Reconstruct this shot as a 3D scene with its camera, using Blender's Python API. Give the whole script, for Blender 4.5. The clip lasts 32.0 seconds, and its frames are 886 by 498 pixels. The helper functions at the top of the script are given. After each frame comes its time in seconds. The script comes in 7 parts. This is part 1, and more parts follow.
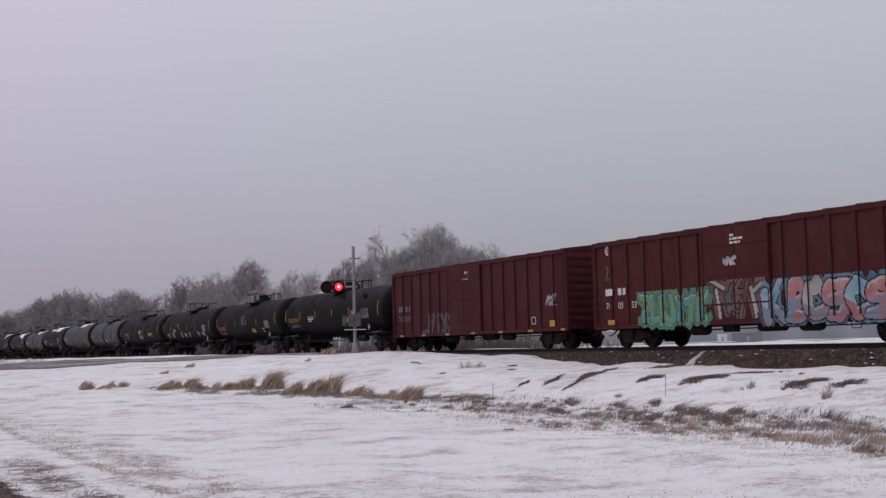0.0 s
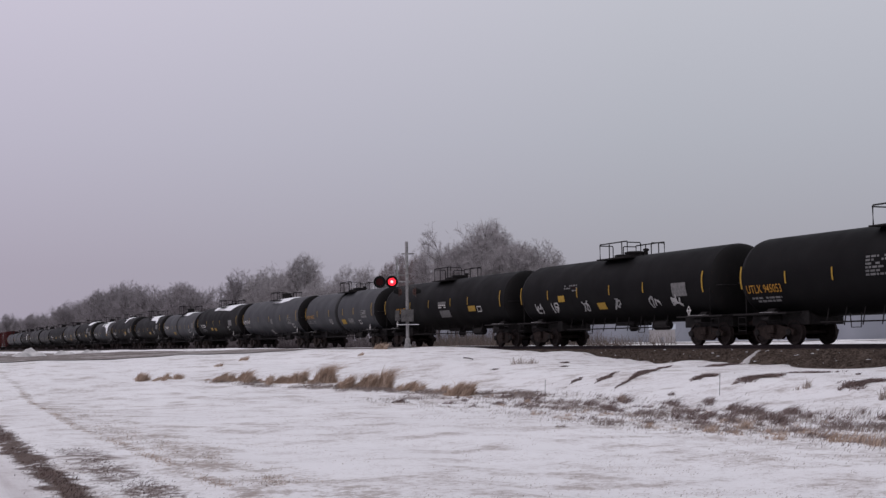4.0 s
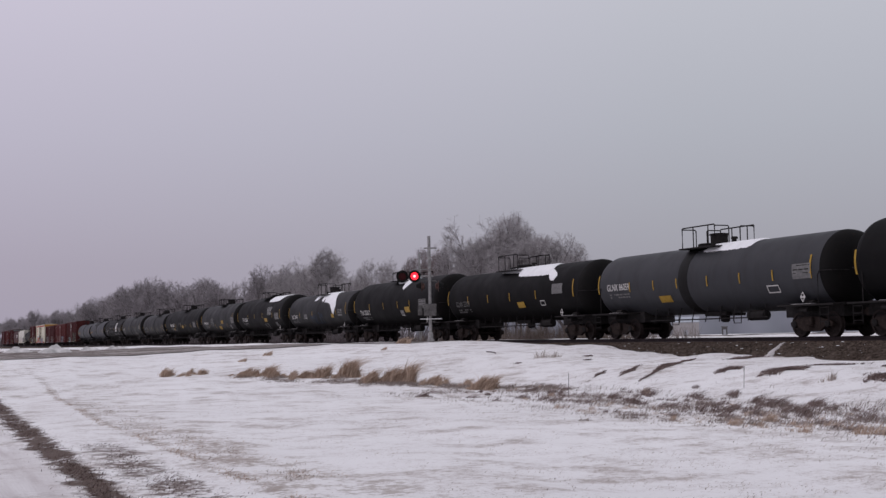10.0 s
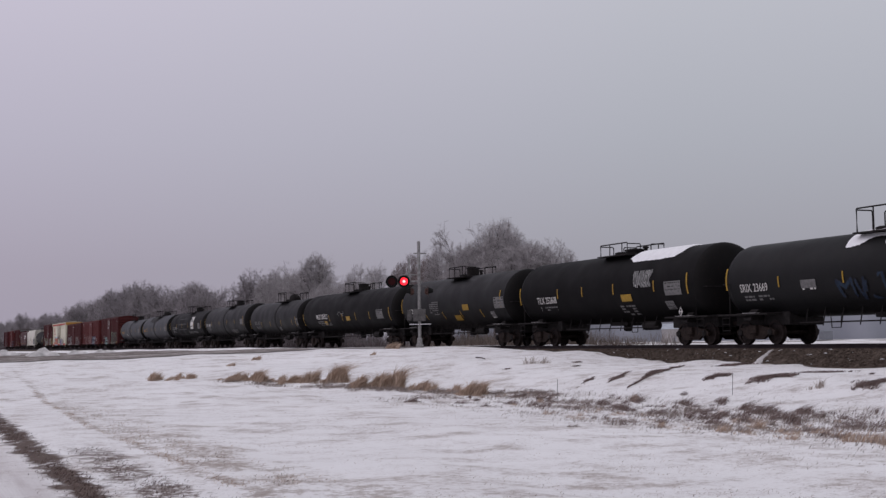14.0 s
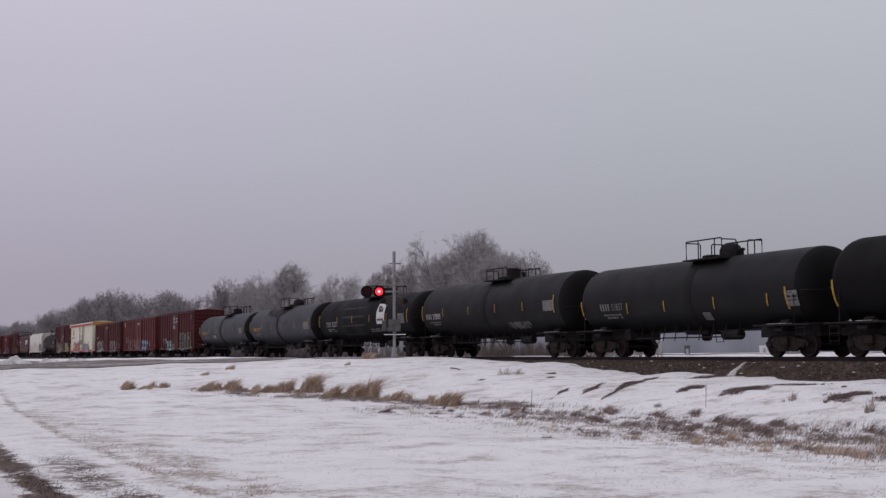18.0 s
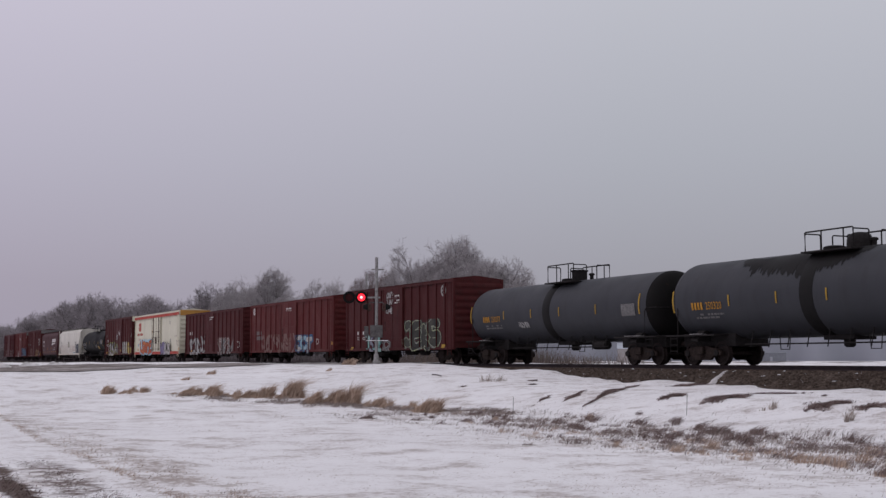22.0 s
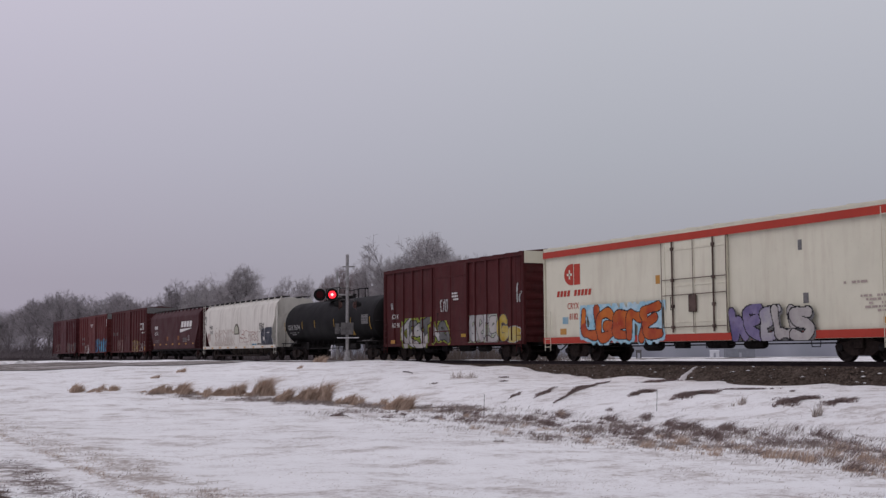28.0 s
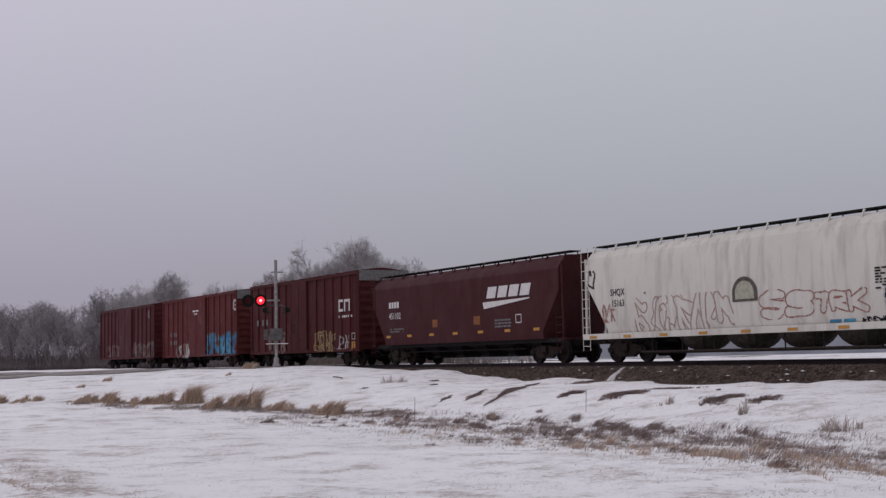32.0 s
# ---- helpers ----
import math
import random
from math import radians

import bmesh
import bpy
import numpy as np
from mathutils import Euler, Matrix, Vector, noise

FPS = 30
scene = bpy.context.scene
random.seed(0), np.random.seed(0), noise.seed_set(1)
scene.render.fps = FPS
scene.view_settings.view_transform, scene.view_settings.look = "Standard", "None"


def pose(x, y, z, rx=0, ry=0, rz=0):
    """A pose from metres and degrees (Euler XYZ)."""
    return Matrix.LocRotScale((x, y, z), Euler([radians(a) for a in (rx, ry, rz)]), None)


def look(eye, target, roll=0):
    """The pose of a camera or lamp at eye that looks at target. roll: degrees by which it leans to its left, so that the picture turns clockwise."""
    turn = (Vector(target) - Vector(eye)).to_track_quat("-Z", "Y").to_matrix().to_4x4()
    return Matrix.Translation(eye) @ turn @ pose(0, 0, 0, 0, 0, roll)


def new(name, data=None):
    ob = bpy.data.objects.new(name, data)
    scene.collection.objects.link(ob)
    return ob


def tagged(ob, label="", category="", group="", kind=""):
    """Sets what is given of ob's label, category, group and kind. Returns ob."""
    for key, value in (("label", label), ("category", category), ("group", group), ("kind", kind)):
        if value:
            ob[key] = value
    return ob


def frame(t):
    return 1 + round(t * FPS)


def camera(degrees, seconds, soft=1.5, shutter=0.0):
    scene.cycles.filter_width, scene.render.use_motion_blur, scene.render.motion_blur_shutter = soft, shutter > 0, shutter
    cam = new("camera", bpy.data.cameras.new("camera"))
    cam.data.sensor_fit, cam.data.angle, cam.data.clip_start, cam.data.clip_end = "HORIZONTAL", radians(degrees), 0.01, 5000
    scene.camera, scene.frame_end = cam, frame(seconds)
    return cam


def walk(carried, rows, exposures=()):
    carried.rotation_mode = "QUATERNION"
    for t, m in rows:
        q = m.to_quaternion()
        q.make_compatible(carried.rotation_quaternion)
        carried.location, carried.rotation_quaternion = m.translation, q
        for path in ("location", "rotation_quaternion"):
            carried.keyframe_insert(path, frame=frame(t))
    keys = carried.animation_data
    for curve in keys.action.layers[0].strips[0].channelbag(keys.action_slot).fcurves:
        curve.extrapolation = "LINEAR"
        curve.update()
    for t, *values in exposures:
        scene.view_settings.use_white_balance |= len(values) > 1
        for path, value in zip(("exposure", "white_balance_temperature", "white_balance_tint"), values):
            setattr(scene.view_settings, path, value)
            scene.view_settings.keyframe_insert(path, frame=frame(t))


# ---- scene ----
# World: the track runs along +Y at x = TX, rail tops at z = 0, the train rolls towards -Y.
TX, EYE, SPEED = 31.09, 0.27, 15.53
cam = camera(39.24, 32.0, soft=1.4)
PATH = [  # seconds, yaw, pitch, roll
    (0, -26.82, 4.44, -1.46), (0.5, -26.35, 4.34, -1.45), (1, -25.64, 4.21, -0.98), (1.5, -24.91, 4.09, -0.59), (2, -24.35, 4.01, -0.85),
    (2.5, -24.03, 3.94, -1.04), (3, -24.02, 4.04, -0.58), (3.5, -24.20, 4.15, -0.64), (5.5, -24.61, 4.54, -1.14), (6, -24.73, 4.46, -0.95),
    (6.5, -24.64, 4.54, -0.32), (7, -24.49, 4.17, -0.53), (7.5, -24.60, 4.28, -0.45), (8, -25.03, 4.32, -0.70), (8.5, -25.30, 4.34, -0.95),
    (9, -25.26, 4.40, -1.13), (9.5, -24.46, 4.19, -1.29), (10, -23.32, 4.04, -1.15), (10.5, -23.32, 4.26, -1.22), (11, -23.37, 4.50, -1.31),
    (11.5, -23.25, 4.42, -1.17), (12, -23.29, 4.30, -0.95), (12.5, -23.27, 4.24, -0.80), (13, -23.29, 4.24, -0.81), (13.5, -23.42, 4.18, -0.69),
    (14, -23.80, 4.28, -0.83), (14.5, -24.14, 4.50, -0.79), (15, -24.21, 4.77, -0.78), (15.5, -24.26, 4.98, -0.71), (17.5, -24.69, 4.87, -0.66),
    (18, -24.94, 4.75, -0.47), (18.5, -25.04, 4.58, -0.65), (19, -25.18, 4.45, -0.40), (19.5, -25.19, 4.42, -0.91), (20, -25.15, 4.46, -0.51),
    (20.5, -25.22, 4.71, -0.61), (21, -25.40, 4.93, -0.44), (21.5, -25.55, 5.02, -0.33), (22, -25.74, 5.04, -0.08), (22.5, -25.95, 5.14, -0.13),
    (23, -25.86, 5.06, -0.32), (23.5, -26.01, 4.89, -0.16), (24, -26.00, 4.76, -0.47), (24.5, -26.07, 4.78, -0.54), (25, -26.30, 4.81, 0.00),
    (25.5, -26.50, 4.93, 0.04), (27.5, -26.95, 4.96, -0.01), (28, -27.09, 4.90, -0.29), (28.5, -27.35, 4.85, -0.48), (29, -27.66, 4.97, -0.48),
    (29.5, -28.09, 4.96, -0.51), (30, -28.45, 4.94, -0.72), (30.5, -29.09, 5.32, -0.64), (31, -29.40, 5.40, -0.93), (31.5, -29.88, 5.27, -1.34),
    (32, -30.38, 5.04, -1.19),
]

def aim(yaw, pitch, roll):
    a, b = radians(yaw), radians(pitch)
    way = Vector((-math.sin(a) * math.cos(b), math.cos(a) * math.cos(b), math.sin(b)))
    return look((0, 0, EYE), Vector((0, 0, EYE)) + way, roll)


walk(cam, [(t, aim(y, p, r)) for t, y, p, r in PATH], [(0, 0.0), (10, 0.0), (11, -0.06), (26, -0.06), (32, -0.09)])

# ---- light: overcast winter sky ----
world = bpy.data.worlds.new("overcast")
scene.world = world
world.use_nodes = True
wt = world.node_tree
wt.nodes.clear()
w_out = wt.nodes.new("ShaderNodeOutputWorld")
w_bg = wt.nodes.new("ShaderNodeBackground")
w_sky = wt.nodes.new("ShaderNodeTexSky")
w_sky.sky_type, w_sky.sun_disc = "NISHITA", False
w_sky.sun_elevation, w_sky.sun_rotation = radians(35), radians(200)
w_sky.air_density, w_sky.dust_density = 1.0, 4.0
w_co = wt.nodes.new("ShaderNodeTexCoord")
w_sep = wt.nodes.new("ShaderNodeSeparateXYZ")
w_ramp = wt.nodes.new("ShaderNodeValToRGB")
for k, (pos, col) in enumerate(((0.0, (0.37, 0.353, 0.403)), (0.06, (0.385, 0.367, 0.417)), (0.16, (0.478, 0.472, 0.523)), (0.34, (0.64, 0.625, 0.68)), (1.0, (0.62, 0.61, 0.66)))):
    el = w_ramp.color_ramp.elements[k] if k < 2 else w_ramp.color_ramp.elements.new(pos)
    el.position, el.color = pos, (*col, 1)
w_mix = wt.nodes.new("ShaderNodeMix")
w_mix.data_type = "RGBA"
w_mix.inputs["Factor"].default_value = 0.94
w_dim = wt.nodes.new("ShaderNodeMix")
w_dim.data_type, w_dim.blend_type = "RGBA", "MULTIPLY"
w_dim.inputs["Factor"].default_value = 1.0
w_dim.inputs["B"].default_value = (0.10, 0.10, 0.10, 1)
for a, b in ((w_co.outputs["Generated"], w_sep.inputs[0]), (w_sep.outputs["Z"], w_ramp.inputs[0]), (w_sky.outputs[0], w_dim.inputs["A"]),
             (w_dim.outputs["Result"], w_mix.inputs["A"]), (w_ramp.outputs[0], w_mix.inputs["B"]), (w_mix.outputs["Result"], w_bg.inputs[0]), (w_bg.outputs[0], w_out.inputs[0])):
    wt.links.new(a, b)
w_tint = wt.nodes.new("ShaderNodeMix")
w_tint.data_type, w_tint.blend_type = "RGBA", "MULTIPLY"
w_tint.inputs["Factor"].default_value = 1.0
w_side = wt.nodes.new("ShaderNodeMapRange")
for sock, val in (("From Min", -0.5), ("From Max", 0.1), ("To Min", 0.0), ("To Max", 1.0)):
    w_side.inputs[sock].default_value = val
w_hue = wt.nodes.new("ShaderNodeMix")
w_hue.data_type = "RGBA"
w_hue.inputs["A"].default_value, w_hue.inputs["B"].default_value = (1.11, 1.05, 1.145, 1), (0.972, 0.998, 1.012, 1)
w_ahead = wt.nodes.new("ShaderNodeMath")
w_ahead.operation = "MULTIPLY_ADD"
w_ahead.inputs[1].default_value = -0.55
wt.links.new(w_sep.outputs["Y"], w_ahead.inputs[0])
wt.links.new(w_sep.outputs["X"], w_ahead.inputs[2])
for a, b in ((w_ahead.outputs[0], w_side.inputs["Value"]), (w_side.outputs["Result"], w_hue.inputs["Factor"]), (w_mix.outputs["Result"], w_tint.inputs["A"]), (w_hue.outputs["Result"], w_tint.inputs["B"]), (w_tint.outputs["Result"], w_bg.inputs[0])):
    wt.links.new(a, b)
w_bg.inputs[1].default_value = 0.96
sun = new("sun", bpy.data.lights.new("sun", "SUN"))
sun.data.energy, sun.data.angle, sun.data.color = 0.5, radians(30), (1.0, 0.975, 0.96)
sun.matrix_world = look((0, 0, 50), (42, -30, 0))


# ---- materials ----
def material(name, rough=0.8, metal=0.0, spec=0.12):
    m = bpy.data.materials.new(name)
    m.use_nodes = True
    b = m.node_tree.nodes["Principled BSDF"]
    b.inputs["Roughness"].default_value, b.inputs["Metallic"].default_value = rough, metal
    b.inputs["Specular IOR Level"].default_value = spec
    return m, m.node_tree, b


def add_node(t, kind, **vals):
    n = t.nodes.new(kind)
    for k, v in vals.items():
        n.inputs[k].default_value = v
    return n


def noise_node(t, vec, scale, detail=4.0, rough=0.6):
    n = add_node(t, "ShaderNodeTexNoise", Scale=scale, Detail=detail, Roughness=rough)
    t.links.new(vec, n.inputs["Vector"])
    return n.outputs["Fac"]


def span(t, fac, lo, hi, a=0.0, b=1.0):
    n = add_node(t, "ShaderNodeMapRange", **{"From Min": lo, "From Max": hi, "To Min": a, "To Max": b})
    n.clamp = True
    t.links.new(fac, n.inputs["Value"])
    return n.outputs["Result"]


def blend(t, fac, a, b, mode="MIX"):
    n = t.nodes.new("ShaderNodeMix")
    n.data_type, n.blend_type = "RGBA", mode
    for sock, v in (("Factor", fac), ("A", a), ("B", b)):
        if isinstance(v, bpy.types.NodeSocket):
            t.links.new(v, n.inputs[sock])
        else:
            n.inputs[sock].default_value = (*v, 1) if isinstance(v, tuple) else v
    return n.outputs["Result"]


def arith(t, op, a, b=0.0):
    n = t.nodes.new("ShaderNodeMath")
    n.operation = op
    for k, v in enumerate((a, b)):
        if isinstance(v, bpy.types.NodeSocket):
            t.links.new(v, n.inputs[k])
        else:
            n.inputs[k].default_value = v
    return n.outputs[0]


def bump(t, b, height, strength=0.3, dist=0.02):
    n = add_node(t, "ShaderNodeBump", Strength=strength, Distance=dist)
    t.links.new(height, n.inputs["Height"])
    t.links.new(n.outputs[0], b.inputs["Normal"])


def obj_co(t, stretch=(1, 1, 1)):
    c = t.nodes.new("ShaderNodeTexCoord")
    m = t.nodes.new("ShaderNodeMapping")
    m.inputs["Scale"].default_value = stretch
    t.links.new(c.outputs["Object"], m.inputs[0])
    return m.outputs[0], c


def painted(name, col, dirt=(0.09, 0.075, 0.06), amount=0.5, rough=0.55, streak=True, rust=0.25, spec=0.12, dust=None):
    """Weathered paint on steel: mottling, vertical streaks and rust specks."""
    m, t, b = material(name, rough, 0.0, spec)
    co, tc = obj_co(t)
    info = t.nodes.new("ShaderNodeObjectInfo")
    shift = t.nodes.new("ShaderNodeVectorMath")
    shift.operation = "ADD"
    t.links.new(co, shift.inputs[0])
    rnd = arith(t, "MULTIPLY", info.outputs["Random"], 40.0)
    t.links.new(rnd, shift.inputs[1])
    co = shift.outputs[0]
    broad = noise_node(t, co, 0.6, 3)
    c = blend(t, span(t, broad, 0.3, 0.75, 0.0, 0.35), col, tuple(min(1, k * 1.35 + 0.0012) for k in col))
    if streak:
        st = t.nodes.new("ShaderNodeMapping")
        st.inputs["Scale"].default_value = (1.4, 1.7, 0.28)
        t.links.new(co, st.inputs[0])
        c = blend(t, span(t, noise_node(t, st.outputs[0], 1.5, 3), 0.48, 0.8, 0.0, amount), c, dirt)
    if dust:
        fade = t.nodes.new("ShaderNodeMapping")
        fade.inputs["Scale"].default_value = (1.0, 1.0, 0.55)
        t.links.new(co, fade.inputs[0])
        c = blend(t, span(t, noise_node(t, fade.outputs[0], 1.1, 7, 0.68), 0.47, 0.72, 0.0, 0.6), c, dust)
        c = blend(t, span(t, noise_node(t, fade.outputs[0], 2.7, 6, 0.7), 0.55, 0.75, 0.0, 0.55), c, tuple(k * 0.45 for k in col))
    c = blend(t, span(t, noise_node(t, co, 7.0, 4), 0.6, 0.8, 0.0, rust), c, (0.13, 0.055, 0.03))
    t.links.new(c, b.inputs["Base Color"])
    t.links.new(span(t, noise_node(t, co, 0.7, 2), 0.3, 0.7, rough - 0.04, rough + 0.1), b.inputs["Roughness"])
    bump(t, b, noise_node(t, co, 1.1, 1), 0.04, 0.01)
    return m


def plain(name, col, rough=0.7, metal=0.0, var=0.25, scale=8.0):
    m, t, b = material(name, rough, metal)
    co, _ = obj_co(t)
    f = noise_node(t, co, scale, 5)
    c = blend(t, span(t, f, 0.3, 0.7), tuple(k * (1 - var) for k in col), tuple(min(1, k * (1 + var)) for k in col))
    t.links.new(c, b.inputs["Base Color"])
    bump(t, b, f, 0.15, 0.01)
    return m


def sprayed(name, a, b, scale=1.3):
    """Aerosol paint that drifts between two colours."""
    m, t, p = material(name, 0.55)
    co, _ = obj_co(t)
    c = blend(t, span(t, noise_node(t, co, scale, 3), 0.38, 0.62), a, b)
    c = blend(t, span(t, noise_node(t, co, 11.0, 4), 0.58, 0.8, 0.0, 0.45), c, (0.1, 0.05, 0.045))
    t.links.new(c, p.inputs["Base Color"])
    return m


def glowing(name, col, power):
    m, t, b = material(name, 0.4)
    b.inputs["Base Color"].default_value = (*col, 1)
    b.inputs["Emission Color"].default_value = (*col, 1)
    b.inputs["Emission Strength"].default_value = power
    return m


def snow_ground():
    m, t, b = material("snow_ground", 0.75, 0.0, 0.2)
    co, _ = obj_co(t)
    big, mid, fine = noise_node(t, co, 0.09, 4), noise_node(t, co, 1.3, 5, 0.7), noise_node(t, co, 8.0, 6, 0.75)
    grit, bare = noise_node(t, co, 19.0, 3, 0.75), noise_node(t, co, 0.6, 6, 0.68)
    c = blend(t, span(t, big, 0.35, 0.7), (0.90, 0.888, 0.898), (0.825, 0.81, 0.82))
    stub = arith(t, "ADD", arith(t, "MULTIPLY", mid, 0.45), arith(t, "MULTIPLY", fine, 0.55))
    c = blend(t, span(t, stub, 0.50, 0.62, 0.0, 0.34), c, (0.45, 0.39, 0.37))
    # stubble that the wind has swept half bare, patch by patch
    swept = arith(t, "MULTIPLY", span(t, bare, 0.49, 0.58), span(t, arith(t, "ADD", arith(t, "MULTIPLY", fine, 0.5), arith(t, "MULTIPLY", mid, 0.5)), 0.45, 0.58, 0.06, 0.62))
    c = blend(t, swept, c, (0.33, 0.265, 0.235))
    c = blend(t, span(t, arith(t, "ADD", arith(t, "MULTIPLY", grit, 0.7), arith(t, "MULTIPLY", mid, 0.3)), 0.56, 0.64, 0.0, 0.6), c, (0.27, 0.22, 0.19))
    sep = t.nodes.new("ShaderNodeSeparateXYZ")
    t.links.new(co, sep.inputs[0])
    X, Y = sep.outputs["X"], sep.outputs["Y"]
    # the lane's packed grey snow and its worn wheel tracks
    ruts = t.nodes.new("ShaderNodeMapping")
    ruts.inputs["Scale"].default_value = (3.2, 0.16, 1)
    t.links.new(co, ruts.inputs[0])
    packed = arith(t, "MULTIPLY", arith(t, "MULTIPLY", span(t, X, 1.4, 1.9, 1, 0), span(t, X, -4.5, -2.5, 0, 1)), span(t, noise_node(t, ruts.outputs[0], 1.0, 5, 0.65), 0.38, 0.62, 0.25, 0.8))
    c = blend(t, packed, c, (0.50, 0.45, 0.455))
    wob = arith(t, "ADD", span(t, noise_node(t, co, 2.4, 5, 0.7), 0.3, 0.7, -0.16, 0.16), span(t, noise_node(t, co, 0.5, 3), 0.3, 0.7, -0.08, 0.08))
    bend = arith(t, "MULTIPLY", span(t, Y, 24, 46, 0, 1), -0.75)
    line = arith(t, "ADD", X, wob)
    curve = arith(t, "ADD", line, bend)
    veer = arith(t, "ADD", line, arith(t, "MULTIPLY", bend, 0.45))
    for axis, mid_x, half, strength, tint, y0, y1, lo in ((veer, 2.04, 0.24, 1.0, (0.105, 0.072, 0.06), 38, 56, 0.78), (line, 2.85, 0.36, 0.9, (0.15, 0.11, 0.095), 19.5, 22, 0.96),
                                                  (curve, 3.7, 0.12, 0.6, (0.27, 0.215, 0.185), 44, 60, 0.95), (curve, 4.4, 0.75, 0.6, (0.33, 0.27, 0.235), 36, 44, 1.0), (line, 0.3, 0.3, 0.4, (0.3, 0.26, 0.25), 20, 26, 1.0)):
        d = arith(t, "ABSOLUTE", arith(t, "SUBTRACT", axis, mid_x))
        k = arith(t, "MULTIPLY", arith(t, "MULTIPLY", span(t, d, half * 0.7, half * 1.2, 1, 0), span(t, arith(t, "ADD", fine, mid), lo, lo + 0.12, 0.05, strength)), span(t, Y, y0, y1, 1, 0))
        c = blend(t, k, c, tint)
    t.links.new(c, b.inputs["Base Color"])
    bump(t, b, arith(t, "ADD", arith(t, "MULTIPLY", mid, 0.5), arith(t, "MULTIPLY", fine, 0.6)), 0.65, 0.06)
    return m


def stones():
    m, t, b = material("loose_stone", 0.95)
    geo = t.nodes.new("ShaderNodeNewGeometry")
    c = blend(t, geo.outputs["Random Per Island"], (0.03, 0.022, 0.018), (0.165, 0.128, 0.105))
    co, _ = obj_co(t)
    t.links.new(blend(t, span(t, noise_node(t, co, 0.8, 4), 0.4, 0.7, 0.0, 0.6), c, (0.07, 0.05, 0.042)), b.inputs["Base Color"])
    return m


def road_mix():
    m, t, b = material("snowy_road", 0.8)
    co, _ = obj_co(t)
    st = t.nodes.new("ShaderNodeMapping")
    st.inputs["Scale"].default_value = (0.25, 1.2, 1)
    t.links.new(co, st.inputs[0])
    n = arith(t, "ADD", arith(t, "MULTIPLY", noise_node(t, st.outputs[0], 0.9, 5), 0.6), arith(t, "MULTIPLY", noise_node(t, co, 2.0, 5), 0.4))
    t.links.new(blend(t, span(t, n, 0.47, 0.6), (0.14, 0.115, 0.105), (0.42, 0.39, 0.38)), b.inputs["Base Color"])
    bump(t, b, n, 0.3, 0.03)
    return m


def straws(name, a, b2):
    """Dry blades that differ from one to the next."""
    m, t, b = material(name, 0.9)
    geo = t.nodes.new("ShaderNodeNewGeometry")
    t.links.new(blend(t, geo.outputs["Random Per Island"], a, b2), b.inputs["Base Color"])
    return m


M_SNOW = snow_ground()
M_BALLAST = plain("ballast_stone", (0.085, 0.066, 0.055), 0.95, 0, 0.65, 7.0)
M_ROAD = road_mix()
M_STONES = stones()
M_RAIL = plain("rail_steel", (0.03, 0.022, 0.024), 0.6, 0.2, 0.3, 3.0)
M_TIE = plain("tie_wood", (0.06, 0.05, 0.045), 0.9)
M_BLACK = painted("black_tank_paint", (0.0052, 0.0048, 0.0054), (0.0105, 0.0092, 0.009), 0.35, 0.58, True, 0.06, 0.07)
M_DARK = painted("dark_grey_tank_paint", (0.0095, 0.0094, 0.0104), (0.0145, 0.0132, 0.0128), 0.4, 0.5, True, 0.08)
M_GREY = painted("grey_tank_paint", (0.040, 0.041, 0.046), (0.026, 0.024, 0.024), 0.45, 0.5, True, 0.08)
M_LIGHT = painted("light_grey_tank_paint", (0.042, 0.044, 0.0505), (0.028, 0.026, 0.027), 0.4, 0.5, True, 0.06)
M_RED = painted("oxide_red_paint", (0.060, 0.0118, 0.0128), (0.034, 0.017, 0.017), 0.65, 0.65, dust=(0.088, 0.033, 0.032))
M_RED2 = painted("bright_oxide_red_paint", (0.085, 0.0155, 0.016), (0.055, 0.026, 0.024), 0.55, 0.65, dust=(0.13, 0.050, 0.046))
M_REDDARK = painted("dark_oxide_red_paint", (0.058, 0.0105, 0.0135), (0.036, 0.017, 0.018), 0.6, 0.6, dust=(0.085, 0.03, 0.032))
M_MAROON = painted("maroon_hopper_paint", (0.047, 0.0115, 0.0138), (0.055, 0.026, 0.027), 0.4, 0.6, dust=(0.07, 0.032, 0.033))
M_WHITE = painted("cream_reefer_paint", (0.59, 0.572, 0.462), (0.35, 0.27, 0.22), 0.3, 0.55, True, 0.12)
M_HOPPER = painted("white_hopper_paint", (0.56, 0.54, 0.49), (0.24, 0.205, 0.18), 0.55, 0.6, True, 0.15)
M_ORANGE = painted("orange_stripe_paint", (0.36, 0.045, 0.03), (0.2, 0.04, 0.03), 0.3, 0.5)
M_OCHRE = painted("ochre_end_paint", (0.42, 0.22, 0.06), (0.27, 0.14, 0.05), 0.3, 0.6)
M_HEADDARK = painted("near_black_tank_head", (0.0065, 0.0059, 0.006), (0.0115, 0.0098, 0.0094), 0.3, 0.75, True, 0.1)
M_BAY = plain("stained_bay_steel", (0.10, 0.085, 0.075), 0.8, 0, 0.4)
M_STEEL = plain("grimy_steel", (0.020, 0.0178, 0.018), 0.8, 0.0, 0.4)
M_WHEEL = plain("wheel_steel", (0.028, 0.021, 0.020), 0.7, 0.1, 0.4)
M_BELT = painted("stained_belt", (0.0105, 0.0098, 0.0102), (0.006, 0.0055, 0.0055), 0.6, 0.6, True, 0.05)
M_RUSTY = plain("rusty_truck_casting", (0.031, 0.0225, 0.020), 0.8, 0.1, 0.4)
M_YELLOW = plain("yellow_reflector", (0.34, 0.21, 0.035), 0.5)
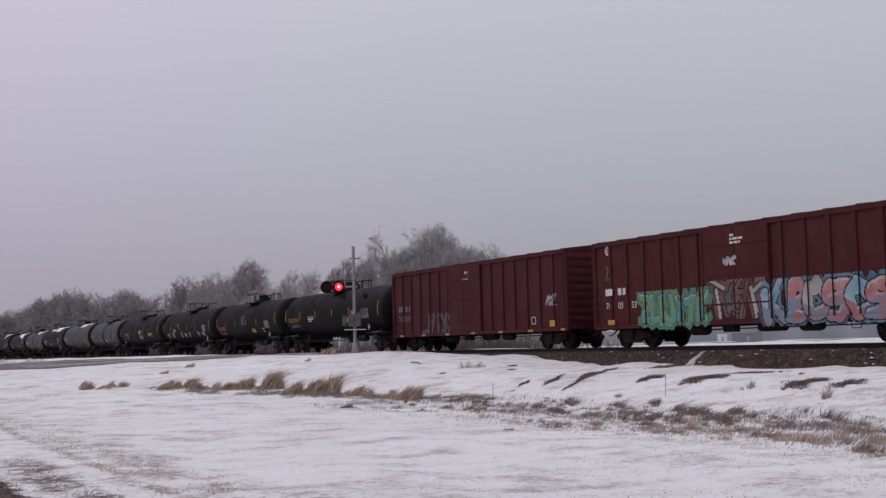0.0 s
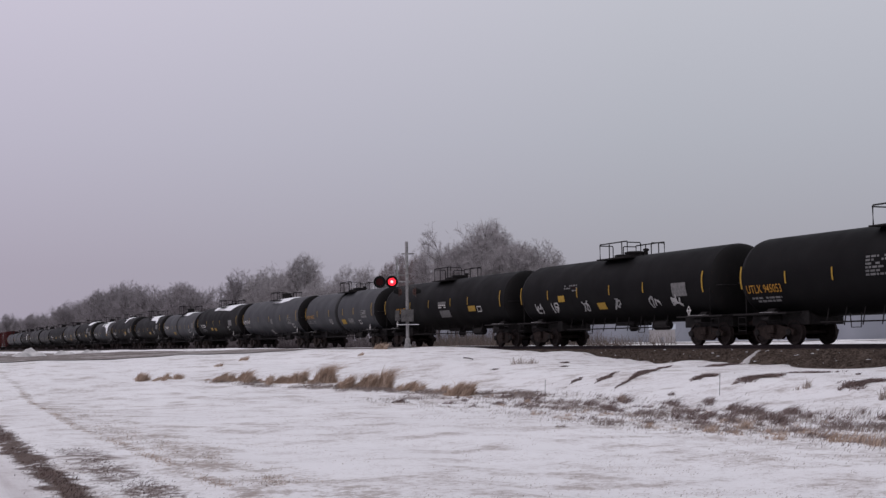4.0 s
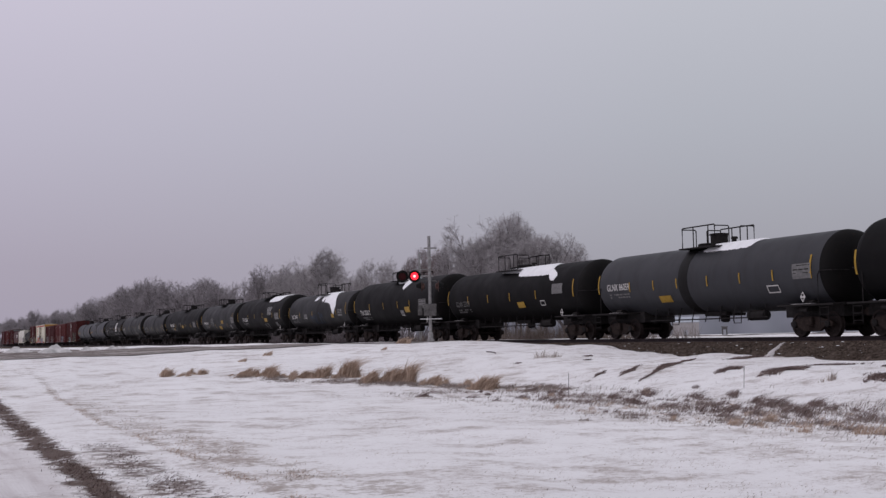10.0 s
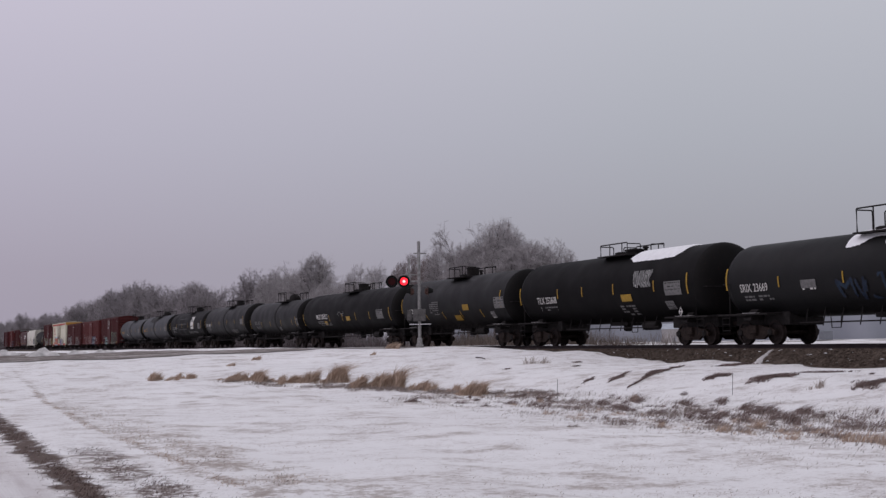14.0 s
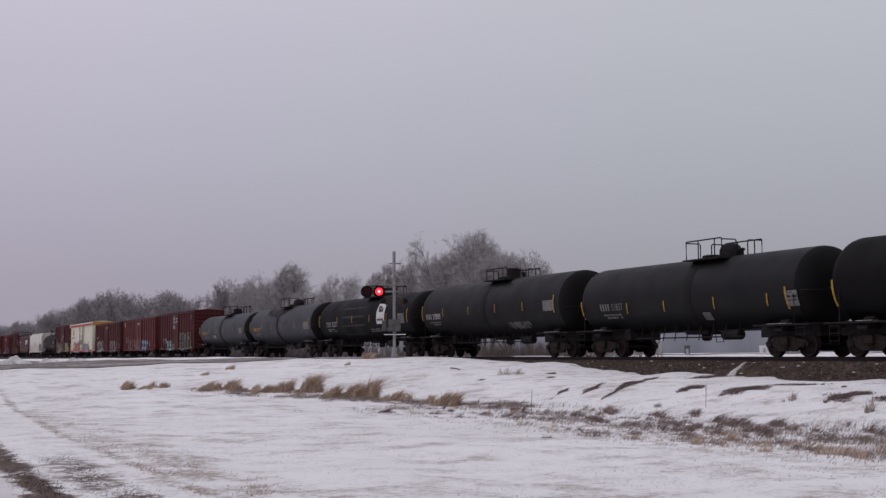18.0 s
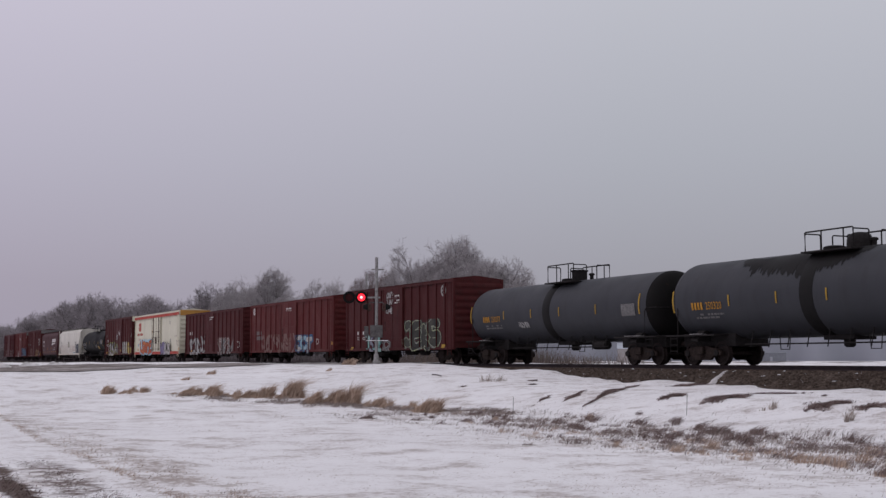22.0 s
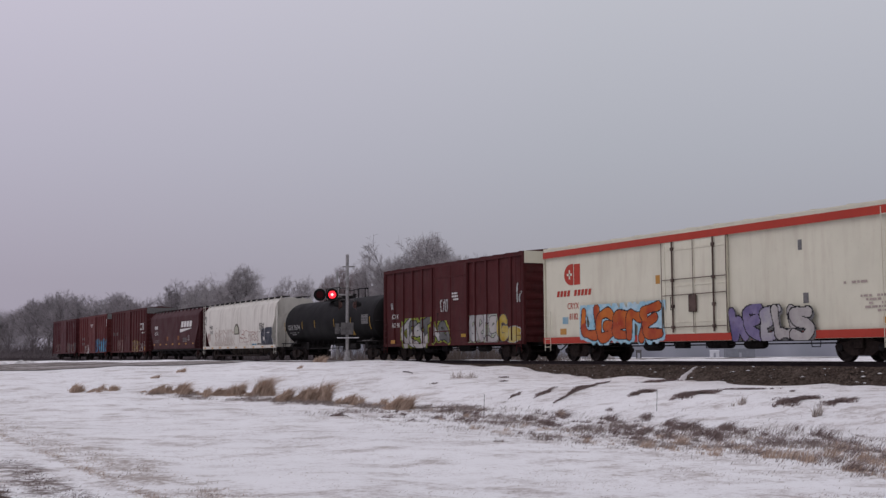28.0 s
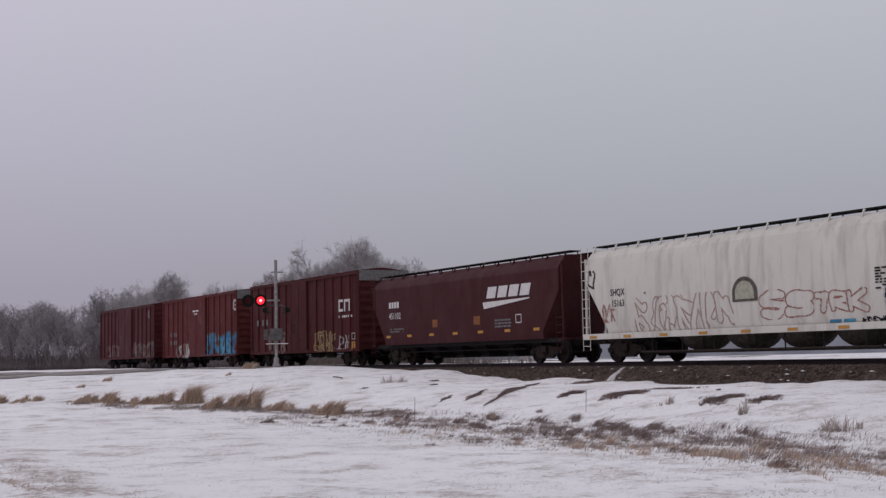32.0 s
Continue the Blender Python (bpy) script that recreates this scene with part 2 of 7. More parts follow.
M_MARK = plain("white_lettering", (0.58, 0.565, 0.55), 0.6, 0, 0.12)
M_MARKDIM = plain("faded_lettering", (0.15, 0.147, 0.147), 0.6, 0, 0.3)
M_AMBER = plain("amber_lettering", (0.38, 0.19, 0.03), 0.6)
M_STENCIL = plain("dull_white_stencil", (0.27, 0.265, 0.26), 0.6, 0, 0.2)
M_FRESH = plain("fresh_snow", (0.86, 0.86, 0.88), 0.8, 0, 0.06, 3.0)
M_HEAP = plain("dirty_ploughed_snow", (0.55, 0.53, 0.53), 0.8, 0, 0.4, 1.6)
M_DUST = plain("sooty_snow", (0.30, 0.29, 0.29), 0.8, 0, 0.5, 5.0)
M_GALV = plain("galvanised_steel", (0.27, 0.262, 0.262), 0.6, 0.2, 0.35)
M_LAMPBLACK = plain("lamp_black", (0.012, 0.012, 0.012), 0.7)
M_LENS = plain("dark_red_lens", (0.05, 0.006, 0.008), 0.3)
M_GLOW = glowing("lit_red_lens", (1.0, 0.02, 0.035), 2.4)
M_GLOWCORE = glowing("lit_red_core", (1.0, 0.30, 0.30), 3.0)
M_BARK = plain("frosted_bark", (0.13, 0.112, 0.113), 0.9, 0, 0.35, 3.0)
M_TWIG = plain("frosted_twigs", (0.40, 0.375, 0.385), 0.9, 0, 0.35, 2.0)
# far trees: own tones, with distance haze worked into the colour
M_TWIGFAR = plain("haze_toned_far_twigs", (0.33, 0.305, 0.32), 0.9, 0, 0.3, 2.0)
M_BARKFAR = plain("haze_toned_far_bark", (0.16, 0.14, 0.145), 0.9, 0, 0.3, 2.0)
M_TWIGRED = plain("rusty_twigs", (0.25, 0.20, 0.20), 0.9, 0, 0.35, 2.0)
M_THICKET = plain("dull_brown_stems", (0.12, 0.10, 0.105), 0.9, 0, 0.3, 0.5)
M_FAR = plain("frosted_scrub", (0.075, 0.06, 0.063), 0.9, 0, 0.3, 0.5)
M_STRAW = straws("dry_straw", (0.30, 0.215, 0.165), (0.62, 0.485, 0.39))
M_BRUSH = straws("tan_brush", (0.09, 0.07, 0.06), (0.22, 0.18, 0.16))
M_STRAWDARK = straws("dark_dry_grass", (0.085, 0.058, 0.055), (0.29, 0.22, 0.205))
M_LITTER = straws("grey_grass_litter", (0.16, 0.125, 0.115), (0.42, 0.36, 0.33))
M_PALEGRASS = straws("bleached_grass", (0.26, 0.21, 0.185), (0.60, 0.54, 0.5))
S_TEAL = sprayed("teal_yellow_spray", (0.068, 0.224, 0.204), (0.245, 0.286, 0.088), 0.9)
S_DEEP = sprayed("deep_blue_spray", (0.020, 0.068, 0.122), (0.034, 0.150, 0.184))
S_PINK = sprayed("pink_blue_spray", (0.326, 0.136, 0.136), (0.150, 0.245, 0.313), 0.7)
S_WHITE = sprayed("white_grey_spray", (0.422, 0.415, 0.408), (0.231, 0.231, 0.231))
S_SMOKE = sprayed("smoke_grey_spray", (0.068, 0.068, 0.068), (0.136, 0.136, 0.136))
S_INK = sprayed("black_spray", (0.008, 0.008, 0.011), (0.020, 0.020, 0.024))
S_CYAN = sprayed("cyan_blue_spray", (0.082, 0.286, 0.422), (0.034, 0.116, 0.245), 0.8)
S_ICE = sprayed("ice_blue_spray", (0.150, 0.306, 0.394), (0.306, 0.394, 0.435))
S_ORANGE = sprayed("orange_red_spray", (0.50, 0.15, 0.025), (0.30, 0.045, 0.02), 0.6)
S_PURPLE = sprayed("purple_grey_spray", (0.068, 0.048, 0.150), (0.231, 0.231, 0.272), 0.35)
S_GREEN = sprayed("lime_spray", (0.136, 0.204, 0.027), (0.245, 0.245, 0.034))
S_YELLOW = sprayed("yellow_spray", (0.354, 0.245, 0.034), (0.408, 0.340, 0.136))
S_GHOST = sprayed("faded_pale_spray", (0.177, 0.116, 0.105), (0.116, 0.048, 0.041))
S_FAINT = sprayed("faded_blue_spray", (0.054, 0.088, 0.116), (0.150, 0.075, 0.051))
S_RUSTLINE = sprayed("thin_rust_red_line", (0.27, 0.12, 0.10), (0.34, 0.19, 0.16))
M_SHED = plain("shed_metal", (0.42, 0.45, 0.50), 0.6, 0, 0.15, 1.0)
M_WHITEWALL = plain("white_painted_metal", (0.62, 0.63, 0.66), 0.6, 0, 0.1, 1.0)
# barn boards: the blue-grey holds the distance haze
M_BARNWALL = plain("haze_tinted_barn_boards", (0.20, 0.21, 0.235), 0.8, 0, 0.1, 1.0)
M_TANWALL = plain("pale_tan_boards", (0.36, 0.34, 0.34), 0.8, 0, 0.12, 1.0)
# far woods: winter haze is mixed into this pale blue-grey
M_HAZE = plain("haze_tinted_woods", (0.30, 0.312, 0.352), 0.9, 0, 0.05, 0.012)
M_BOXGREY = plain("weathered_box_grey", (0.10, 0.095, 0.095), 0.7, 0, 0.5, 5.0)
M_LAMPBROWN = plain("rusty_lamp_brown", (0.07, 0.04, 0.035), 0.7, 0, 0.5)
# shed doors: grey lifted towards blue to carry the haze
M_SHEDDARK = plain("haze_tinted_shed", (0.33, 0.34, 0.375), 0.7, 0, 0.2, 1.0)


# ---- geometry helpers ----
def bx(bm, x0, x1, y0, y1, z0, z1):
    v = [bm.verts.new((x, y, z)) for x in (x0, x1) for y in (y0, y1) for z in (z0, z1)]
    for f in ((0, 1, 3, 2), (4, 6, 7, 5), (0, 4, 5, 1), (2, 3, 7, 6), (0, 2, 6, 4), (1, 5, 7, 3)):
        bm.faces.new([v[k] for k in f])


def rod(bm, a, b, r, n=6, r2=None):
    a, b = Vector(a), Vector(b)
    q = (b - a).to_track_quat("Z", "Y").to_matrix()
    rings = []
    for p, rr in ((a, r), (b, r if r2 is None else r2)):
        rings.append([bm.verts.new(p + q @ Vector((rr * math.cos(k * math.tau / n), rr * math.sin(k * math.tau / n), 0))) for k in range(n)])
    for k in range(n):
        bm.faces.new((rings[0][k], rings[0][(k + 1) % n], rings[1][(k + 1) % n], rings[1][k]))
    bm.faces.new(rings[0][::-1]), bm.faces.new(rings[1])


def pipe(bm, pts, r, n=6):
    for a, b in zip(pts, pts[1:]):
        rod(bm, a, b, r, n)


def lathe(bm, axis, profile, centre=(0, 0, 0), n=32):
    """Rings of (place along the axis, radius)."""
    rings = []
    for s, r in profile:
        ring = []
        for k in range(n):
            a = k * math.tau / n
            c, d = r * math.cos(a), r * math.sin(a)
            p = {"x": (s, c, d), "y": (c, s, d), "z": (c, d, s)}[axis]
            ring.append(bm.verts.new(Vector(p) + Vector(centre)))
        rings.append(ring)
    for a, b in zip(rings, rings[1:]):
        for k in range(n):
            bm.faces.new((a[k], a[(k + 1) % n], b[(k + 1) % n], b[k]))
    bm.faces.new(rings[0]), bm.faces.new(rings[-1])


def finish(bm, name, mat, smooth=0.0, bevel=0.0):
    if bevel:
        bmesh.ops.bevel(bm, geom=[e for e in bm.edges], offset=bevel, segments=1, affect="EDGES")
    bmesh.ops.recalc_face_normals(bm, faces=bm.faces)
    me = bpy.data.meshes.new(name)
    bm.to_mesh(me)
    bm.free()
    me.materials.append(mat)
    if smooth:
        me.shade_smooth()
        me.set_sharp_from_angle(angle=radians(smooth))
    return me


def part(name, bm, mat, parent, label="", smooth=0.0, bevel=0.0):
    me = bm if isinstance(bm, bpy.types.Mesh) else finish(bm, name, mat, smooth, bevel)
    ob = new(name, me)
    ob.parent = parent
    if label:
        ob["label"] = label
    return ob


def thing(name, label, category, m=None, group="", kind=""):
    ob = new(name)
    ob.empty_display_size = 0.2
    tagged(ob, label, category, group, kind)
    if m is not None:
        ob.matrix_basis = m
    return ob


def flat_mesh(name, verts, faces, mat, smooth=True):
    me = bpy.data.meshes.new(name)
    me.from_pydata([tuple(v) for v in verts], [], [tuple(f) for f in faces])
    me.update()
    me.materials.append(mat)
    if smooth:
        me.shade_smooth()
    return me


# ---- ground, track and road ----
ROAD_Y = 68.0


def smooth(a, b, v):
    k = np.clip((v - a) / (b - a), 0, 1)
    return k * k * (3 - 2 * k)


def ground_z(X, Y):
    """Height of the snow over the plan."""
    X, Y = np.asarray(X, float), np.asarray(Y, float)
    berm = -1.38 + 0.56 * smooth(17.5, 22.5, X) + 0.12 * smooth(22.5, 28.5, X)
    far = -1.0 - 0.15 * smooth(60, 200, X)
    z = np.where(X < 31, berm, -0.70 + (far + 0.70) * smooth(34.5, 42, X))
    near_road = smooth(36, 62, Y) * (1 - smooth(76, 100, Y)) * (1 - smooth(60, 100, X))
    top = -0.02 - 0.45 * smooth(25, 4, X) * (1 - smooth(60, 76, Y)) + 0.12 * smooth(75, 78, Y) * smooth(27, 20, X)
    z = z + (top - z) * near_road
    bed = smooth(28.6, 29.6, X) * (1 - smooth(32.8, 33.8, X))
    z = z - 0.35 * bed
    edge = smooth(26.3, 28.2, X) * (X < 31) * (1 - smooth(48, 58, Y))
    z = z + edge * (0.07 * np.sin(Y * 0.55) + 0.05 * np.sin(Y * 1.3 + 1) + 0.025 * np.sin(Y * 3.7))
    calm = 1 - smooth(150, 400, np.hypot(X, Y))
    z = z + calm * (1 - bed) * (0.035 * np.sin(X * 0.9 + 1.7 * np.sin(Y * 0.23)) * np.sin(Y * 0.31 + 1) + 0.02 * np.sin(X * 2.3 + Y * 0.8) * np.sin(Y * 1.1 - X * 0.4))
    return z


def steps(*spans):
    out = []
    for a, b, n in spans:
        out += list(np.linspace(a, b, n, endpoint=False))
    return np.array(out + [spans[-1][1]])


def make_ground():
    xs = steps((-3000, -200, 14), (-200, -40, 16), (-40, -10, 20), (-10, 27, 120), (27, 36, 36), (36, 80, 40), (80, 300, 30), (300, 3000, 16))
    ys = steps((-1500, -60, 20), (-60, 0, 20), (0, 60, 170), (60, 120, 100), (120, 300, 60), (300, 4000, 24))
    X, Y = np.meshgrid(xs, ys, indexing="ij")
    Z = ground_z(X, Y)
    v = np.stack([X, Y, Z], -1).reshape(-1, 3)
    n = len(ys)
    faces = [(i * n + j, (i + 1) * n + j, (i + 1) * n + j + 1, i * n + j + 1) for i in range(len(xs) - 1) for j in range(n - 1)]
    ob = new("ground", flat_mesh("ground", v, faces, M_SNOW))
    tagged(ob, "wind-blown snow cover with stubble showing through", "ground", kind="structure")


make_ground()


def make_track():
    bed = thing("ballast_bed", "grey crushed stone ballast under the rails, dusted with snow", "ballast", kind="structure")
    ys = steps((-200, 10, 20), (10, 110, 260), (110, 400, 80), (400, 1200, 20))
    prof = [(-3.1, -0.95), (-2.75, -0.74), (-2.45, -0.58), (-2.05, -0.34), (-1.75, -0.215), (-1.0, -0.19), (0, -0.19), (1.0, -0.19), (1.75, -0.215), (2.3, -0.5), (3.1, -0.95)]
    v, f = [], []
    for j, y in enumerate(ys):
        for k, (x, z) in enumerate(prof):
            v.append((TX + x + random.uniform(-0.06, 0.06), y, z + random.uniform(-0.035, 0.035) * (0 < k < 10)))
    n = len(prof)
    for j in range(len(ys) - 1):
        for k in range(n - 1):
            f.append((j * n + k, j * n + k + 1, (j + 1) * n + k + 1, (j + 1) * n + k))
    part("bed", flat_mesh("bed", v, f, M_BALLAST), None, bed)
    # loose stones on the near shoulder
    rng = np.random.default_rng(5)
    v, f = [], []
    for _ in range(36000):
        y = 16 + 75 * rng.random() ** 1.6
        x = -2.75 + 1.7 * rng.random()
        z = np.interp(x, [p[0] for p in prof], [p[1] for p in prof]) + 0.01
        r = 0.02 + 0.04 * rng.random() ** 2
        o = len(v)
        for k in range(5):
            a = k * math.tau / 5 + rng.random() * 0.6
            v.append((TX + x + r * math.cos(a), y + r * math.sin(a), z + r * 0.3 * rng.random()))
        v.append((TX + x + r * 0.3 * rng.normal(), y + r * 0.3 * rng.normal(), z + r * 0.9))
        f += [(o + k, o + (k + 1) % 5, o + 5) for k in range(5)]
    tagged(part("ballast_stones", flat_mesh("ballast_stones", v, f, M_STONES, False), None, bed), "loose grey ballast stones", kind="stuff")
    # snow crumbs on the stones, and a streak of drifted snow up the slope
    v, f = [], []
    for _ in range(150):
        y = 17 + 50 * rng.random()
        x = -2.7 + (1.0 * rng.random() if rng.random() < 0.75 else 2.0)
        z = np.interp(x, [p[0] for p in prof], [p[1] for p in prof]) + 0.035
        r = 0.02 + 0.05 * rng.random() ** 2
        o = len(v)
        v += [(TX + x + r * math.cos(k * 1.257), y + 1.6 * r * math.sin(k * 1.257), z + 0.2 * r * rng.random()) for k in range(5)] + [(TX + x, y, z + r * 0.5)]
        f += [(o + k, o + (k + 1) % 5, o + 5) for k in range(5)]
    tagged(part("snow_crumbs", flat_mesh("snow_crumbs", v, f, M_FRESH), None, bed), "crumbs of snow among the stones", kind="stuff")
    v, f = [], []
    for i, x in enumerate(np.linspace(-2.85, -1.72, 14)):
        z = np.interp(x, [p[0] for p in prof], [p[1] for p in prof])
        mid_y, half = 36.55 + 0.35 * i / 13 + rng.normal(0, 0.03), 0.26 * (1 - i / 13) ** 0.8 + 0.03 + 0.05 * rng.random()
        for q in (-1, -0.5, 0.5, 1):
            v.append((TX + x, mid_y + q * half, z + (0.07 if abs(q) < 1 else -0.02) * (1 - 0.5 * i / 13)))
    for i in range(13):
        f += [(i * 4 + q, i * 4 + q + 1, i * 4 + q + 5, i * 4 + q + 4) for q in range(3)]
    part("snow_streak", flat_mesh("snow_streak", v, f, M_HEAP), None, bed, "streak of drifted snow up the stones")
    for side in (-1, 1):
        bm = bmesh.new()
        p = [(-0.07, -0.17), (0.07, -0.17), (0.07, -0.15), (0.012, -0.13), (0.012, -0.045), (0.036, -0.035), (0.036, 0.0), (-0.036, 0.0), (-0.036, -0.035), (-0.012, -0.045), (-0.012, -0.13), (-0.07, -0.15)]
        rings = [[bm.verts.new((TX + side * 0.755 + x, y, z)) for x, z in p] for y in (-200, 60, 300, 1200)]
        for a, b in zip(rings, rings[1:]):
            for k in range(len(p)):
                bm.faces.new((a[k], a[(k + 1) % len(p)], b[(k + 1) % len(p)], b[k]))
        ob = new("rail", finish(bm, "rail", M_RAIL))
        tagged(ob, "worn steel rail on wooden ties", "rail", "rails of the track", "structure")
    bm = bmesh.new()
    bx(bm, -1.3, 1.3, -0.11, 0.11, -0.36, -0.165)
    tie = finish(bm, "tie", M_TIE, 0, 0.015)
    ties = thing("ties", "dark wooden ties set in ballast", "railway ties", kind="structure")
    for k in range(290):
        ob = part("tie", tie, None, ties)
        ob.location = (TX + random.uniform(-0.03, 0.03), 14 + k * 0.53, random.uniform(-0.012, 0.0))


make_track()


def make_road():
    xs = steps((-250, -20, 30), (-20, 28, 50), (28, 29.8, 3), (29.8, 32.4, 3), (32.4, 90, 40), (90, 400, 10))
    v, f = [], []
    for x in xs:
        for dy in np.linspace(-4.6, 4.6, 9):
            base = float(ground_z(x, ROAD_Y + dy)) if not 26 < x < 36 else -0.02
            v.append((x, ROAD_Y + dy, base + 0.03))
    for i in range(len(xs) - 1):
        for j in range(8):
            f.append((i * 9 + j, (i + 1) * 9 + j, (i + 1) * 9 + j + 1, i * 9 + j + 1))
    tagged(new("road", flat_mesh("road", v, f, M_ROAD)), "grey country road thinly covered with packed snow", "road", kind="structure")


make_road()


# ---- trees ----
def grow(seed, height, limbs=12, open_angle=(14, 46), twigs=8, sprays=1, lift=0.02):
    """Segments of a bare vase-shaped tree, as rows of from, to, two radii and level."""
    rng = np.random.default_rng(seed)

    def unit(v):
        return v / (np.linalg.norm(v, axis=-1, keepdims=True) + 1e-9)

    def run(p, d, length, radius, parts_n, wander, rise, level):
        """Bent limbs from p along d: their points, and their segments."""
        pts = [p]
        for _ in range(parts_n):
            d = unit(d + rng.normal(0, wander, d.shape) + (0, 0, rise))
            pts.append(pts[-1] + d * (length / parts_n)[:, None])
        pts = np.stack(pts, 1)
        for k in range(parts_n):
            a, b = radius * (1 - 0.8 * k / parts_n), radius * (1 - 0.8 * (k + 1) / parts_n)
            rows.append(np.concatenate([pts[:, k], pts[:, k + 1], a[:, None], b[:, None], np.full((len(a), 1), level)], 1))
        return pts

    def fork(pts, length, radius, count, from_u, angles, share, thin):
        """Children spread along their parents."""
        n, m = len(pts), pts.shape[1] - 1
        u = rng.uniform(from_u, 1.0, (n, count)) ** 0.8
        k = np.minimum((u * m).astype(int), m - 1)
        i = np.arange(n)[:, None]
        a, b = pts[i, k], pts[i, k + 1]
        base = a + (b - a) * (u * m - k)[..., None]
        d = unit(b - a)
        side = unit(np.cross(d, rng.normal(0, 1, d.shape)))
        w = np.radians(rng.uniform(*angles, (n, count)))[..., None]
        way = d * np.cos(w) + side * np.sin(w)
        ln = length[:, None] * share * rng.uniform(0.65, 1.2, (n, count)) * (1.1 - 0.2 * u)
        return base.reshape(-1, 3), way.reshape(-1, 3), ln.ravel(), (radius[:, None] * (1 - 0.7 * u) * thin).ravel()

    rows = []
    trunk, thick = np.array([0.34 * height]), np.array([0.017 * height])
    pts = run(np.array([[0, 0, -0.3]]), np.array([[0.0, 0, 1]]), trunk, thick, 4, 0.05, 0, 0)
    p, d, ln, r = fork(pts, np.array([0.6 * height]), thick, limbs, 0.25, open_angle, 1.0, 0.62)
    ln = height * 0.56 * rng.uniform(0.82, 1.06, limbs) * (0.86 + 0.2 * (1 - d[:, 2]) / 0.3).clip(0.8, 1.05)
    for level, (parts_n, wander, rise, count, from_u, angles, share, thin) in enumerate(((6, 0.08, lift, 9, 0.3, (22, 54), 0.42, 0.45), (4, 0.11, 0.05, 10, 0.12, (26, 58), 0.5, 0.5), (3, 0.13, 0.02, twigs, 0.08, (22, 62), 0.52, 0.5), (sprays, 0.15, 0.0, 0, 0, (0, 0), 0, 0)), 1):
        pts = run(p, d, ln, r, parts_n, wander, rise, level)
        if count:
            p, d, ln, r = fork(pts, ln, r, count, from_u, angles, share, thin)
    segs = np.concatenate(rows)
    segs[:, :8] *= 0.985 * height / np.percentile(segs[:, 5], 97.5)
    # a rounded, lobed crown: no leader stands out of it
    round_at = np.arctan2(segs[:, 4], segs[:, 3])
    wide = np.hypot(segs[:, 3], segs[:, 4]) / (0.46 * height)
    dome = height * (1.0 - 0.34 * wide ** 2 + 0.05 * np.sin(round_at * 3 + seed) * np.minimum(1, wide * 2) + rng.normal(0, 0.018, len(segs)))
    return segs[(segs[:, 5] < dome) | (segs[:, 8] < 2) & (segs[:, 5] < 0.97 * dome)]


def tube_mesh(name, segs, mat, sides, least):
    a, b = segs[:, 0:3], segs[:, 3:6]
    d = b - a
    d /= np.linalg.norm(d, axis=1)[:, None] + 1e-9
    s = np.cross(d, (0.31, 0.87, 0.38))
    s /= np.linalg.norm(s, axis=1)[:, None] + 1e-9
    u = np.cross(d, s)
    rings = []
    for p, r in ((a, segs[:, 6]), (b, segs[:, 7])):
        for k in range(sides):
            t = k * math.tau / sides
            rings.append(p + np.maximum(r, least)[:, None] * (math.cos(t) * s + math.sin(t) * u))
    v = np.stack(rings, 1).reshape(-1, 3)
    o = np.arange(len(segs))[:, None] * 2 * sides
    f = np.concatenate([o + np.array((k, (k + 1) % sides, sides + (k + 1) % sides, sides + k)) for k in range(sides)])
    return flat_mesh(name, v, f, mat)


TREES = []  # bark and twig meshes: four near kinds, four far kinds, two rusty young ones
for seed, limbs, angles in ((3, 12, (6, 48)), (8, 13, (8, 54)), (11, 11, (6, 44)), (18, 13, (10, 66))):
    segs = grow(seed, 12.0, limbs, angles)
    TREES.append((tube_mesh("trunk", segs[segs[:, 8] < 3], M_BARK, 4, 0.014), tube_mesh("crown", segs[segs[:, 8] >= 3], M_TWIG, 3, 0.0135)))
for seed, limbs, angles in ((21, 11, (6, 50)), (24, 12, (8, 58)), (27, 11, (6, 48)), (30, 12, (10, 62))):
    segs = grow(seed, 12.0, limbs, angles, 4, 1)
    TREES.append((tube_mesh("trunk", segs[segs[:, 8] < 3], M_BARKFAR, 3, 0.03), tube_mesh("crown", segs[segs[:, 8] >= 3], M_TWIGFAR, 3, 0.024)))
for seed in (41, 44):
    segs = grow(seed, 12.0, 12, (4, 34), 7)
    TREES.append((tube_mesh("trunk", segs[segs[:, 8] < 3], M_BARK, 4, 0.014), tube_mesh("crown", segs[segs[:, 8] >= 3], M_TWIGRED, 3, 0.011)))


def plant(kind, x, y, height, turn, wide=1.0):
    rusty = kind > 7
    t = thing("frosted_tree", "young bare tree with rusty brown twigs behind the crossing" if rusty else "bare deciduous tree beside the field, twigs frost-grey near and haze-toned far", "tree", group="windbreak trees")
    s = height / 12.0
    for me, nm in zip(TREES[kind], ("trunk", "crown")):
        part(nm, me, None, t)
    t.matrix_basis = pose(x, y, float(ground_z(x, y)) - 0.05, 0, 0, turn) @ Matrix.Diagonal((s * wide, s * wide, s, 1))


rng_t = random.Random(4)
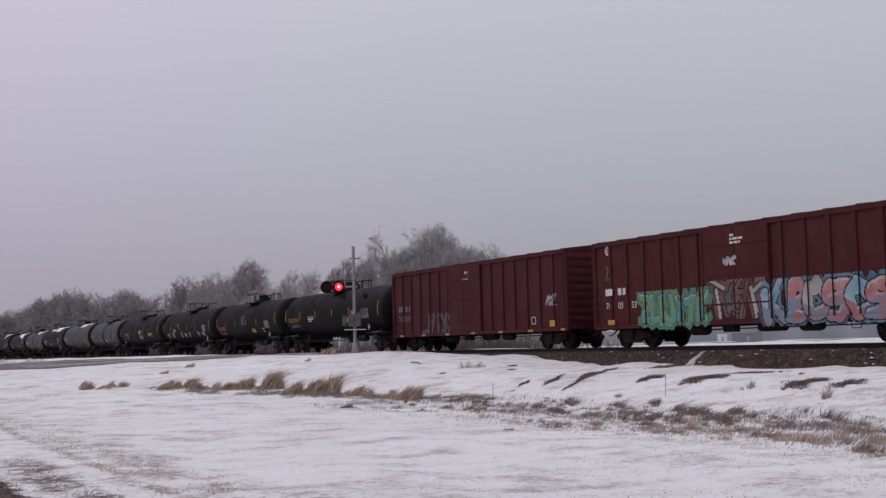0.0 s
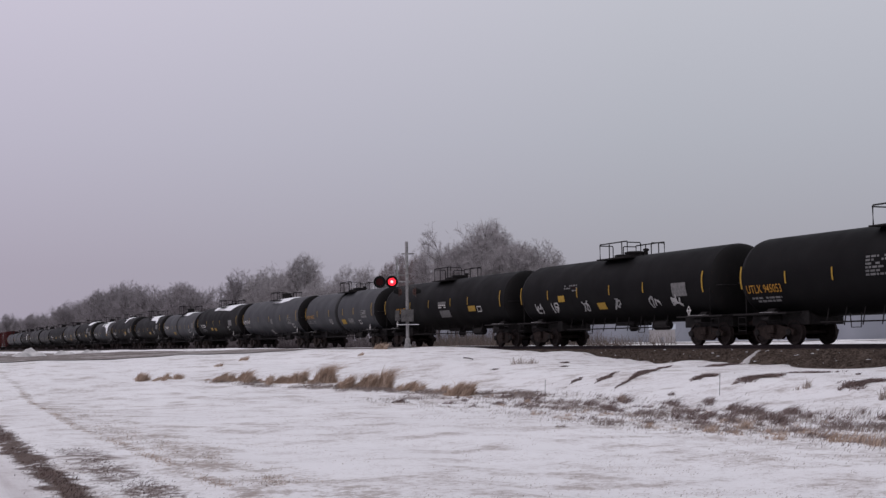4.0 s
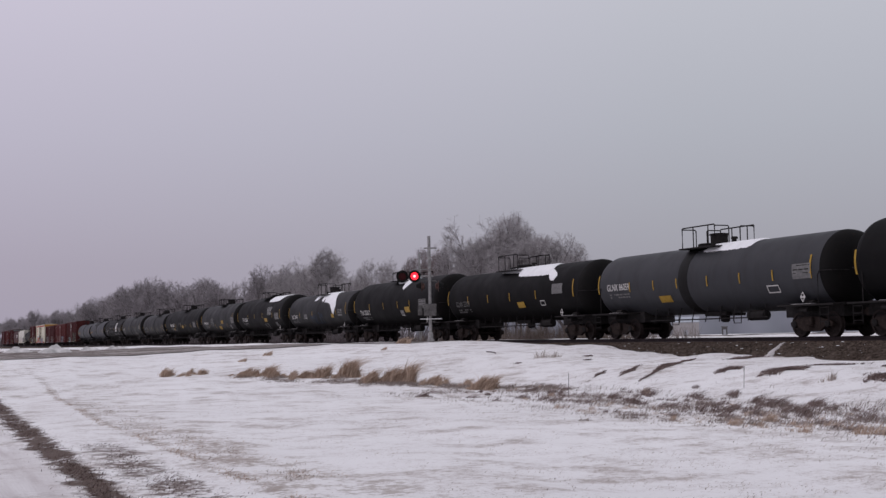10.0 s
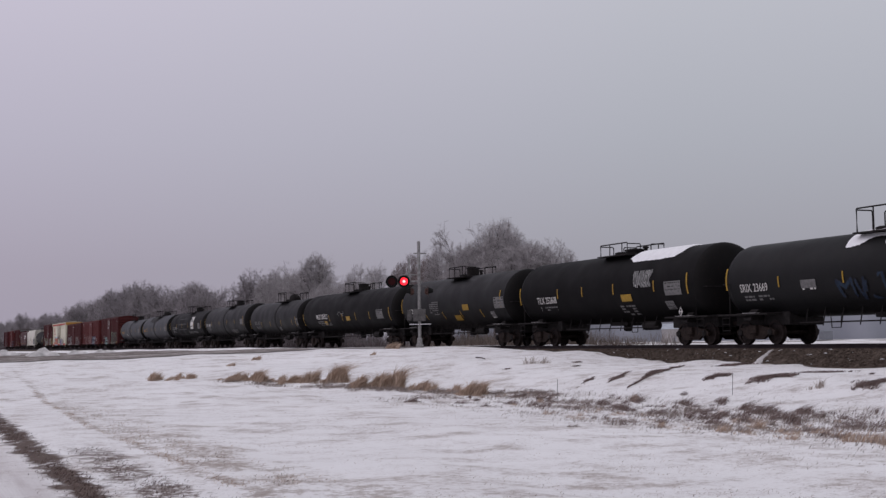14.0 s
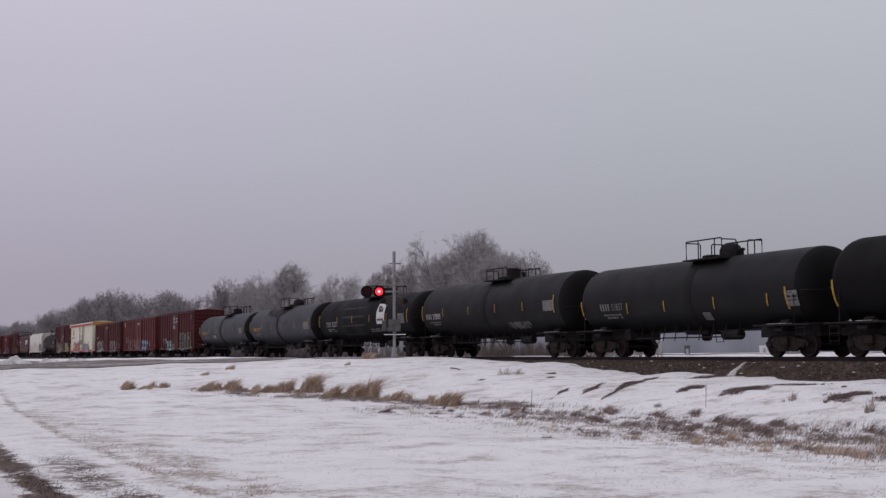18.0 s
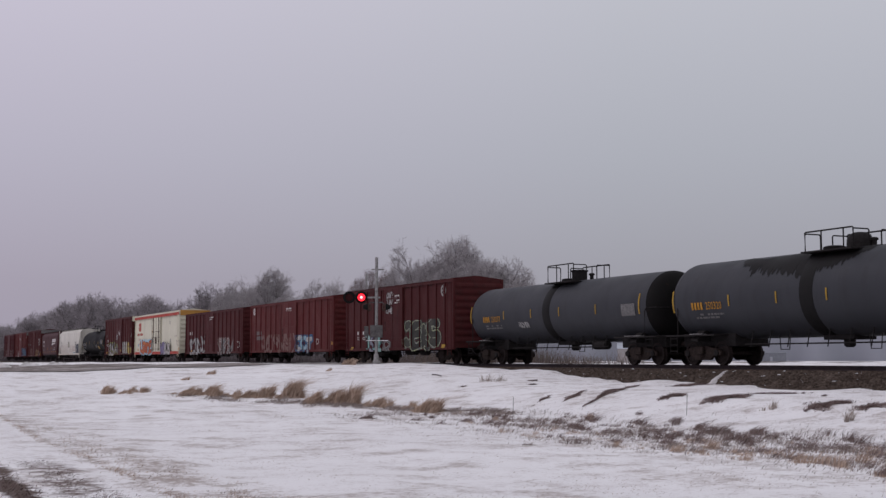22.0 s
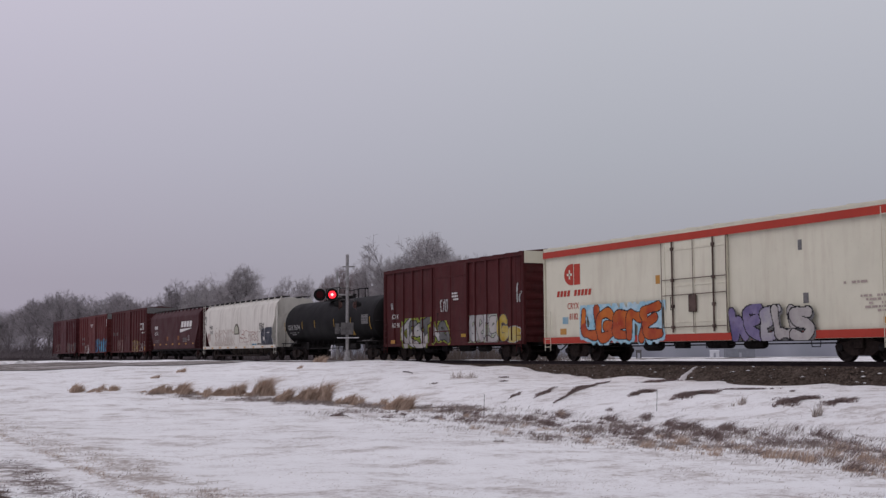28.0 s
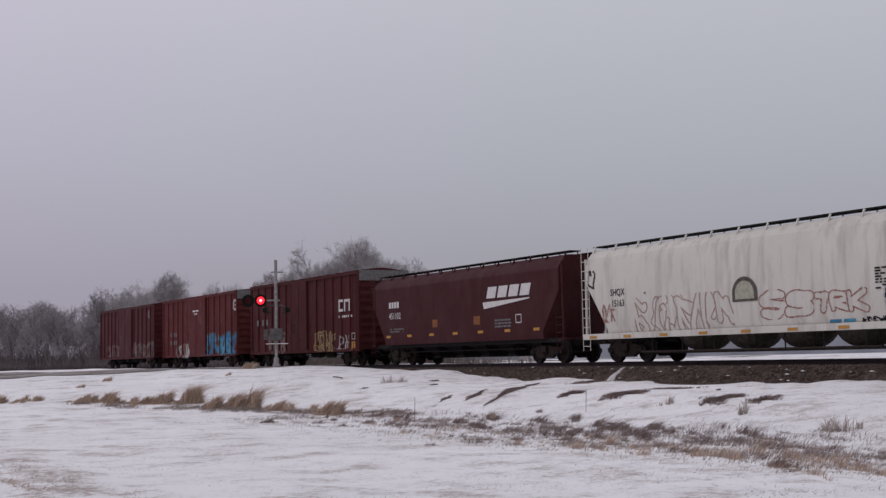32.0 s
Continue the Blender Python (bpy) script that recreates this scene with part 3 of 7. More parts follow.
# the big group behind the crossing: kind, place along the track, height, width
for kind, y, h, wide in ((3, 99.5, 11.4, 0.9), (1, 103.5, 11.2, 0.85), (2, 101.3, 10.6, 0.95), (0, 97.6, 9.0, 0.9), (2, 105.8, 11.6, 0.85), (2, 108, 13.4, 0.8), (0, 113, 13.6, 0.8), (1, 116.5, 12.4, 0.6), (8, 123.5, 11.2, 0.66), (9, 131, 11.4, 0.64), (3, 140, 11.8, 0.7), (8, 127, 8.6, 0.7), (9, 136, 8.0, 0.7)):
    plant(kind, 53 + rng_t.uniform(-1.2, 1.2), y, h, rng_t.uniform(0, 360), wide)
for kind, y, h in ((2, 119, 12.8), (0, 125, 13.0), (1, 112, 11.2), (0, 143, 8.8), (2, 152, 8.4)):
    plant(kind, 59.5, y, h, rng_t.uniform(0, 360), 0.75)
# the row along the far side of the track: place along it, height
ROW = [(148, 10.1), (154, 10.3), (161, 13.8), (166, 12.8), (173, 13.3), (181, 13.3), (190, 13.5), (198, 12.2), (206, 12.0), (216, 12.2), (225, 13.3), (234, 13.1), (243, 13.9), (253, 13.7), (264, 14.6), (276, 15.2), (290, 16.7), (305, 16.1), (322, 17.0), (338, 16.5), (354, 17.1), (373, 15.9),
       (394, 15.9), (415, 15.2), (436, 15.4), (463, 14.6), (492, 14.8), (530, 13.9), (582, 17.2), (620, 15.0), (663, 16.3), (710, 15.6), (760, 17.8), (820, 17.1), (900, 18.2)]
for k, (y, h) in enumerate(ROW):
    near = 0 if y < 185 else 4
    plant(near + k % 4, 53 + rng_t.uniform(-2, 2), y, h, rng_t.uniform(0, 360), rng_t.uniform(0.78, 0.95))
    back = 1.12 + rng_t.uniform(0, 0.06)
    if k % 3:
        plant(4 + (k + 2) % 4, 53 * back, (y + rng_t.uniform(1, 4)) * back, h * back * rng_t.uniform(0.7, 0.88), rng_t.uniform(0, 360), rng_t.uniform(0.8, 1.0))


def scrub(name, label, spots, height, count, mat, seed, r=0.02):
    """Thickets of bare stems, fanned from their roots."""
    rng = np.random.default_rng(seed)
    v, f = [], []
    for x, y, wide, high in spots:
        z = float(ground_z(x, y))
        for _ in range(count):
            p = np.array((x + rng.normal(0, wide), y + rng.normal(0, wide), z - 0.05))
            d = np.array((rng.normal(0, 0.35), rng.normal(0, 0.35), 1.0))
            l = height * high * rng.uniform(0.4, 1.0)
            e = p + d * l / np.linalg.norm(d)
            m = (p + e) / 2 + rng.normal(0, 0.06 * l, 3)
            s = np.array((math.cos(k := rng.uniform(0, math.tau)), math.sin(k), 0)) * r
            o = len(v)
            v += [p - s, p + s, m + s * 0.7, m - s * 0.7, e]
            f += [(o, o + 1, o + 2, o + 3), (o + 3, o + 2, o + 4)]
    ob = new(name, flat_mesh(name, v, f, mat, False))
    tagged(ob, label, "scrub", kind="stuff")


r9 = random.Random(9)
scrub("undergrowth", "tangled leafless undergrowth along the windbreak", [(51 + r9.uniform(-4, 6), y + r9.uniform(-3, 3), 1.6, r9.uniform(0.5, 1.2)) for y in range(98, 760, 2)], 3.6, 120, M_BARKFAR, 2, 0.035)
scrub("woods_thicket", "tall tangled thicket filling the far woods down to the ground", [(56 + r9.uniform(-3, 12), y + r9.uniform(-2, 2), 1.8, r9.uniform(0.6, 1.15)) for y in range(170, 900, 2)], 8.0, 70, M_THICKET, 6, 0.05)
scrub("trackside_brush", "low leafless brush close behind the track", [(40 + r9.uniform(-3, 5), y + r9.uniform(-2, 2), 1.2, r9.uniform(0.5, 1.1)) for y in range(104, 700, 2)], 2.1, 90, M_FAR, 3, 0.03)
# added row, placed to close the bright gaps below the cars from the camera
scrub("ditch_brush", "dark brush close along the far side of the track", [(35.8 + r9.uniform(-0.5, 1.5), y + r9.uniform(-1, 1), 0.8, r9.uniform(0.6, 1.1)) for y in range(98, 420, 1)], 1.2, 110, M_FAR, 5, 0.03)
scrub("crossing_brush", "sparse tan brush behind the track by the crossing", [(36.5 + r9.uniform(-1, 3), y + r9.uniform(-1, 1), 0.6, r9.uniform(0.5, 1.1)) for y in range(58, 106, 1)], 1.5, 110, M_BRUSH, 4, 0.012)


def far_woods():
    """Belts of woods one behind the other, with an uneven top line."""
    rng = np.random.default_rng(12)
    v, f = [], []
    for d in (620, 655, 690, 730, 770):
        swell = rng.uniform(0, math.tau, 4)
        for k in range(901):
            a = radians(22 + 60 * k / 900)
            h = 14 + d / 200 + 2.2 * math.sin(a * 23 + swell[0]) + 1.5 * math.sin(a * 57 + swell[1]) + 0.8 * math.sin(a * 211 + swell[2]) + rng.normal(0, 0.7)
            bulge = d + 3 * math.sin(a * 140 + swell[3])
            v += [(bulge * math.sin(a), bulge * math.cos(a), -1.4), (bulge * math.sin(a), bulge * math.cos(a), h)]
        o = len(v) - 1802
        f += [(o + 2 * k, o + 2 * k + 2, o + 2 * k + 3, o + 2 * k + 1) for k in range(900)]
    tagged(new("far_woods", flat_mesh("far_woods", v, f, M_HAZE)), "distant bare woods with haze painted into their grey", "woods", kind="stuff")


far_woods()


# ---- dry grass ----
def blades(name, label, base, high, lean, wide, mat):
    """One bent blade per row: its root, height, lean and half width."""
    n = len(base)
    rng = np.random.default_rng(n)
    a = rng.uniform(0, math.tau, n)
    s = np.stack([np.cos(a), np.sin(a), 0 * a], 1) * wide[:, None]
    p = np.concatenate([base, (ground_z(base[:, 0], base[:, 1]) - 0.015)[:, None]], 1)
    lean = np.concatenate([lean, 0 * lean[:, :1]], 1)
    up = np.array((0, 0, 1.0))
    m = p + up * (high * 0.6)[:, None] + lean * (high * 0.3)[:, None]
    e = p + up * (high * 0.95)[:, None] + lean * high[:, None]
    v = np.stack([p - s, p + s, m + s * 0.8, m - s * 0.8, e], 1).reshape(-1, 3)
    o = np.arange(n) * 5
    f = [q for k in o.tolist() for q in ((k, k + 1, k + 2, k + 3), (k + 3, k + 2, k + 4))]
    tagged(new(name, flat_mesh(name, v, f, mat, False)), label, "dry grass", kind="stuff")


WIND = np.array((0.75, -0.62))


def clumps(name, label, spots, mat, seed, lean=0.45, dense=2400, squash=0.7):
    """Shaggy tufts blown over by the wind: x, y, half width, height."""
    rng = np.random.default_rng(seed)
    B, H, L, W = [], [], [], []
    for x, y, w, h in spots:
        for _ in range(6):
            cx, cy, part_h = x + rng.normal(0, 0.5 * w), y + rng.normal(0, 0.5 * w), h * rng.uniform(0.45, 1.15)
            n = int(dense * w * h / 6) + 14
            off = rng.normal(0, rng.uniform(0.16, 0.4) * w, (n, 2)) * (1, squash)
            r2 = (off ** 2).sum(1) / (w * w)
            B.append(off + (cx, cy))
            H.append(part_h * np.exp(-1.4 * r2) * rng.uniform(0.15, 1.15, n))
            L.append(WIND * (lean * rng.uniform(0.7, 1.3)) + off / w * 0.5 + rng.normal(0, 0.42, (n, 2)))
            W.append(rng.uniform(0.003, 0.008, n) * (1 if h < 0.3 else 1.3))
    blades(name, label, *(np.concatenate(q) for q in (B, H, L, W)), mat)


def sown(name, label, fields, mat, seed):
    """Short blades strewn over stretches of ground: x, spread, y from, y to, count, height, bend, patchy."""
    rng = np.random.default_rng(seed)
    B, H, L, W = [], [], [], []
    for x, dx, y0, y1, n, h, bend, patchy in fields:
        k = n * 4
        Y = y0 + (y1 - y0) * rng.random(k) ** 1.4
        X = x + rng.normal(0, dx, k) + bend * smooth(24, 46, Y)
        lump = np.sin(X * 1.7 + 2.2 * np.sin(Y * 0.5 + seed)) * np.sin(Y * 1.1 + 1.8 * np.sin(X * 0.9)) + 0.7 * np.sin(X * 5.1 + Y * 2.3) * np.sin(Y * 4.3 - X * 3.1)
        keep = lump + rng.normal(0, 0.5, k) > patchy
        X, Y = X[keep][:n], Y[keep][:n]
        B.append(np.stack([X, Y], 1)), H.append(h * rng.uniform(0.4, 1.2, len(X)))
        L.append(WIND * 0.9 + rng.normal(0, 0.5, (len(X), 2))), W.append(rng.uniform(0.003, 0.007, len(X)))
    blades(name, label, *(np.concatenate(q) for q in (B, H, L, W)), mat)


def tufts(name, label, spots, mat, seed, lean=1.2, dense=2600, tidy=0.22):
    """Tufts combed over by the wind, like brush strokes: x, y, half width, height."""
    rng = np.random.default_rng(seed)
    comb = np.array((0.9, -0.43))
    deep = np.array((0.43, 0.9))
    B, H, L, W = [], [], [], []
    for x, y, w, h in spots:
        for _ in range(max(2, int(round(w / 0.07)))):
            cx = rng.uniform(-0.95, 0.6) * w
            cd = rng.normal(0, 0.3)
            tall = h * rng.uniform(0.35, 1.1) * (1 - 0.3 * abs(cx / w))
            n = int(dense * 0.1 * tall) + 14
            a, b = rng.normal(0, 0.05 + 0.12 * tall, n), rng.normal(0, 0.15, n)
            B.append(np.array((x, y)) + (cx + a)[:, None] * comb + (cd + b)[:, None] * deep)
            H.append(tall * rng.uniform(0.2, 1.15, n) * np.exp(-0.4 * (a / (0.05 + 0.12 * tall)) ** 2))
            L.append(comb * (lean * rng.uniform(0.65, 1.3)) + rng.normal(0, tidy, (n, 2)))
            W.append(rng.uniform(0.003, 0.007, n) * (1 + (y > 32)))
    blades(name, label, *(np.concatenate(q) for q in (B, H, L, W)), mat)


# tall tan clumps along the lane end of the ditch
TALL = [(11.7, 45.6, 0.4, 0.42), (12.4, 45.2, 0.45, 0.6), (13.4, 44.6, 0.4, 0.42), (14.2, 44.2, 0.45, 0.58), (15.1, 43.9, 0.55, 0.84), (15.0, 40.7, 0.55, 0.62), (15.7, 40.4, 0.65, 0.92), (16.9, 39.6, 0.52, 0.42), (17.5, 38.2, 0.5, 0.36), (16.2, 34.8, 0.54, 0.6), (16.9, 36.2, 0.5, 0.4),
        (9.1, 47.6, 0.43, 0.4), (10.1, 47.1, 0.7, 0.34), (13.2, 52.1, 0.16, 0.2), (15.1, 55.7, 0.28, 0.22), (20.3, 54.3, 0.14, 0.2), (24.6, 62.4, 0.5, 0.45), (29.6, 63.0, 0.5, 0.4)]
# windswept reddish tufts down the ditch bank
RUSSET = [(16.4, 28.7, 0.20, 0.22), (16.4, 27.6, 0.42, 0.28), (18.0, 28.3, 0.24, 0.28), (15.6, 23.6, 0.34, 0.26), (18.2, 26.3, 0.25, 0.32), (15.5, 25.0, 0.36, 0.22), (15.5, 21.9, 0.28, 0.26), (18.6, 25.1, 0.28, 0.24), (17.5, 23.1, 0.26, 0.30), (17.2, 21.8, 0.40, 0.32), (16.1, 19.8, 0.24, 0.30),
          (17.8, 21.3, 0.32, 0.32), (15.4, 18.6, 0.18, 0.2), (15.3, 19.6, 0.14, 0.2), (15.2, 20.0, 0.2, 0.14), (17.0, 33.0, 0.36, 0.2), (16.5, 30.6, 0.21, 0.22), (17.2, 17.2, 0.2, 0.24), (18.0, 19.2, 0.27, 0.3), (16.5, 18.3, 0.23, 0.2), (14.8, 26.1, 0.2, 0.17)]
LOWTAN = [(13.4, 18.2, 0.2, 0.24), (13.2, 16.3, 0.22, 0.2), (14.4, 16.4, 0.36, 0.2), (13.5, 14.4, 0.16, 0.26), (14.7, 15.1, 0.14, 0.28), (13.5, 13.5, 0.18, 0.25), (13.7, 25.1, 0.24, 0.15), (13.6, 23.6, 0.30, 0.17), (14.7, 14.4, 0.16, 0.3), (18.2, 28.5, 0.22, 0.28), (13.7, 19.6, 0.19, 0.12), (14.2, 12.6, 0.2, 0.2),
          (13.6, 11.9, 0.2, 0.18), (13.0, 12.9, 0.2, 0.16), (12.4, 11.6, 0.2, 0.16), (13.2, 11.0, 0.2, 0.2)]
r7 = random.Random(7)
for _ in range(130):
    y = r7.uniform(9, 34)
    RUSSET.append((16.1 + r7.gauss(0, 1.15), y, r7.uniform(0.08, 0.3), r7.uniform(0.07, 0.2)))
for _ in range(26):
    y = r7.uniform(9, 21)
    LOWTAN.append((13.2 + 3.6 * r7.random() ** 1.4, y, r7.uniform(0.12, 0.34), r7.uniform(0.1, 0.27)))
for _ in range(40):
    y = r7.uniform(9, 22)
    RUSSET.append((15.8 + r7.gauss(0, 1.1), y, r7.uniform(0.12, 0.34), r7.uniform(0.1, 0.27)))
for _ in range(26):
    TALL.append((11.0 + 6.3 * (k := r7.random()) + r7.gauss(0, 0.15), 46.0 - 9.5 * k * k + r7.gauss(0, 0.3), r7.uniform(0.2, 0.5), r7.uniform(0.12, 0.34)))
for _ in range(34):
    y = r7.uniform(10, 36)
    LOWTAN.append((14.6 + r7.gauss(0, 0.9) + (y > 30) * 1.5, y, r7.uniform(0.1, 0.28), r7.uniform(0.06, 0.15)))
tufts("straw_clumps", "clumps of tall tan dry grass poking through the snow", TALL, M_STRAW, 21, 0.7, 4200, 0.42)
tufts("ditch_grass", "windswept reddish-brown dead grass along the ditch bank", RUSSET, M_STRAWDARK, 22, 1.35, 3600, 0.3)
tufts("low_tufts", "low tufts of bleached tan grass at the field edge", LOWTAN, M_STRAW, 24, 0.7, 2600, 0.35)
LITTER = []
for _ in range(60):
    LITTER.append((14.4 + r7.gauss(0, 1.0), r7.uniform(7, 24), r7.uniform(0.15, 0.4), r7.uniform(0.05, 0.14)))
for _ in range(110):
    y = r7.uniform(32, 45.5)
    LITTER.append((17.6 - max(0, y - 36) * 0.62 + r7.gauss(0, 0.55), y, r7.uniform(0.25, 0.6), r7.uniform(0.06, 0.18)))
clumps("ditch_litter", "low tan grass litter between the clumps", LITTER, M_LITTER, 28, 0.8, 1500)
# flattened dark mats on the bank: from x, y to x, y, and thickness
MATS = [(20.2, 31.9, 25.7, 37.5, 0.08), (20.4, 33.6, 22.3, 35.5, 0.04), (21.3, 29.8, 22.8, 30.7, 0.12), (26.6, 36.6, 27.9, 36.1, 0.09), (21.0, 27.4, 23.4, 28.5, 0.15), (24.1, 29.3, 25.4, 28.3, 0.04), (20.8, 23.2, 22.6, 23.7, 0.13), (21.2, 22.1, 22.4, 22.2, 0.09), (24.6, 43.1, 25.1, 43.5, 0.04), (23.1, 40.6, 23.5, 40.8, 0.03), (21.1, 42.4, 21.3, 42.2, 0.02), (24.4, 26.6, 24.5, 26.5, 0.03), (20.0, 34.5, 21.1, 35.7, 0.02)]


def mats():
    rng = np.random.default_rng(31)
    B, H, L, W = [], [], [], []
    for x0, y0, x1, y1, thick in MATS:
        long = math.hypot(x1 - x0, y1 - y0)
        deep = 0.25 + 5.0 * thick
        n = int(2000 * long * deep ** 0.7 * (0.4 + thick * 3)) + 60
        u = np.clip(rng.normal(0.5, 0.16, n) + rng.uniform(-0.28, 0.28, n), -0.1, 1.1)
        frac = 1 - np.abs(2 * u - 1) ** 2
        off = rng.normal(0, 0.28, n) * deep * (0.35 + 0.65 * np.clip(frac, 0, 1)) * (0.75 + 0.5 * np.sin(u * 9 + x0 * 3))
        keep = rng.random(n) < np.where(np.sin(u * 15 + x0 * 5) * np.sin(off * 8 / deep + u * 27) > -0.15, 1.0, 0.2)
        u, off, n = u[keep], off[keep] * 1.35, int(keep.sum())
        way = np.array((x1 - x0, y1 - y0)) / long
        side = np.array((0.43, 0.9)) if thick > 0.05 else np.array((-way[1], way[0])) * 0.5
        B.append(np.array((x0, y0)) + (u * long)[:, None] * way + off[:, None] * side)
        H.append(rng.uniform(0.03, 0.13, n) * (0.55 + 3 * thick))
        L.append(np.array((0.9, -0.43)) * 1.2 + rng.normal(0, 0.8, (n, 2)))
        W.append(rng.uniform(0.005, 0.013, n))
    blades("matted_grass", "flattened dark brown grass mats on the snow bank", *(np.concatenate(q) for q in (B, H, L, W)), M_STRAWDARK)


mats()
clumps("pale_sprigs", "thin pale dry sprigs on the snow bank", [(20.8, 24.5, 0.17, 0.3), (23.2, 43.5, 0.45, 0.36), (20.0, 21.0, 0.1, 0.35), (19.0, 17.2, 0.3, 0.4)], M_PALEGRASS, 25, 0.3, 900)
sown("field_stubble", "short dry stubble scattered through the snow", [(9.5, 3.2, 10, 44, 12000, 0.035, 0, 0.8), (13.5, 1.4, 10, 38, 4500, 0.05, 0, 0.45), (4.3, 0.28, 14, 36, 1600, 0.045, 0.7, 0.3), (22.5, 2.0, 14, 50, 400, 0.07, 0, 0.5)], M_PALEGRASS, 26)
sown("ditch_strands", "loose dead grass strands over the ditch snow", [(16.6, 1.1, 9, 36, 9000, 0.13, 0, 0.3), (14.7, 1.0, 9, 36, 9000, 0.09, 0, 0.35)], M_LITTER, 29)
sown("lane_grass", "trodden brown grass along the wheel tracks of the lane", [(2.04, 0.14, 11, 42, 6500, 0.045, 0.33, -0.6), (2.85, 0.2, 11, 21, 2600, 0.04, 0, 0.1)], M_STRAWDARK, 27)
sown("lane_fringe", "thin tan grass along the lane edge", [(3.7, 0.07, 12, 44, 2400, 0.04, 0.6, -0.2), (4.2, 0.3, 14, 36, 1500, 0.04, 0.7, 0.4)], M_STRAW, 30)


def stem(x, y, h):
    z = float(ground_z(x, y))
    bm = bmesh.new()
    rod(bm, (x, y, z - 0.1), (x + 0.02, y - 0.02, z + h), 0.0075, 5)
    tagged(new("marker_stake", finish(bm, "marker_stake", M_BARK)), "thin dark stake standing in the ditch snow", "stake")


stem(16.4, 29.7, 0.62)
stem(19.55, 26.2, 0.55)


def heap(x, y, w, d, h, seed):
    rng = np.random.default_rng(seed)
    v, f, n = [], [], 14
    for i in range(n + 1):
        for j in range(n + 1):
            a, b = i / n * 2 - 1, j / n * 2 - 1
            k = max(0.0, 1 - (a * a) ** 1.3) * max(0.0, 1 - b * b)
            lump = 0.75 + 0.35 * math.sin(a * 5 + seed) * math.sin(b * 4 + 1) + rng.normal(0, 0.07)
            v.append((a * w + rng.normal(0, 0.02), b * d, h * k * lump - 0.06))
    for i in range(n):
        for j in range(n):
            o = i * (n + 1) + j
            f.append((o, o + n + 1, o + n + 2, o + 1))
    ob = new("ploughed_mound", flat_mesh("ploughed_mound", v, f, M_HEAP))
    ob.matrix_basis = pose(x, y, float(ground_z(x, y)) + 0.02, 0, 0, 10)
    tagged(ob, "lumpy ploughed heap of dirty snow beside the road", "snow heap", "ploughed snow heaps")


heap(7.2, 69.5, 0.9, 0.8, 0.48, 1)
heap(5.4, 70.5, 0.8, 0.8, 0.34, 2)
heap(9.3, 71.5, 0.7, 0.6, 0.28, 3)
heap(11.0, 73.0, 0.7, 0.6, 0.26, 4)


def make_stick():
    bm = bmesh.new()
    z = float(ground_z(22.7, 47.5)) + 0.05
    pipe(bm, [(22.5, 47.75, z + 0.06), (22.6, 47.5, z + 0.05), (22.72, 47.3, z + 0.0)], 0.028, 6)
    tagged(new("fallen_stick", finish(bm, "fallen_stick", M_BARK)), "dark broken stick lying on the snow bank", "stick")


make_stick()


# ---- distant buildings and poles beyond the track ----
def shed(name, label, x, y, w, d, h, mat, roof_h=1.0):
    t = thing(name, label, "shed", pose(x, y, float(ground_z(x, y)), 0, 0, -35))
    bm = bmesh.new()
    bx(bm, -w / 2, w / 2, -d / 2, d / 2, -0.2, h)
    part("wall", bm, mat, t)
    bm = bmesh.new()
    a = [bm.verts.new(p) for p in ((-w / 2 - 0.2, -d / 2 - 0.2, h), (w / 2 + 0.2, -d / 2 - 0.2, h), (w / 2 + 0.2, d / 2 + 0.2, h), (-w / 2 - 0.2, d / 2 + 0.2, h), (-w / 2 - 0.2, 0, h + roof_h), (w / 2 + 0.2, 0, h + roof_h))]
    for f in ((0, 1, 5, 4), (2, 3, 4, 5), (0, 4, 3), (1, 2, 5), (0, 3, 2, 1)):
        bm.faces.new([a[k] for k in f])
    part("roof", bm, M_SHED if roof_h > 0.5 else mat, t)
    bm = bmesh.new()
    bx(bm, -0.5, 0.5, -d / 2 - 0.04, -d / 2 - 0.005, -0.1, 2.0)
    part("door", bm, M_SHEDDARK, t)


shed("white_shed", "small white metal shed on the snowy field", 355, 433, 3.8, 3.0, 2.8, M_WHITEWALL, 0.4)
shed("grey_barn", "low barn on the far field, haze painted into its grey", 363, 426, 12.5, 9.0, 3.6, M_BARNWALL, 0.45)
shed("pale_farmhouse", "pale tan farmhouse beyond the snowy field", 225, 330, 8.0, 7.0, 4.4, M_TANWALL, 1.8)
shed("dark_hut", "narrow dark hut on the snowy field", 273, 376, 2.0, 2.0, 2.9, M_BOXGREY, 0.3)


def pole(x, y, h, label):
    p = thing("utility_pole", label, "pole", pose(x, y, float(ground_z(x, y)), 0, 0, -20))
    bm = bmesh.new()
    rod(bm, (0, 0, -0.3), (0, 0, h), 0.11, 10, 0.08)
    part("shaft", bm, M_GALV, p, "", 40)
    bm = bmesh.new()
    rod(bm, (-0.6, 0, h - 1.3), (0.6, 0, h - 1.3), 0.05, 8)
    part("crossarm", bm, M_GALV, p)


pole(36.6, 89.6, 7.3, "pale pole with a short crossarm beyond the crossing")


# ---- crossing signal ----
def disc(bm, c, r, depth, n=24):
    rod(bm, (c[0], c[1] + depth, c[2]), (c[0], c[1] - depth, c[2]), r, n)


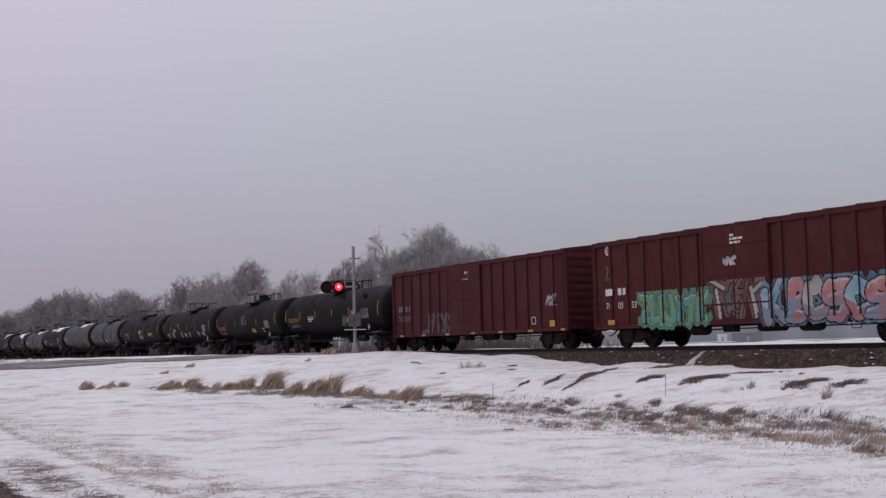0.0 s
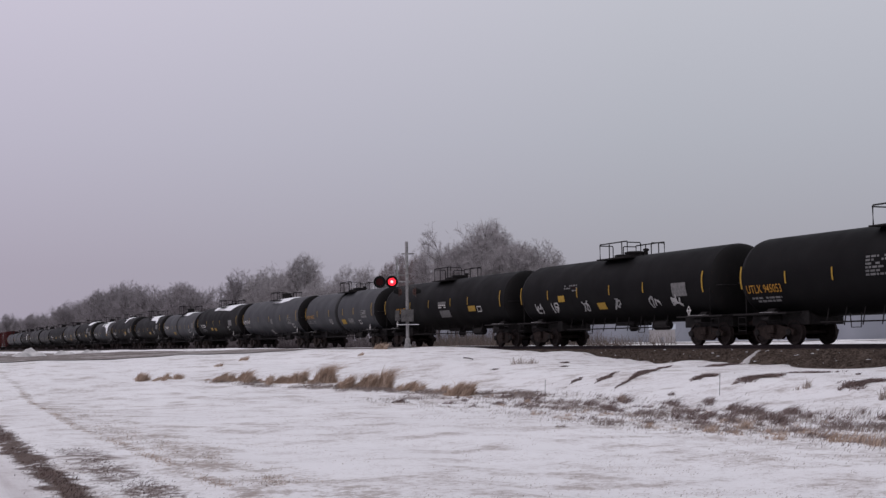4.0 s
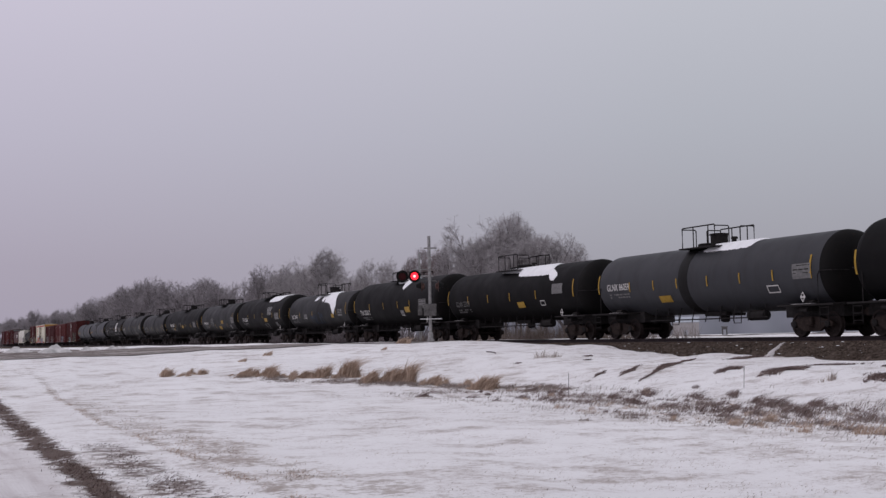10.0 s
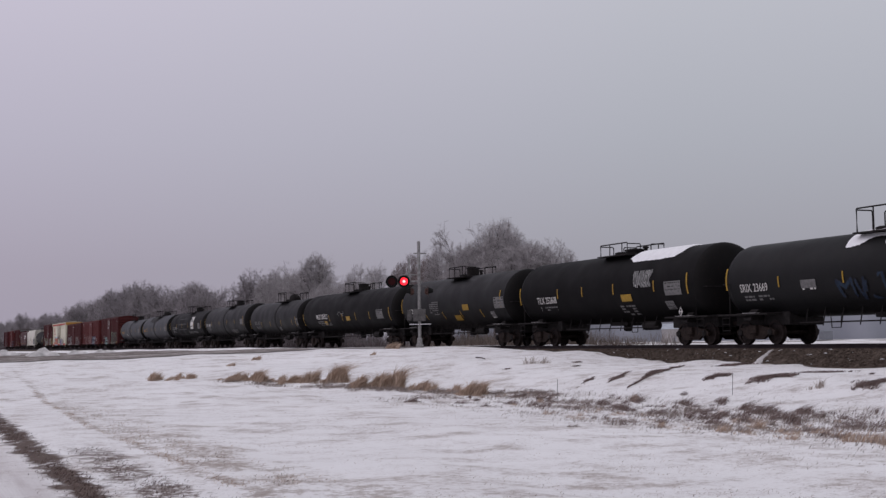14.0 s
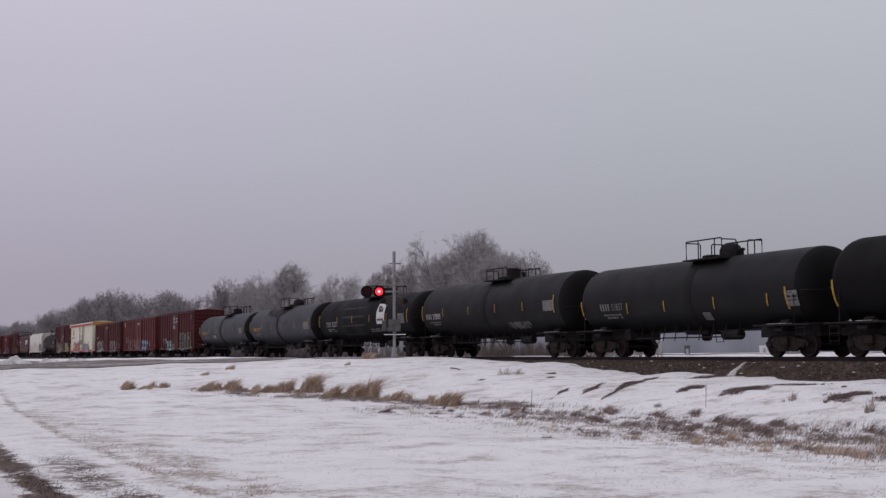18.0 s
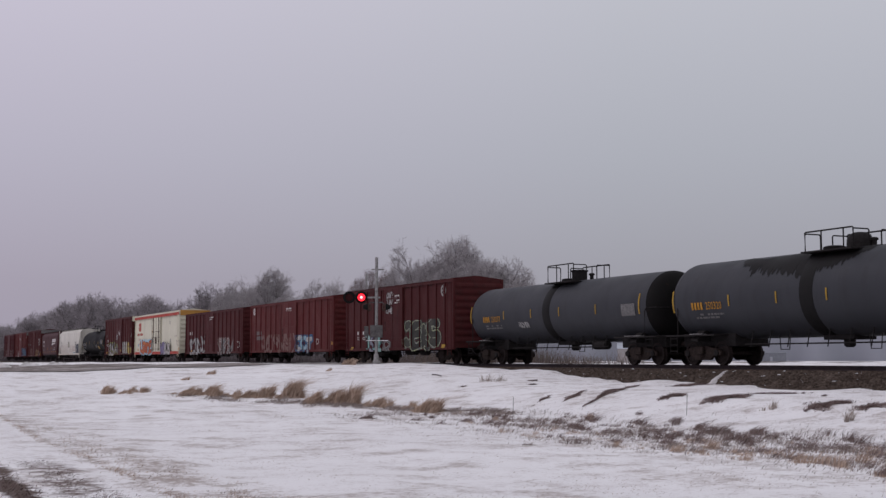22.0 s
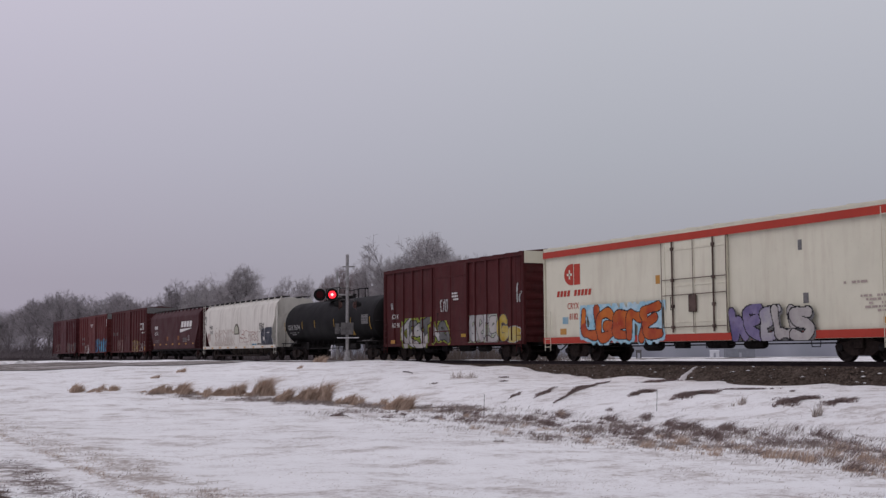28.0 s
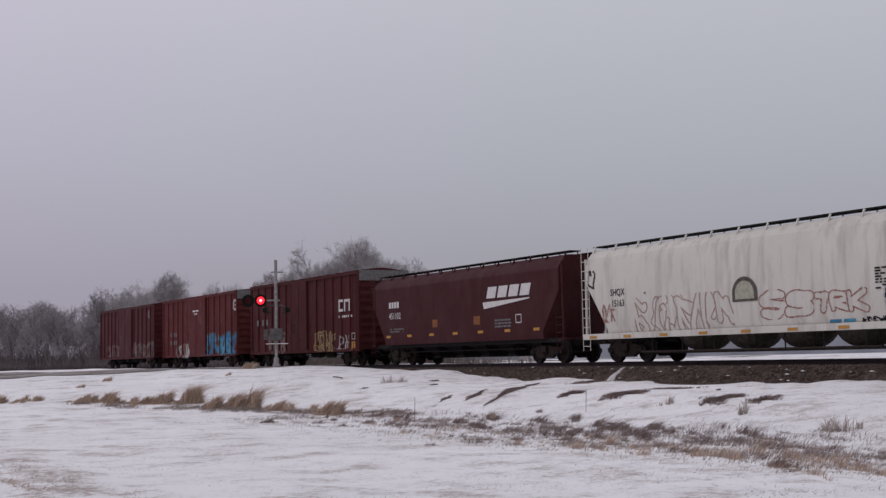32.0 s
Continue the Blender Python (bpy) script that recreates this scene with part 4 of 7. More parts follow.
def sweep(bm, pts, r, n=6):
    """One bent tube through the points."""
    pts = [Vector(p) for p in pts]
    rings = []
    for k, p in enumerate(pts):
        d = (pts[min(k + 1, len(pts) - 1)] - pts[max(k - 1, 0)]).normalized()
        q = d.to_track_quat("Z", "Y").to_matrix()
        rings.append([bm.verts.new(p + q @ Vector((r * math.cos(j * math.tau / n), r * math.sin(j * math.tau / n), 0))) for j in range(n)])
    for a, b in zip(rings, rings[1:]):
        for j in range(n):
            best = j
            bm.faces.new((a[j], a[(j + 1) % n], b[(best + 1) % n], b[best]))
    bm.faces.new(rings[0]), bm.faces.new(rings[-1])


def make_signal():
    px, py = 25.9, 62.0
    z = float(ground_z(px, py))
    sg = thing("crossing_signal", "aluminium crossing signal mast with twin round red lamps and relay box", "crossing signal", pose(px, py, z + 0.07, 0, 0, -22.7))
    bm = bmesh.new()
    lathe(bm, "z", [(-0.2, 0.2), (0.1, 0.2), (0.12, 0.15), (0.42, 0.13), (0.46, 0.1)], n=16)
    part("base", bm, M_GALV, sg, "cast mast base", 40)
    bm = bmesh.new()
    rod(bm, (0, 0, 0.3), (0, 0, 5.68), 0.085, 14)
    part("mast", bm, M_GALV, sg, "galvanised tube mast", 40)
    bm = bmesh.new()
    bx(bm, -0.34, 0.34, -0.28, 0.05, 1.35, 2.0)
    box = part("relay_box", bm, M_BOXGREY, sg, "weathered grey relay box", 0, 0.02)
    bm = bmesh.new()
    bx(bm, -0.29, 0.29, -0.3, -0.285, 1.4, 1.95)
    part("box_door", bm, M_BOXGREY, box)
    bm = bmesh.new()
    bx(bm, -0.66, -0.42, -0.1, 0.12, 1.4, 1.95)
    part("side_case", bm, M_BOXGREY, sg, "", 0, 0.02)
    bm = bmesh.new()
    bx(bm, -0.55, 0.62, -0.08, 0.08, 1.17, 1.205)
    part("shelf_bar", bm, M_FRESH, sg, "snow-dusted bracket bar")
    bm = bmesh.new()
    rod(bm, (-1.5, 0.02, 3.5), (0.2, 0.02, 3.5), 0.05, 10)
    part("crossarm", bm, M_GALV, sg, "", 40)
    bm = bmesh.new()
    rod(bm, (-0.28, 0, 5.02), (0.42, 0, 5.02), 0.04, 8)
    part("top_arm", bm, M_GALV, sg, "", 40)
    bm = bmesh.new()
    sweep(bm, [(-0.4, 0, 3.0), (-0.4, 0, 3.16), (-0.32, 0, 3.24), (0.32, 0, 3.24), (0.4, 0, 3.16), (0.4, 0, 3.0)], 0.035)
    part("lower_arm", bm, M_BOXGREY, sg, "bent bracket arm", 40)
    for sx in (-0.42, 0.45):
        bm = bmesh.new()
        out = math.copysign(1, sx)
        lathe(bm, "x", [(sx - out * 0.16, 0.05), (sx - out * 0.12, 0.16), (sx, 0.19), (sx + out * 0.02, 0.3), (sx + out * 0.04, 0.3)], (0, 0, 2.95), 16)
        lamp = part("side_lamp", bm, M_LAMPBROWN, sg, "dark lamp for the road seen from its side", 40)
        bm = bmesh.new()
        rod(bm, (sx + out * 0.04, 0, 3.0), (sx + out * 0.3, 0, 2.98), 0.19, 14, 0.1)
        part("visor", bm, M_LAMPBLACK, lamp, "", 40)
    for sx in (-1.47, -0.81):
        bm = bmesh.new()
        disc(bm, (sx, -0.17, 3.5), 0.33, 0.012)
        head = part("backboard", bm, M_LAMPBLACK, sg, "black round lamp backboard", 40)
        bm = bmesh.new()
        lathe(bm, "y", [(-0.2, 0.235), (-0.36, 0.235), (-0.36, 0.225), (-0.2, 0.225)], (sx, 0, 3.5), 24)
        part("hood", bm, M_LAMPBLACK, head, "", 40)
        bm = bmesh.new()
        disc(bm, (sx, -0.195, 3.5), 0.2, 0.01)
        part("lens", bm, M_LENS, head, "dark red lens", 40)
    return sg


SIGNAL = make_signal()


def make_flash():
    """The lit lens, which the flasher throws from one lamp to the other."""
    fl = part("lit_lens", bmesh.new(), M_GLOW, SIGNAL)
    bm = bmesh.new()
    lathe(bm, "y", [(-0.24, 0.02), (-0.235, 0.12), (-0.215, 0.19), (-0.206, 0.2)], n=28)
    fl.data = finish(bm, "lit_lens", M_GLOW, 60)
    fl["label"] = "glowing red lens"
    bm = bmesh.new()
    lathe(bm, "y", [(-0.258, 0.01), (-0.254, 0.05), (-0.242, 0.075)], n=20)
    part("lamp_core", bm, M_GLOWCORE, fl, "bright pinkish lamp core", 60)
    return fl


FLASH = make_flash()


# ---- rolling stock: local y along the car, x = -1.5 is the side towards the field drive, z = 0 the rail top ----
def truck_meshes():
    bm = bmesh.new()
    prof = [(-1.15, 0.52), (-0.95, 0.62), (-0.55, 0.66), (-0.35, 0.74), (0.35, 0.74), (0.55, 0.66), (0.95, 0.62), (1.15, 0.52), (1.1, 0.36), (0.75, 0.40), (0.45, 0.2), (-0.45, 0.2), (-0.75, 0.40), (-1.1, 0.36)]
    a = [bm.verts.new((-0.07, y, z)) for y, z in prof]
    b = [bm.verts.new((0.07, y, z)) for y, z in prof]
    for k in range(len(prof)):
        bm.faces.new((a[k], a[(k + 1) % len(prof)], b[(k + 1) % len(prof)], b[k]))
    bm.faces.new(a), bm.faces.new(b)
    side = finish(bm, "side_frame", M_RUSTY, 0, 0.012)
    bm = bmesh.new()
    bx(bm, -1.2, 1.2, -0.2, 0.2, 0.42, 0.72)
    bolster = finish(bm, "truck", M_RUSTY, 0, 0.03)
    bm = bmesh.new()
    lathe(bm, "z", [(0.27, 0.14), (0.3, 0.17), (0.33, 0.14), (0.36, 0.17), (0.39, 0.14), (0.42, 0.17), (0.45, 0.14), (0.48, 0.17), (0.51, 0.14)], n=12)
    spring = finish(bm, "spring", M_RUSTY, 40)
    bm = bmesh.new()
    rod(bm, (-1.05, 0, 0), (1.05, 0, 0), 0.08, 10)
    axle = finish(bm, "axle", M_WHEEL, 40)
    bm = bmesh.new()
    lathe(bm, "x", [(-0.07, 0.15), (-0.06, 0.16), (-0.02, 0.36), (-0.07, 0.37), (-0.07, 0.45), (0.05, 0.457), (0.055, 0.482), (0.08, 0.482), (0.08, 0.37), (0.02, 0.36), (0.05, 0.15)], n=28)
    wheel = finish(bm, "wheel", M_WHEEL, 30)
    bm = bmesh.new()
    lathe(bm, "x", [(-0.08, 0.1), (-0.06, 0.13), (0.06, 0.13), (0.08, 0.1)], n=12)
    cap = finish(bm, "bearing_cap", M_STEEL, 40)
    bm = bmesh.new()
    bx(bm, -0.85, 0.85, -0.06, 0.06, 0.34, 0.46)
    beam = finish(bm, "brake_beam", M_RUSTY)
    return side, bolster, spring, axle, wheel, cap, beam


TRUCK = truck_meshes()


def add_truck(car, y):
    f = part("truck", TRUCK[1], None, car, "grimy cast-steel wheel truck")
    f.location = (0, y, 0)
    for s in (-1, 1):
        part("side_frame", TRUCK[0], None, f).location = (s * 0.99, 0, 0)
        part("spring", TRUCK[2], None, f).location = (s * 0.99, 0, 0)
        part("brake_beam", TRUCK[6], None, f).location = (0, s * 0.36, 0)
    for dy in (-0.89, 0.89):
        part("axle", TRUCK[3], None, f).location = (0, dy, 0.457)
        for s in (-1, 1):
            w = part("wheel", TRUCK[4], None, f)
            w.location = (s * 0.755, dy, 0.457)
            w.rotation_euler = (0, 0, math.pi if s > 0 else 0)
            part("bearing_cap", TRUCK[5], None, f).location = (s * 1.04, dy, 0.46)


def add_coupler(car, y, sign):
    bm = bmesh.new()
    bx(bm, -0.07, 0.07, min(y, y + sign * 0.5), max(y, y + sign * 0.5), 0.78, 0.94)
    bx(bm, -0.16, 0.16, min(y + sign * 0.42, y + sign * 0.72), max(y + sign * 0.42, y + sign * 0.72), 0.72, 1.0)
    part("coupler", bm, M_RUSTY, car, "", 0, 0.02)


def ladder(bm, x, y0, y1, z0, z1, n, r=0.016):
    for y in (y0, y1):
        rod(bm, (x, y, z0), (x, y, z1), r, 5)
    for k in range(n):
        z = z0 + (z1 - z0) * (k + 0.5) / n
        rod(bm, (x, y0, z), (x, y1, z), r, 5)


CARS = []  # each car's empty and its place along the track at the clip's start


def new_car(name, label, category, left, right):
    car = thing(name, label, category, group="cars of the train")
    CARS.append((car, (left + right) / 2))
    return car, left - right


def tank_car(left, right, paint, label, radius=1.46, zc=2.61, dome="drum", band=False, shift=0.0):
    car, length = new_car("tank_car", label, "tank car", left, right)
    h = length / 2
    head = [(0.0, 0.02), (0.03, 0.3), (0.10, 0.58), (0.22, 0.80), (0.36, 0.92), (0.52, 0.98), (0.68, 1.0)]
    bm = bmesh.new()
    lathe(bm, "y", [(-h + 0.5, radius), (h - 0.5, radius)], (0, 0, zc), 56)
    shell = part("shell", bm, paint, car, "", 35)
    for sgn in (-1, 1):
        bm = bmesh.new()
        prof = [(sgn * (h + 0.18 - a), r * radius) for a, r in head]
        prof[-1] = (sgn * (h - 0.5), radius)
        lathe(bm, "y", prof, (0, 0, zc), 56)
        # the -y head gets the near-black material, the +y head the car's paint
        part("tank_head", bm, M_HEADDARK if sgn < 0 else paint, car, "near-black domed end" if sgn < 0 else "", 50)
        y = sgn * (h - 1.5)
        add_truck(car, y)
        add_coupler(car, sgn * (h - 0.1), sgn)
        # stub sill, widened to stand in for bolster and shade above the truck
        bm = bmesh.new()
        bx(bm, -0.8, 0.8, min(sgn * (h - 0.02), sgn * (h - 3.2)), max(sgn * (h - 0.02), sgn * (h - 3.2)), 0.72, 1.22)
        part("sill_shade_block", bm, M_STEEL, car, "", 0, 0.02)
        bm = bmesh.new()
        a = [bm.verts.new((x, y + d, z)) for d in (-0.22, 0.22) for x, z in ((-1.42, 0.92), (1.42, 0.92), (1.42, 1.0), (1.05, 1.34), (-1.05, 1.34), (-1.42, 1.0))]
        for k in range(6):
            bm.faces.new((a[k], a[(k + 1) % 6], a[6 + (k + 1) % 6], a[6 + k]))
        bm.faces.new(a[:6]), bm.faces.new(a[6:])
        part("saddle", bm, M_STEEL, car)
        bm = bmesh.new()
        bx(bm, -1.5, 1.5, min(sgn * (h - 2.8), sgn * (h + 0.22)), max(sgn * (h - 2.8), sgn * (h + 0.22)), 1.12, 1.18)
        board = part("running_board", bm, M_STEEL, car)
        bm = bmesh.new()
        bx(bm, -1.49, -1.25, sgn * (h - 1.5) - 0.55, sgn * (h - 1.5) + 0.55 * (0.4 if sgn > 0 else 1), 1.181, 1.205)
        part("snow_dust", bm, M_DUST, board, "thin ridge of snow", 0, 0.008)
        for x in (-1.48, 1.48):
            bm = bmesh.new()
            ladder(bm, x, sgn * (h - 0.5), sgn * (h - 0.05), 0.42, 1.16, 3)
            part("end_ladder", bm, M_STEEL, car)
            bm = bmesh.new()
            sweep(bm, [(x, sgn * (h - 0.55), 1.16), (x, sgn * (h - 0.55), 2.2), (x * 0.97, sgn * (h - 0.5), 2.35), (x * 0.9, sgn * (h + 0.05), 2.35), (x * 0.4, sgn * (h + 0.1), 2.35)], 0.022)
            part("grab_rail", bm, M_STEEL, car)
    zt = zc + radius
    for x in (-0.85, 0.85):
        bm = bmesh.new()
        bx(bm, x - 0.3, x + 0.3, -1.2 + shift, 1.2 + shift, zt - 0.13, zt - 0.08)
        plat = part("platform", bm, M_STEEL, car, "grated walkway beside the manway")
        e = math.copysign(0.98, x)
        bm = bmesh.new()
        top = 4.63
        sweep(bm, [(e, 1.15 + shift, zt - 0.1), (e, 1.15 + shift, top - 0.03), (e, 1.11 + shift, top), (e, -1.11 + shift, top), (e, -1.15 + shift, top - 0.03), (e, -1.15 + shift, zt - 0.1)], 0.03)
        part("side_rail", bm, M_STEEL, plat, "thin black safety railing")
        for y in (0.35, -0.7):
            bm = bmesh.new()
            rod(bm, (e, y + shift, zt - 0.1), (e, y + shift, top), 0.026, 6)
            part("rail_post", bm, M_STEEL, plat)
    for y in (1.15, -1.15):
        bm = bmesh.new()
        top = 4.58
        sweep(bm, [(-0.98, y + shift, top), (-0.32, y + shift, top), (-0.28, y + shift, top - 0.05), (-0.28, y + shift, zt - 0.02)], 0.026)
        part("end_rail", bm, M_STEEL, car)
        bm = bmesh.new()
        sweep(bm, [(0.98, y + shift, top), (0.32, y + shift, top), (0.28, y + shift, top - 0.05), (0.28, y + shift, zt - 0.02)], 0.026)
        part("end_rail", bm, M_STEEL, car)
    bm = bmesh.new()
    if dome == "drum":
        lathe(bm, "z", [(zt - 0.1, 0.36), (zt + 0.42, 0.36), (zt + 0.42, 0.41), (zt + 0.48, 0.41), (zt + 0.5, 0.3)], (0, -0.1 + shift, 0), 20)
    elif dome == "flat":
        lathe(bm, "z", [(zt - 0.1, 0.45), (zt + 0.12, 0.45), (zt + 0.12, 0.5), (zt + 0.18, 0.5), (zt + 0.22, 0.3)], (0, -0.3 + shift, 0), 20)
    else:
        lathe(bm, "z", [(zt - 0.1, 0.46), (zt + 0.25, 0.44), (zt + 0.42, 0.36), (zt + 0.5, 0.22), (zt + 0.52, 0.05)], (0, -0.45 + shift, 0), 20)
    part("manway", bm, M_STEEL, car, "dark manway dome with hinged lid", 40)
    bm = bmesh.new()
    lathe(bm, "z", [(zt - 0.05, 0.4), (zt + 0.1, 0.4), (zt + 0.14, 0.3), (zt + 0.15, 0.1)], (0, 0.75 + shift, 0), 16)
    part("valve_housing", bm, M_STEEL, car, "", 40)
    bm = bmesh.new()
    lathe(bm, "z", [(zt - 0.05, 0.09), (zt + 0.2, 0.09), (zt + 0.2, 0.14), (zt + 0.27, 0.14), (zt + 0.3, 0.08)], (0.1, -1.0 + shift, 0), 10)
    part("relief_valve", bm, M_STEEL, car, "", 40)
    bm = bmesh.new()
    lathe(bm, "z", [(zc - radius - 0.36, 0.12), (zc - radius - 0.3, 0.2), (zc - radius - 0.1, 0.2), (zc - radius - 0.05, 0.42), (zc - radius + 0.05, 0.45)], n=14)
    part("outlet_valve", bm, M_STEEL, car, "", 40)
    bm = bmesh.new()
    bx(bm, -0.5, 0.5, -0.75, 0.75, zc - radius - 0.1, zc - radius + 0.1)
    part("outlet_saddle", bm, M_STEEL, car, "", 0, 0.03)
    zz = zc - radius - 0.02
    bm = bmesh.new()
    rod(bm, (-1.0, -h + 4.0, zz - 0.2), (-1.0, h - 4.0, zz - 0.2), 0.03, 6)
    pipe_run = part("brake_pipe", bm, M_STEEL, car)
    for k in range(9):
        y = -h + 4.3 + k * (length - 8.6) / 8
        bm = bmesh.new()
        rod(bm, (-1.0, y, zz - 0.32), (-0.85, y, zc - radius * 0.8), 0.022, 5)
        part("pipe_hanger", bm, M_STEEL, pipe_run)
    for y in (-2.6, 1.7):
        bm = bmesh.new()
        sweep(bm, [(-1.12, y, zz + 0.1), (-1.12, y + 0.05, zz - 0.4), (-1.12, y + 0.5, zz - 0.4), (-1.12, y + 0.55, zz + 0.1)], 0.02, 5)
        part("step_stirrup", bm, M_STEEL, car)
    bm = bmesh.new()
    rod(bm, (-0.75, -h + 4.4, zz - 0.12), (-0.75, -h + 5.4, zz - 0.12), 0.2, 12)
    part("brake_cylinder", bm, M_STEEL, car, "", 40)
    if band:
        bm = bmesh.new()
        w = 0.33
        lathe(bm, "y", [(-w, radius - 0.05), (-w, radius + 0.008), (-w + 0.04, radius + 0.02), (w - 0.04, radius + 0.02), (w, radius + 0.008), (w, radius - 0.05)], (0, 0.6 + shift, zc), 56)
        part("centre_band", bm, M_BELT, car, "dark stained belt below the manway", 35)
    return car, h, zc, radius


def box_car(left, right, paint, label, eave=4.52, sill=0.86, posts=14, door=(0.0, 3.0), roof=None, cap=None, cap_h=0.5, ribs=True):
    car, length = new_car("box_car", label, "box car", left, right)
    h, w = length / 2, 1.5
    bm = bmesh.new()
    bx(bm, -w + 0.06, w - 0.06, -h + 0.05, h - 0.05, sill + 0.1, eave - 0.02)
    part("body", bm, paint, car)
    bm = bmesh.new()
    prof = [(-w - 0.04, eave - 0.06), (-w - 0.04, eave), (0, eave + 0.16), (w + 0.04, eave), (w + 0.04, eave - 0.06)]
    rings = [[bm.verts.new((x, y, z)) for x, z in prof] for y in (-h, h)]
    for k in range(5):
        bm.faces.new((rings[0][k], rings[0][(k + 1) % 5], rings[1][(k + 1) % 5], rings[1][k]))
    bm.faces.new(rings[0]), bm.faces.new(rings[1])
    for k in range(13):
        y = -h + 0.4 + k * (length - 0.8) / 12
        v = [bm.verts.new((x, y + d, z)) for d in (-0.05, 0.05) for x, z in ((-w, eave), (-w, eave + 0.03), (0, eave + 0.19), (w, eave + 0.03), (w, eave))]
        for q in range(5):
            bm.faces.new((v[q], v[(q + 1) % 5], v[5 + (q + 1) % 5], v[5 + q]))
        bm.faces.new(v[:5]), bm.faces.new(v[5:])
    part("roof", bm, roof or paint, car)
    bm = bmesh.new()
    bx(bm, -0.06, 0.06, -0.09, 0.09, sill + 0.06, eave - 0.04)
    post = finish(bm, "side_post", paint, 0, 0.025)
    for s in (-1, 1):
        for k in range(posts + 1):
            y = h - 0.1 - k * (length - 0.2) / posts
            if abs(y - door[0]) < door[1] / 2 + 0.05 or not ribs:
                continue
            part("side_post", post, None, car).location = (s * (w - 0.05), y, 0)
        bm = bmesh.new()
        y0, y1 = door[0] - door[1] / 2, door[0] + door[1] / 2
        bx(bm, s * (w + 0.0) - 0.05, s * (w + 0.0) + 0.05, y0, y1, sill + 0.16, eave - 0.14)
        d = part("sliding_door", bm, paint, car, "", 0, 0.01)
        for k in range(3):
            z = sill + 0.75 + k * (eave - sill - 1.5) / 2
            bm = bmesh.new()
            bx(bm, s * (w + 0.06) - 0.012, s * (w + 0.06) + 0.012, y0 + 0.06, y1 - 0.06, z - 0.03, z + 0.03)
            part("door_bar", bm, paint, d)
        for y in (y0 + 0.06, (y0 + y1) / 2, y1 - 0.06):
            bm = bmesh.new()
            bx(bm, s * (w + 0.055) - 0.015, s * (w + 0.055) + 0.015, y - 0.035, y + 0.035, sill + 0.2, eave - 0.16)
            part("door_stile", bm, paint, d)
        bm = bmesh.new()
        sweep(bm, [(s * (w + 0.06), y1 - 0.5, sill + 1.2), (s * (w + 0.12), y1 - 0.5, sill + 1.2), (s * (w + 0.12), y1 - 0.5, sill + 1.7), (s * (w + 0.06), y1 - 0.5, sill + 1.7)], 0.02, 5)
        part("door_handle", bm, M_STEEL, d)
        bm = bmesh.new()
        bx(bm, s * w - 0.05, s * w + 0.05, -h, h, sill, sill + 0.16)
        part("side_sill", bm, paint, car, "", 0, 0.01)
        bm = bmesh.new()
        bx(bm, s * w - 0.03, s * w + 0.03, -h, h, eave - 0.18, eave - 0.03)
        part("top_chord", bm, paint, car)
    for s in (-1, 1):
        bm = bmesh.new()
        y = s * (h - 0.03)
        bx(bm, -w + 0.08, w - 0.08, min(y - s * 0.03, y), max(y - s * 0.03, y), sill + 0.1, eave - 0.02)
        wall = part("end_wall", bm, paint, car, "corrugated steel end")
        for k in range(9):
            bm = bmesh.new()
            z = sill + 0.35 + k * (eave - sill - 0.5) / 9
            v = [bm.verts.new((x, y + s * d, z + dz)) for x in (-w + 0.1, w - 0.1) for d, dz in ((0, 0), (0.07, 0.1), (0.07, 0.2), (0, 0.3))]
            for a in range(3):
                bm.faces.new((v[a], v[a + 1], v[a + 5], v[a + 4]))
            bm.faces.new(v[:4]), bm.faces.new(v[4:])
            part("end_rib", bm, paint, wall)
        for x in (-w + 0.03, w - 0.03):
            bm = bmesh.new()
            bx(bm, x - 0.06, x + 0.06, min(y, y + s * 0.04), max(y, y + s * 0.04), sill, eave - 0.02)
            part("corner_post", bm, paint, car)
        if cap is not None:
            bm = bmesh.new()
            bx(bm, -w + 0.02, w - 0.02, min(y + s * 0.05, y + s * 0.09), max(y + s * 0.05, y + s * 0.09), eave - cap_h, eave + 0.02)
            part("end_cap_panel", bm, cap, car, "pale painted panel at the top of the end")
        bm = bmesh.new()
        ladder(bm, -w - 0.08, s * (h - 0.15), s * (h - 0.6), 0.45, 2.2 if s > 0 else eave - 0.2, 5 if s > 0 else 9)
        part("ladder", bm, paint, car)
        add_truck(car, s * (h - 2.1))
        add_coupler(car, s * (h - 0.1), s)
    bm = bmesh.new()
    bx(bm, -0.35, 0.35, -h + 0.1, h - 0.1, 0.72, sill + 0.12)
    for k in range(7):
        y = -h + 3.6 + k * (length - 7.2) / 6
        bx(bm, -w + 0.1, w - 0.1, y - 0.08, y + 0.08, 0.78, sill + 0.1)
    part("underframe", bm, M_STEEL, car)
    bm = bmesh.new()
    rod(bm, (-0.8, -1.6, 0.68), (-0.8, -0.4, 0.68), 0.2, 12)
    rod(bm, (-0.9, -h + 3.2, 0.62), (-0.9, h - 3.2, 0.62), 0.028, 6)
    pipe(bm, [(-1.2, 1.2, 0.85), (-1.2, 1.3, 0.6), (-1.2, 2.6, 0.6), (-1.2, 2.7, 0.85)], 0.02, 5)
    bx(bm, -1.0, -0.7, 0.9, 1.5, 0.5, 0.8)
    part("brake_gear", bm, M_STEEL, car)
    for y, r in ((-3.1, 0.17), (2.9, 0.21)):
        bm = bmesh.new()
        lathe(bm, "y", [(y - 0.55, 0.04), (y - 0.5, r * 0.8), (y - 0.4, r), (y + 0.4, r), (y + 0.5, r * 0.8), (y + 0.55, 0.04)], (-0.95, 0, 0.62), 12)
        part("air_reservoir", bm, M_STEEL, car, "", 40)
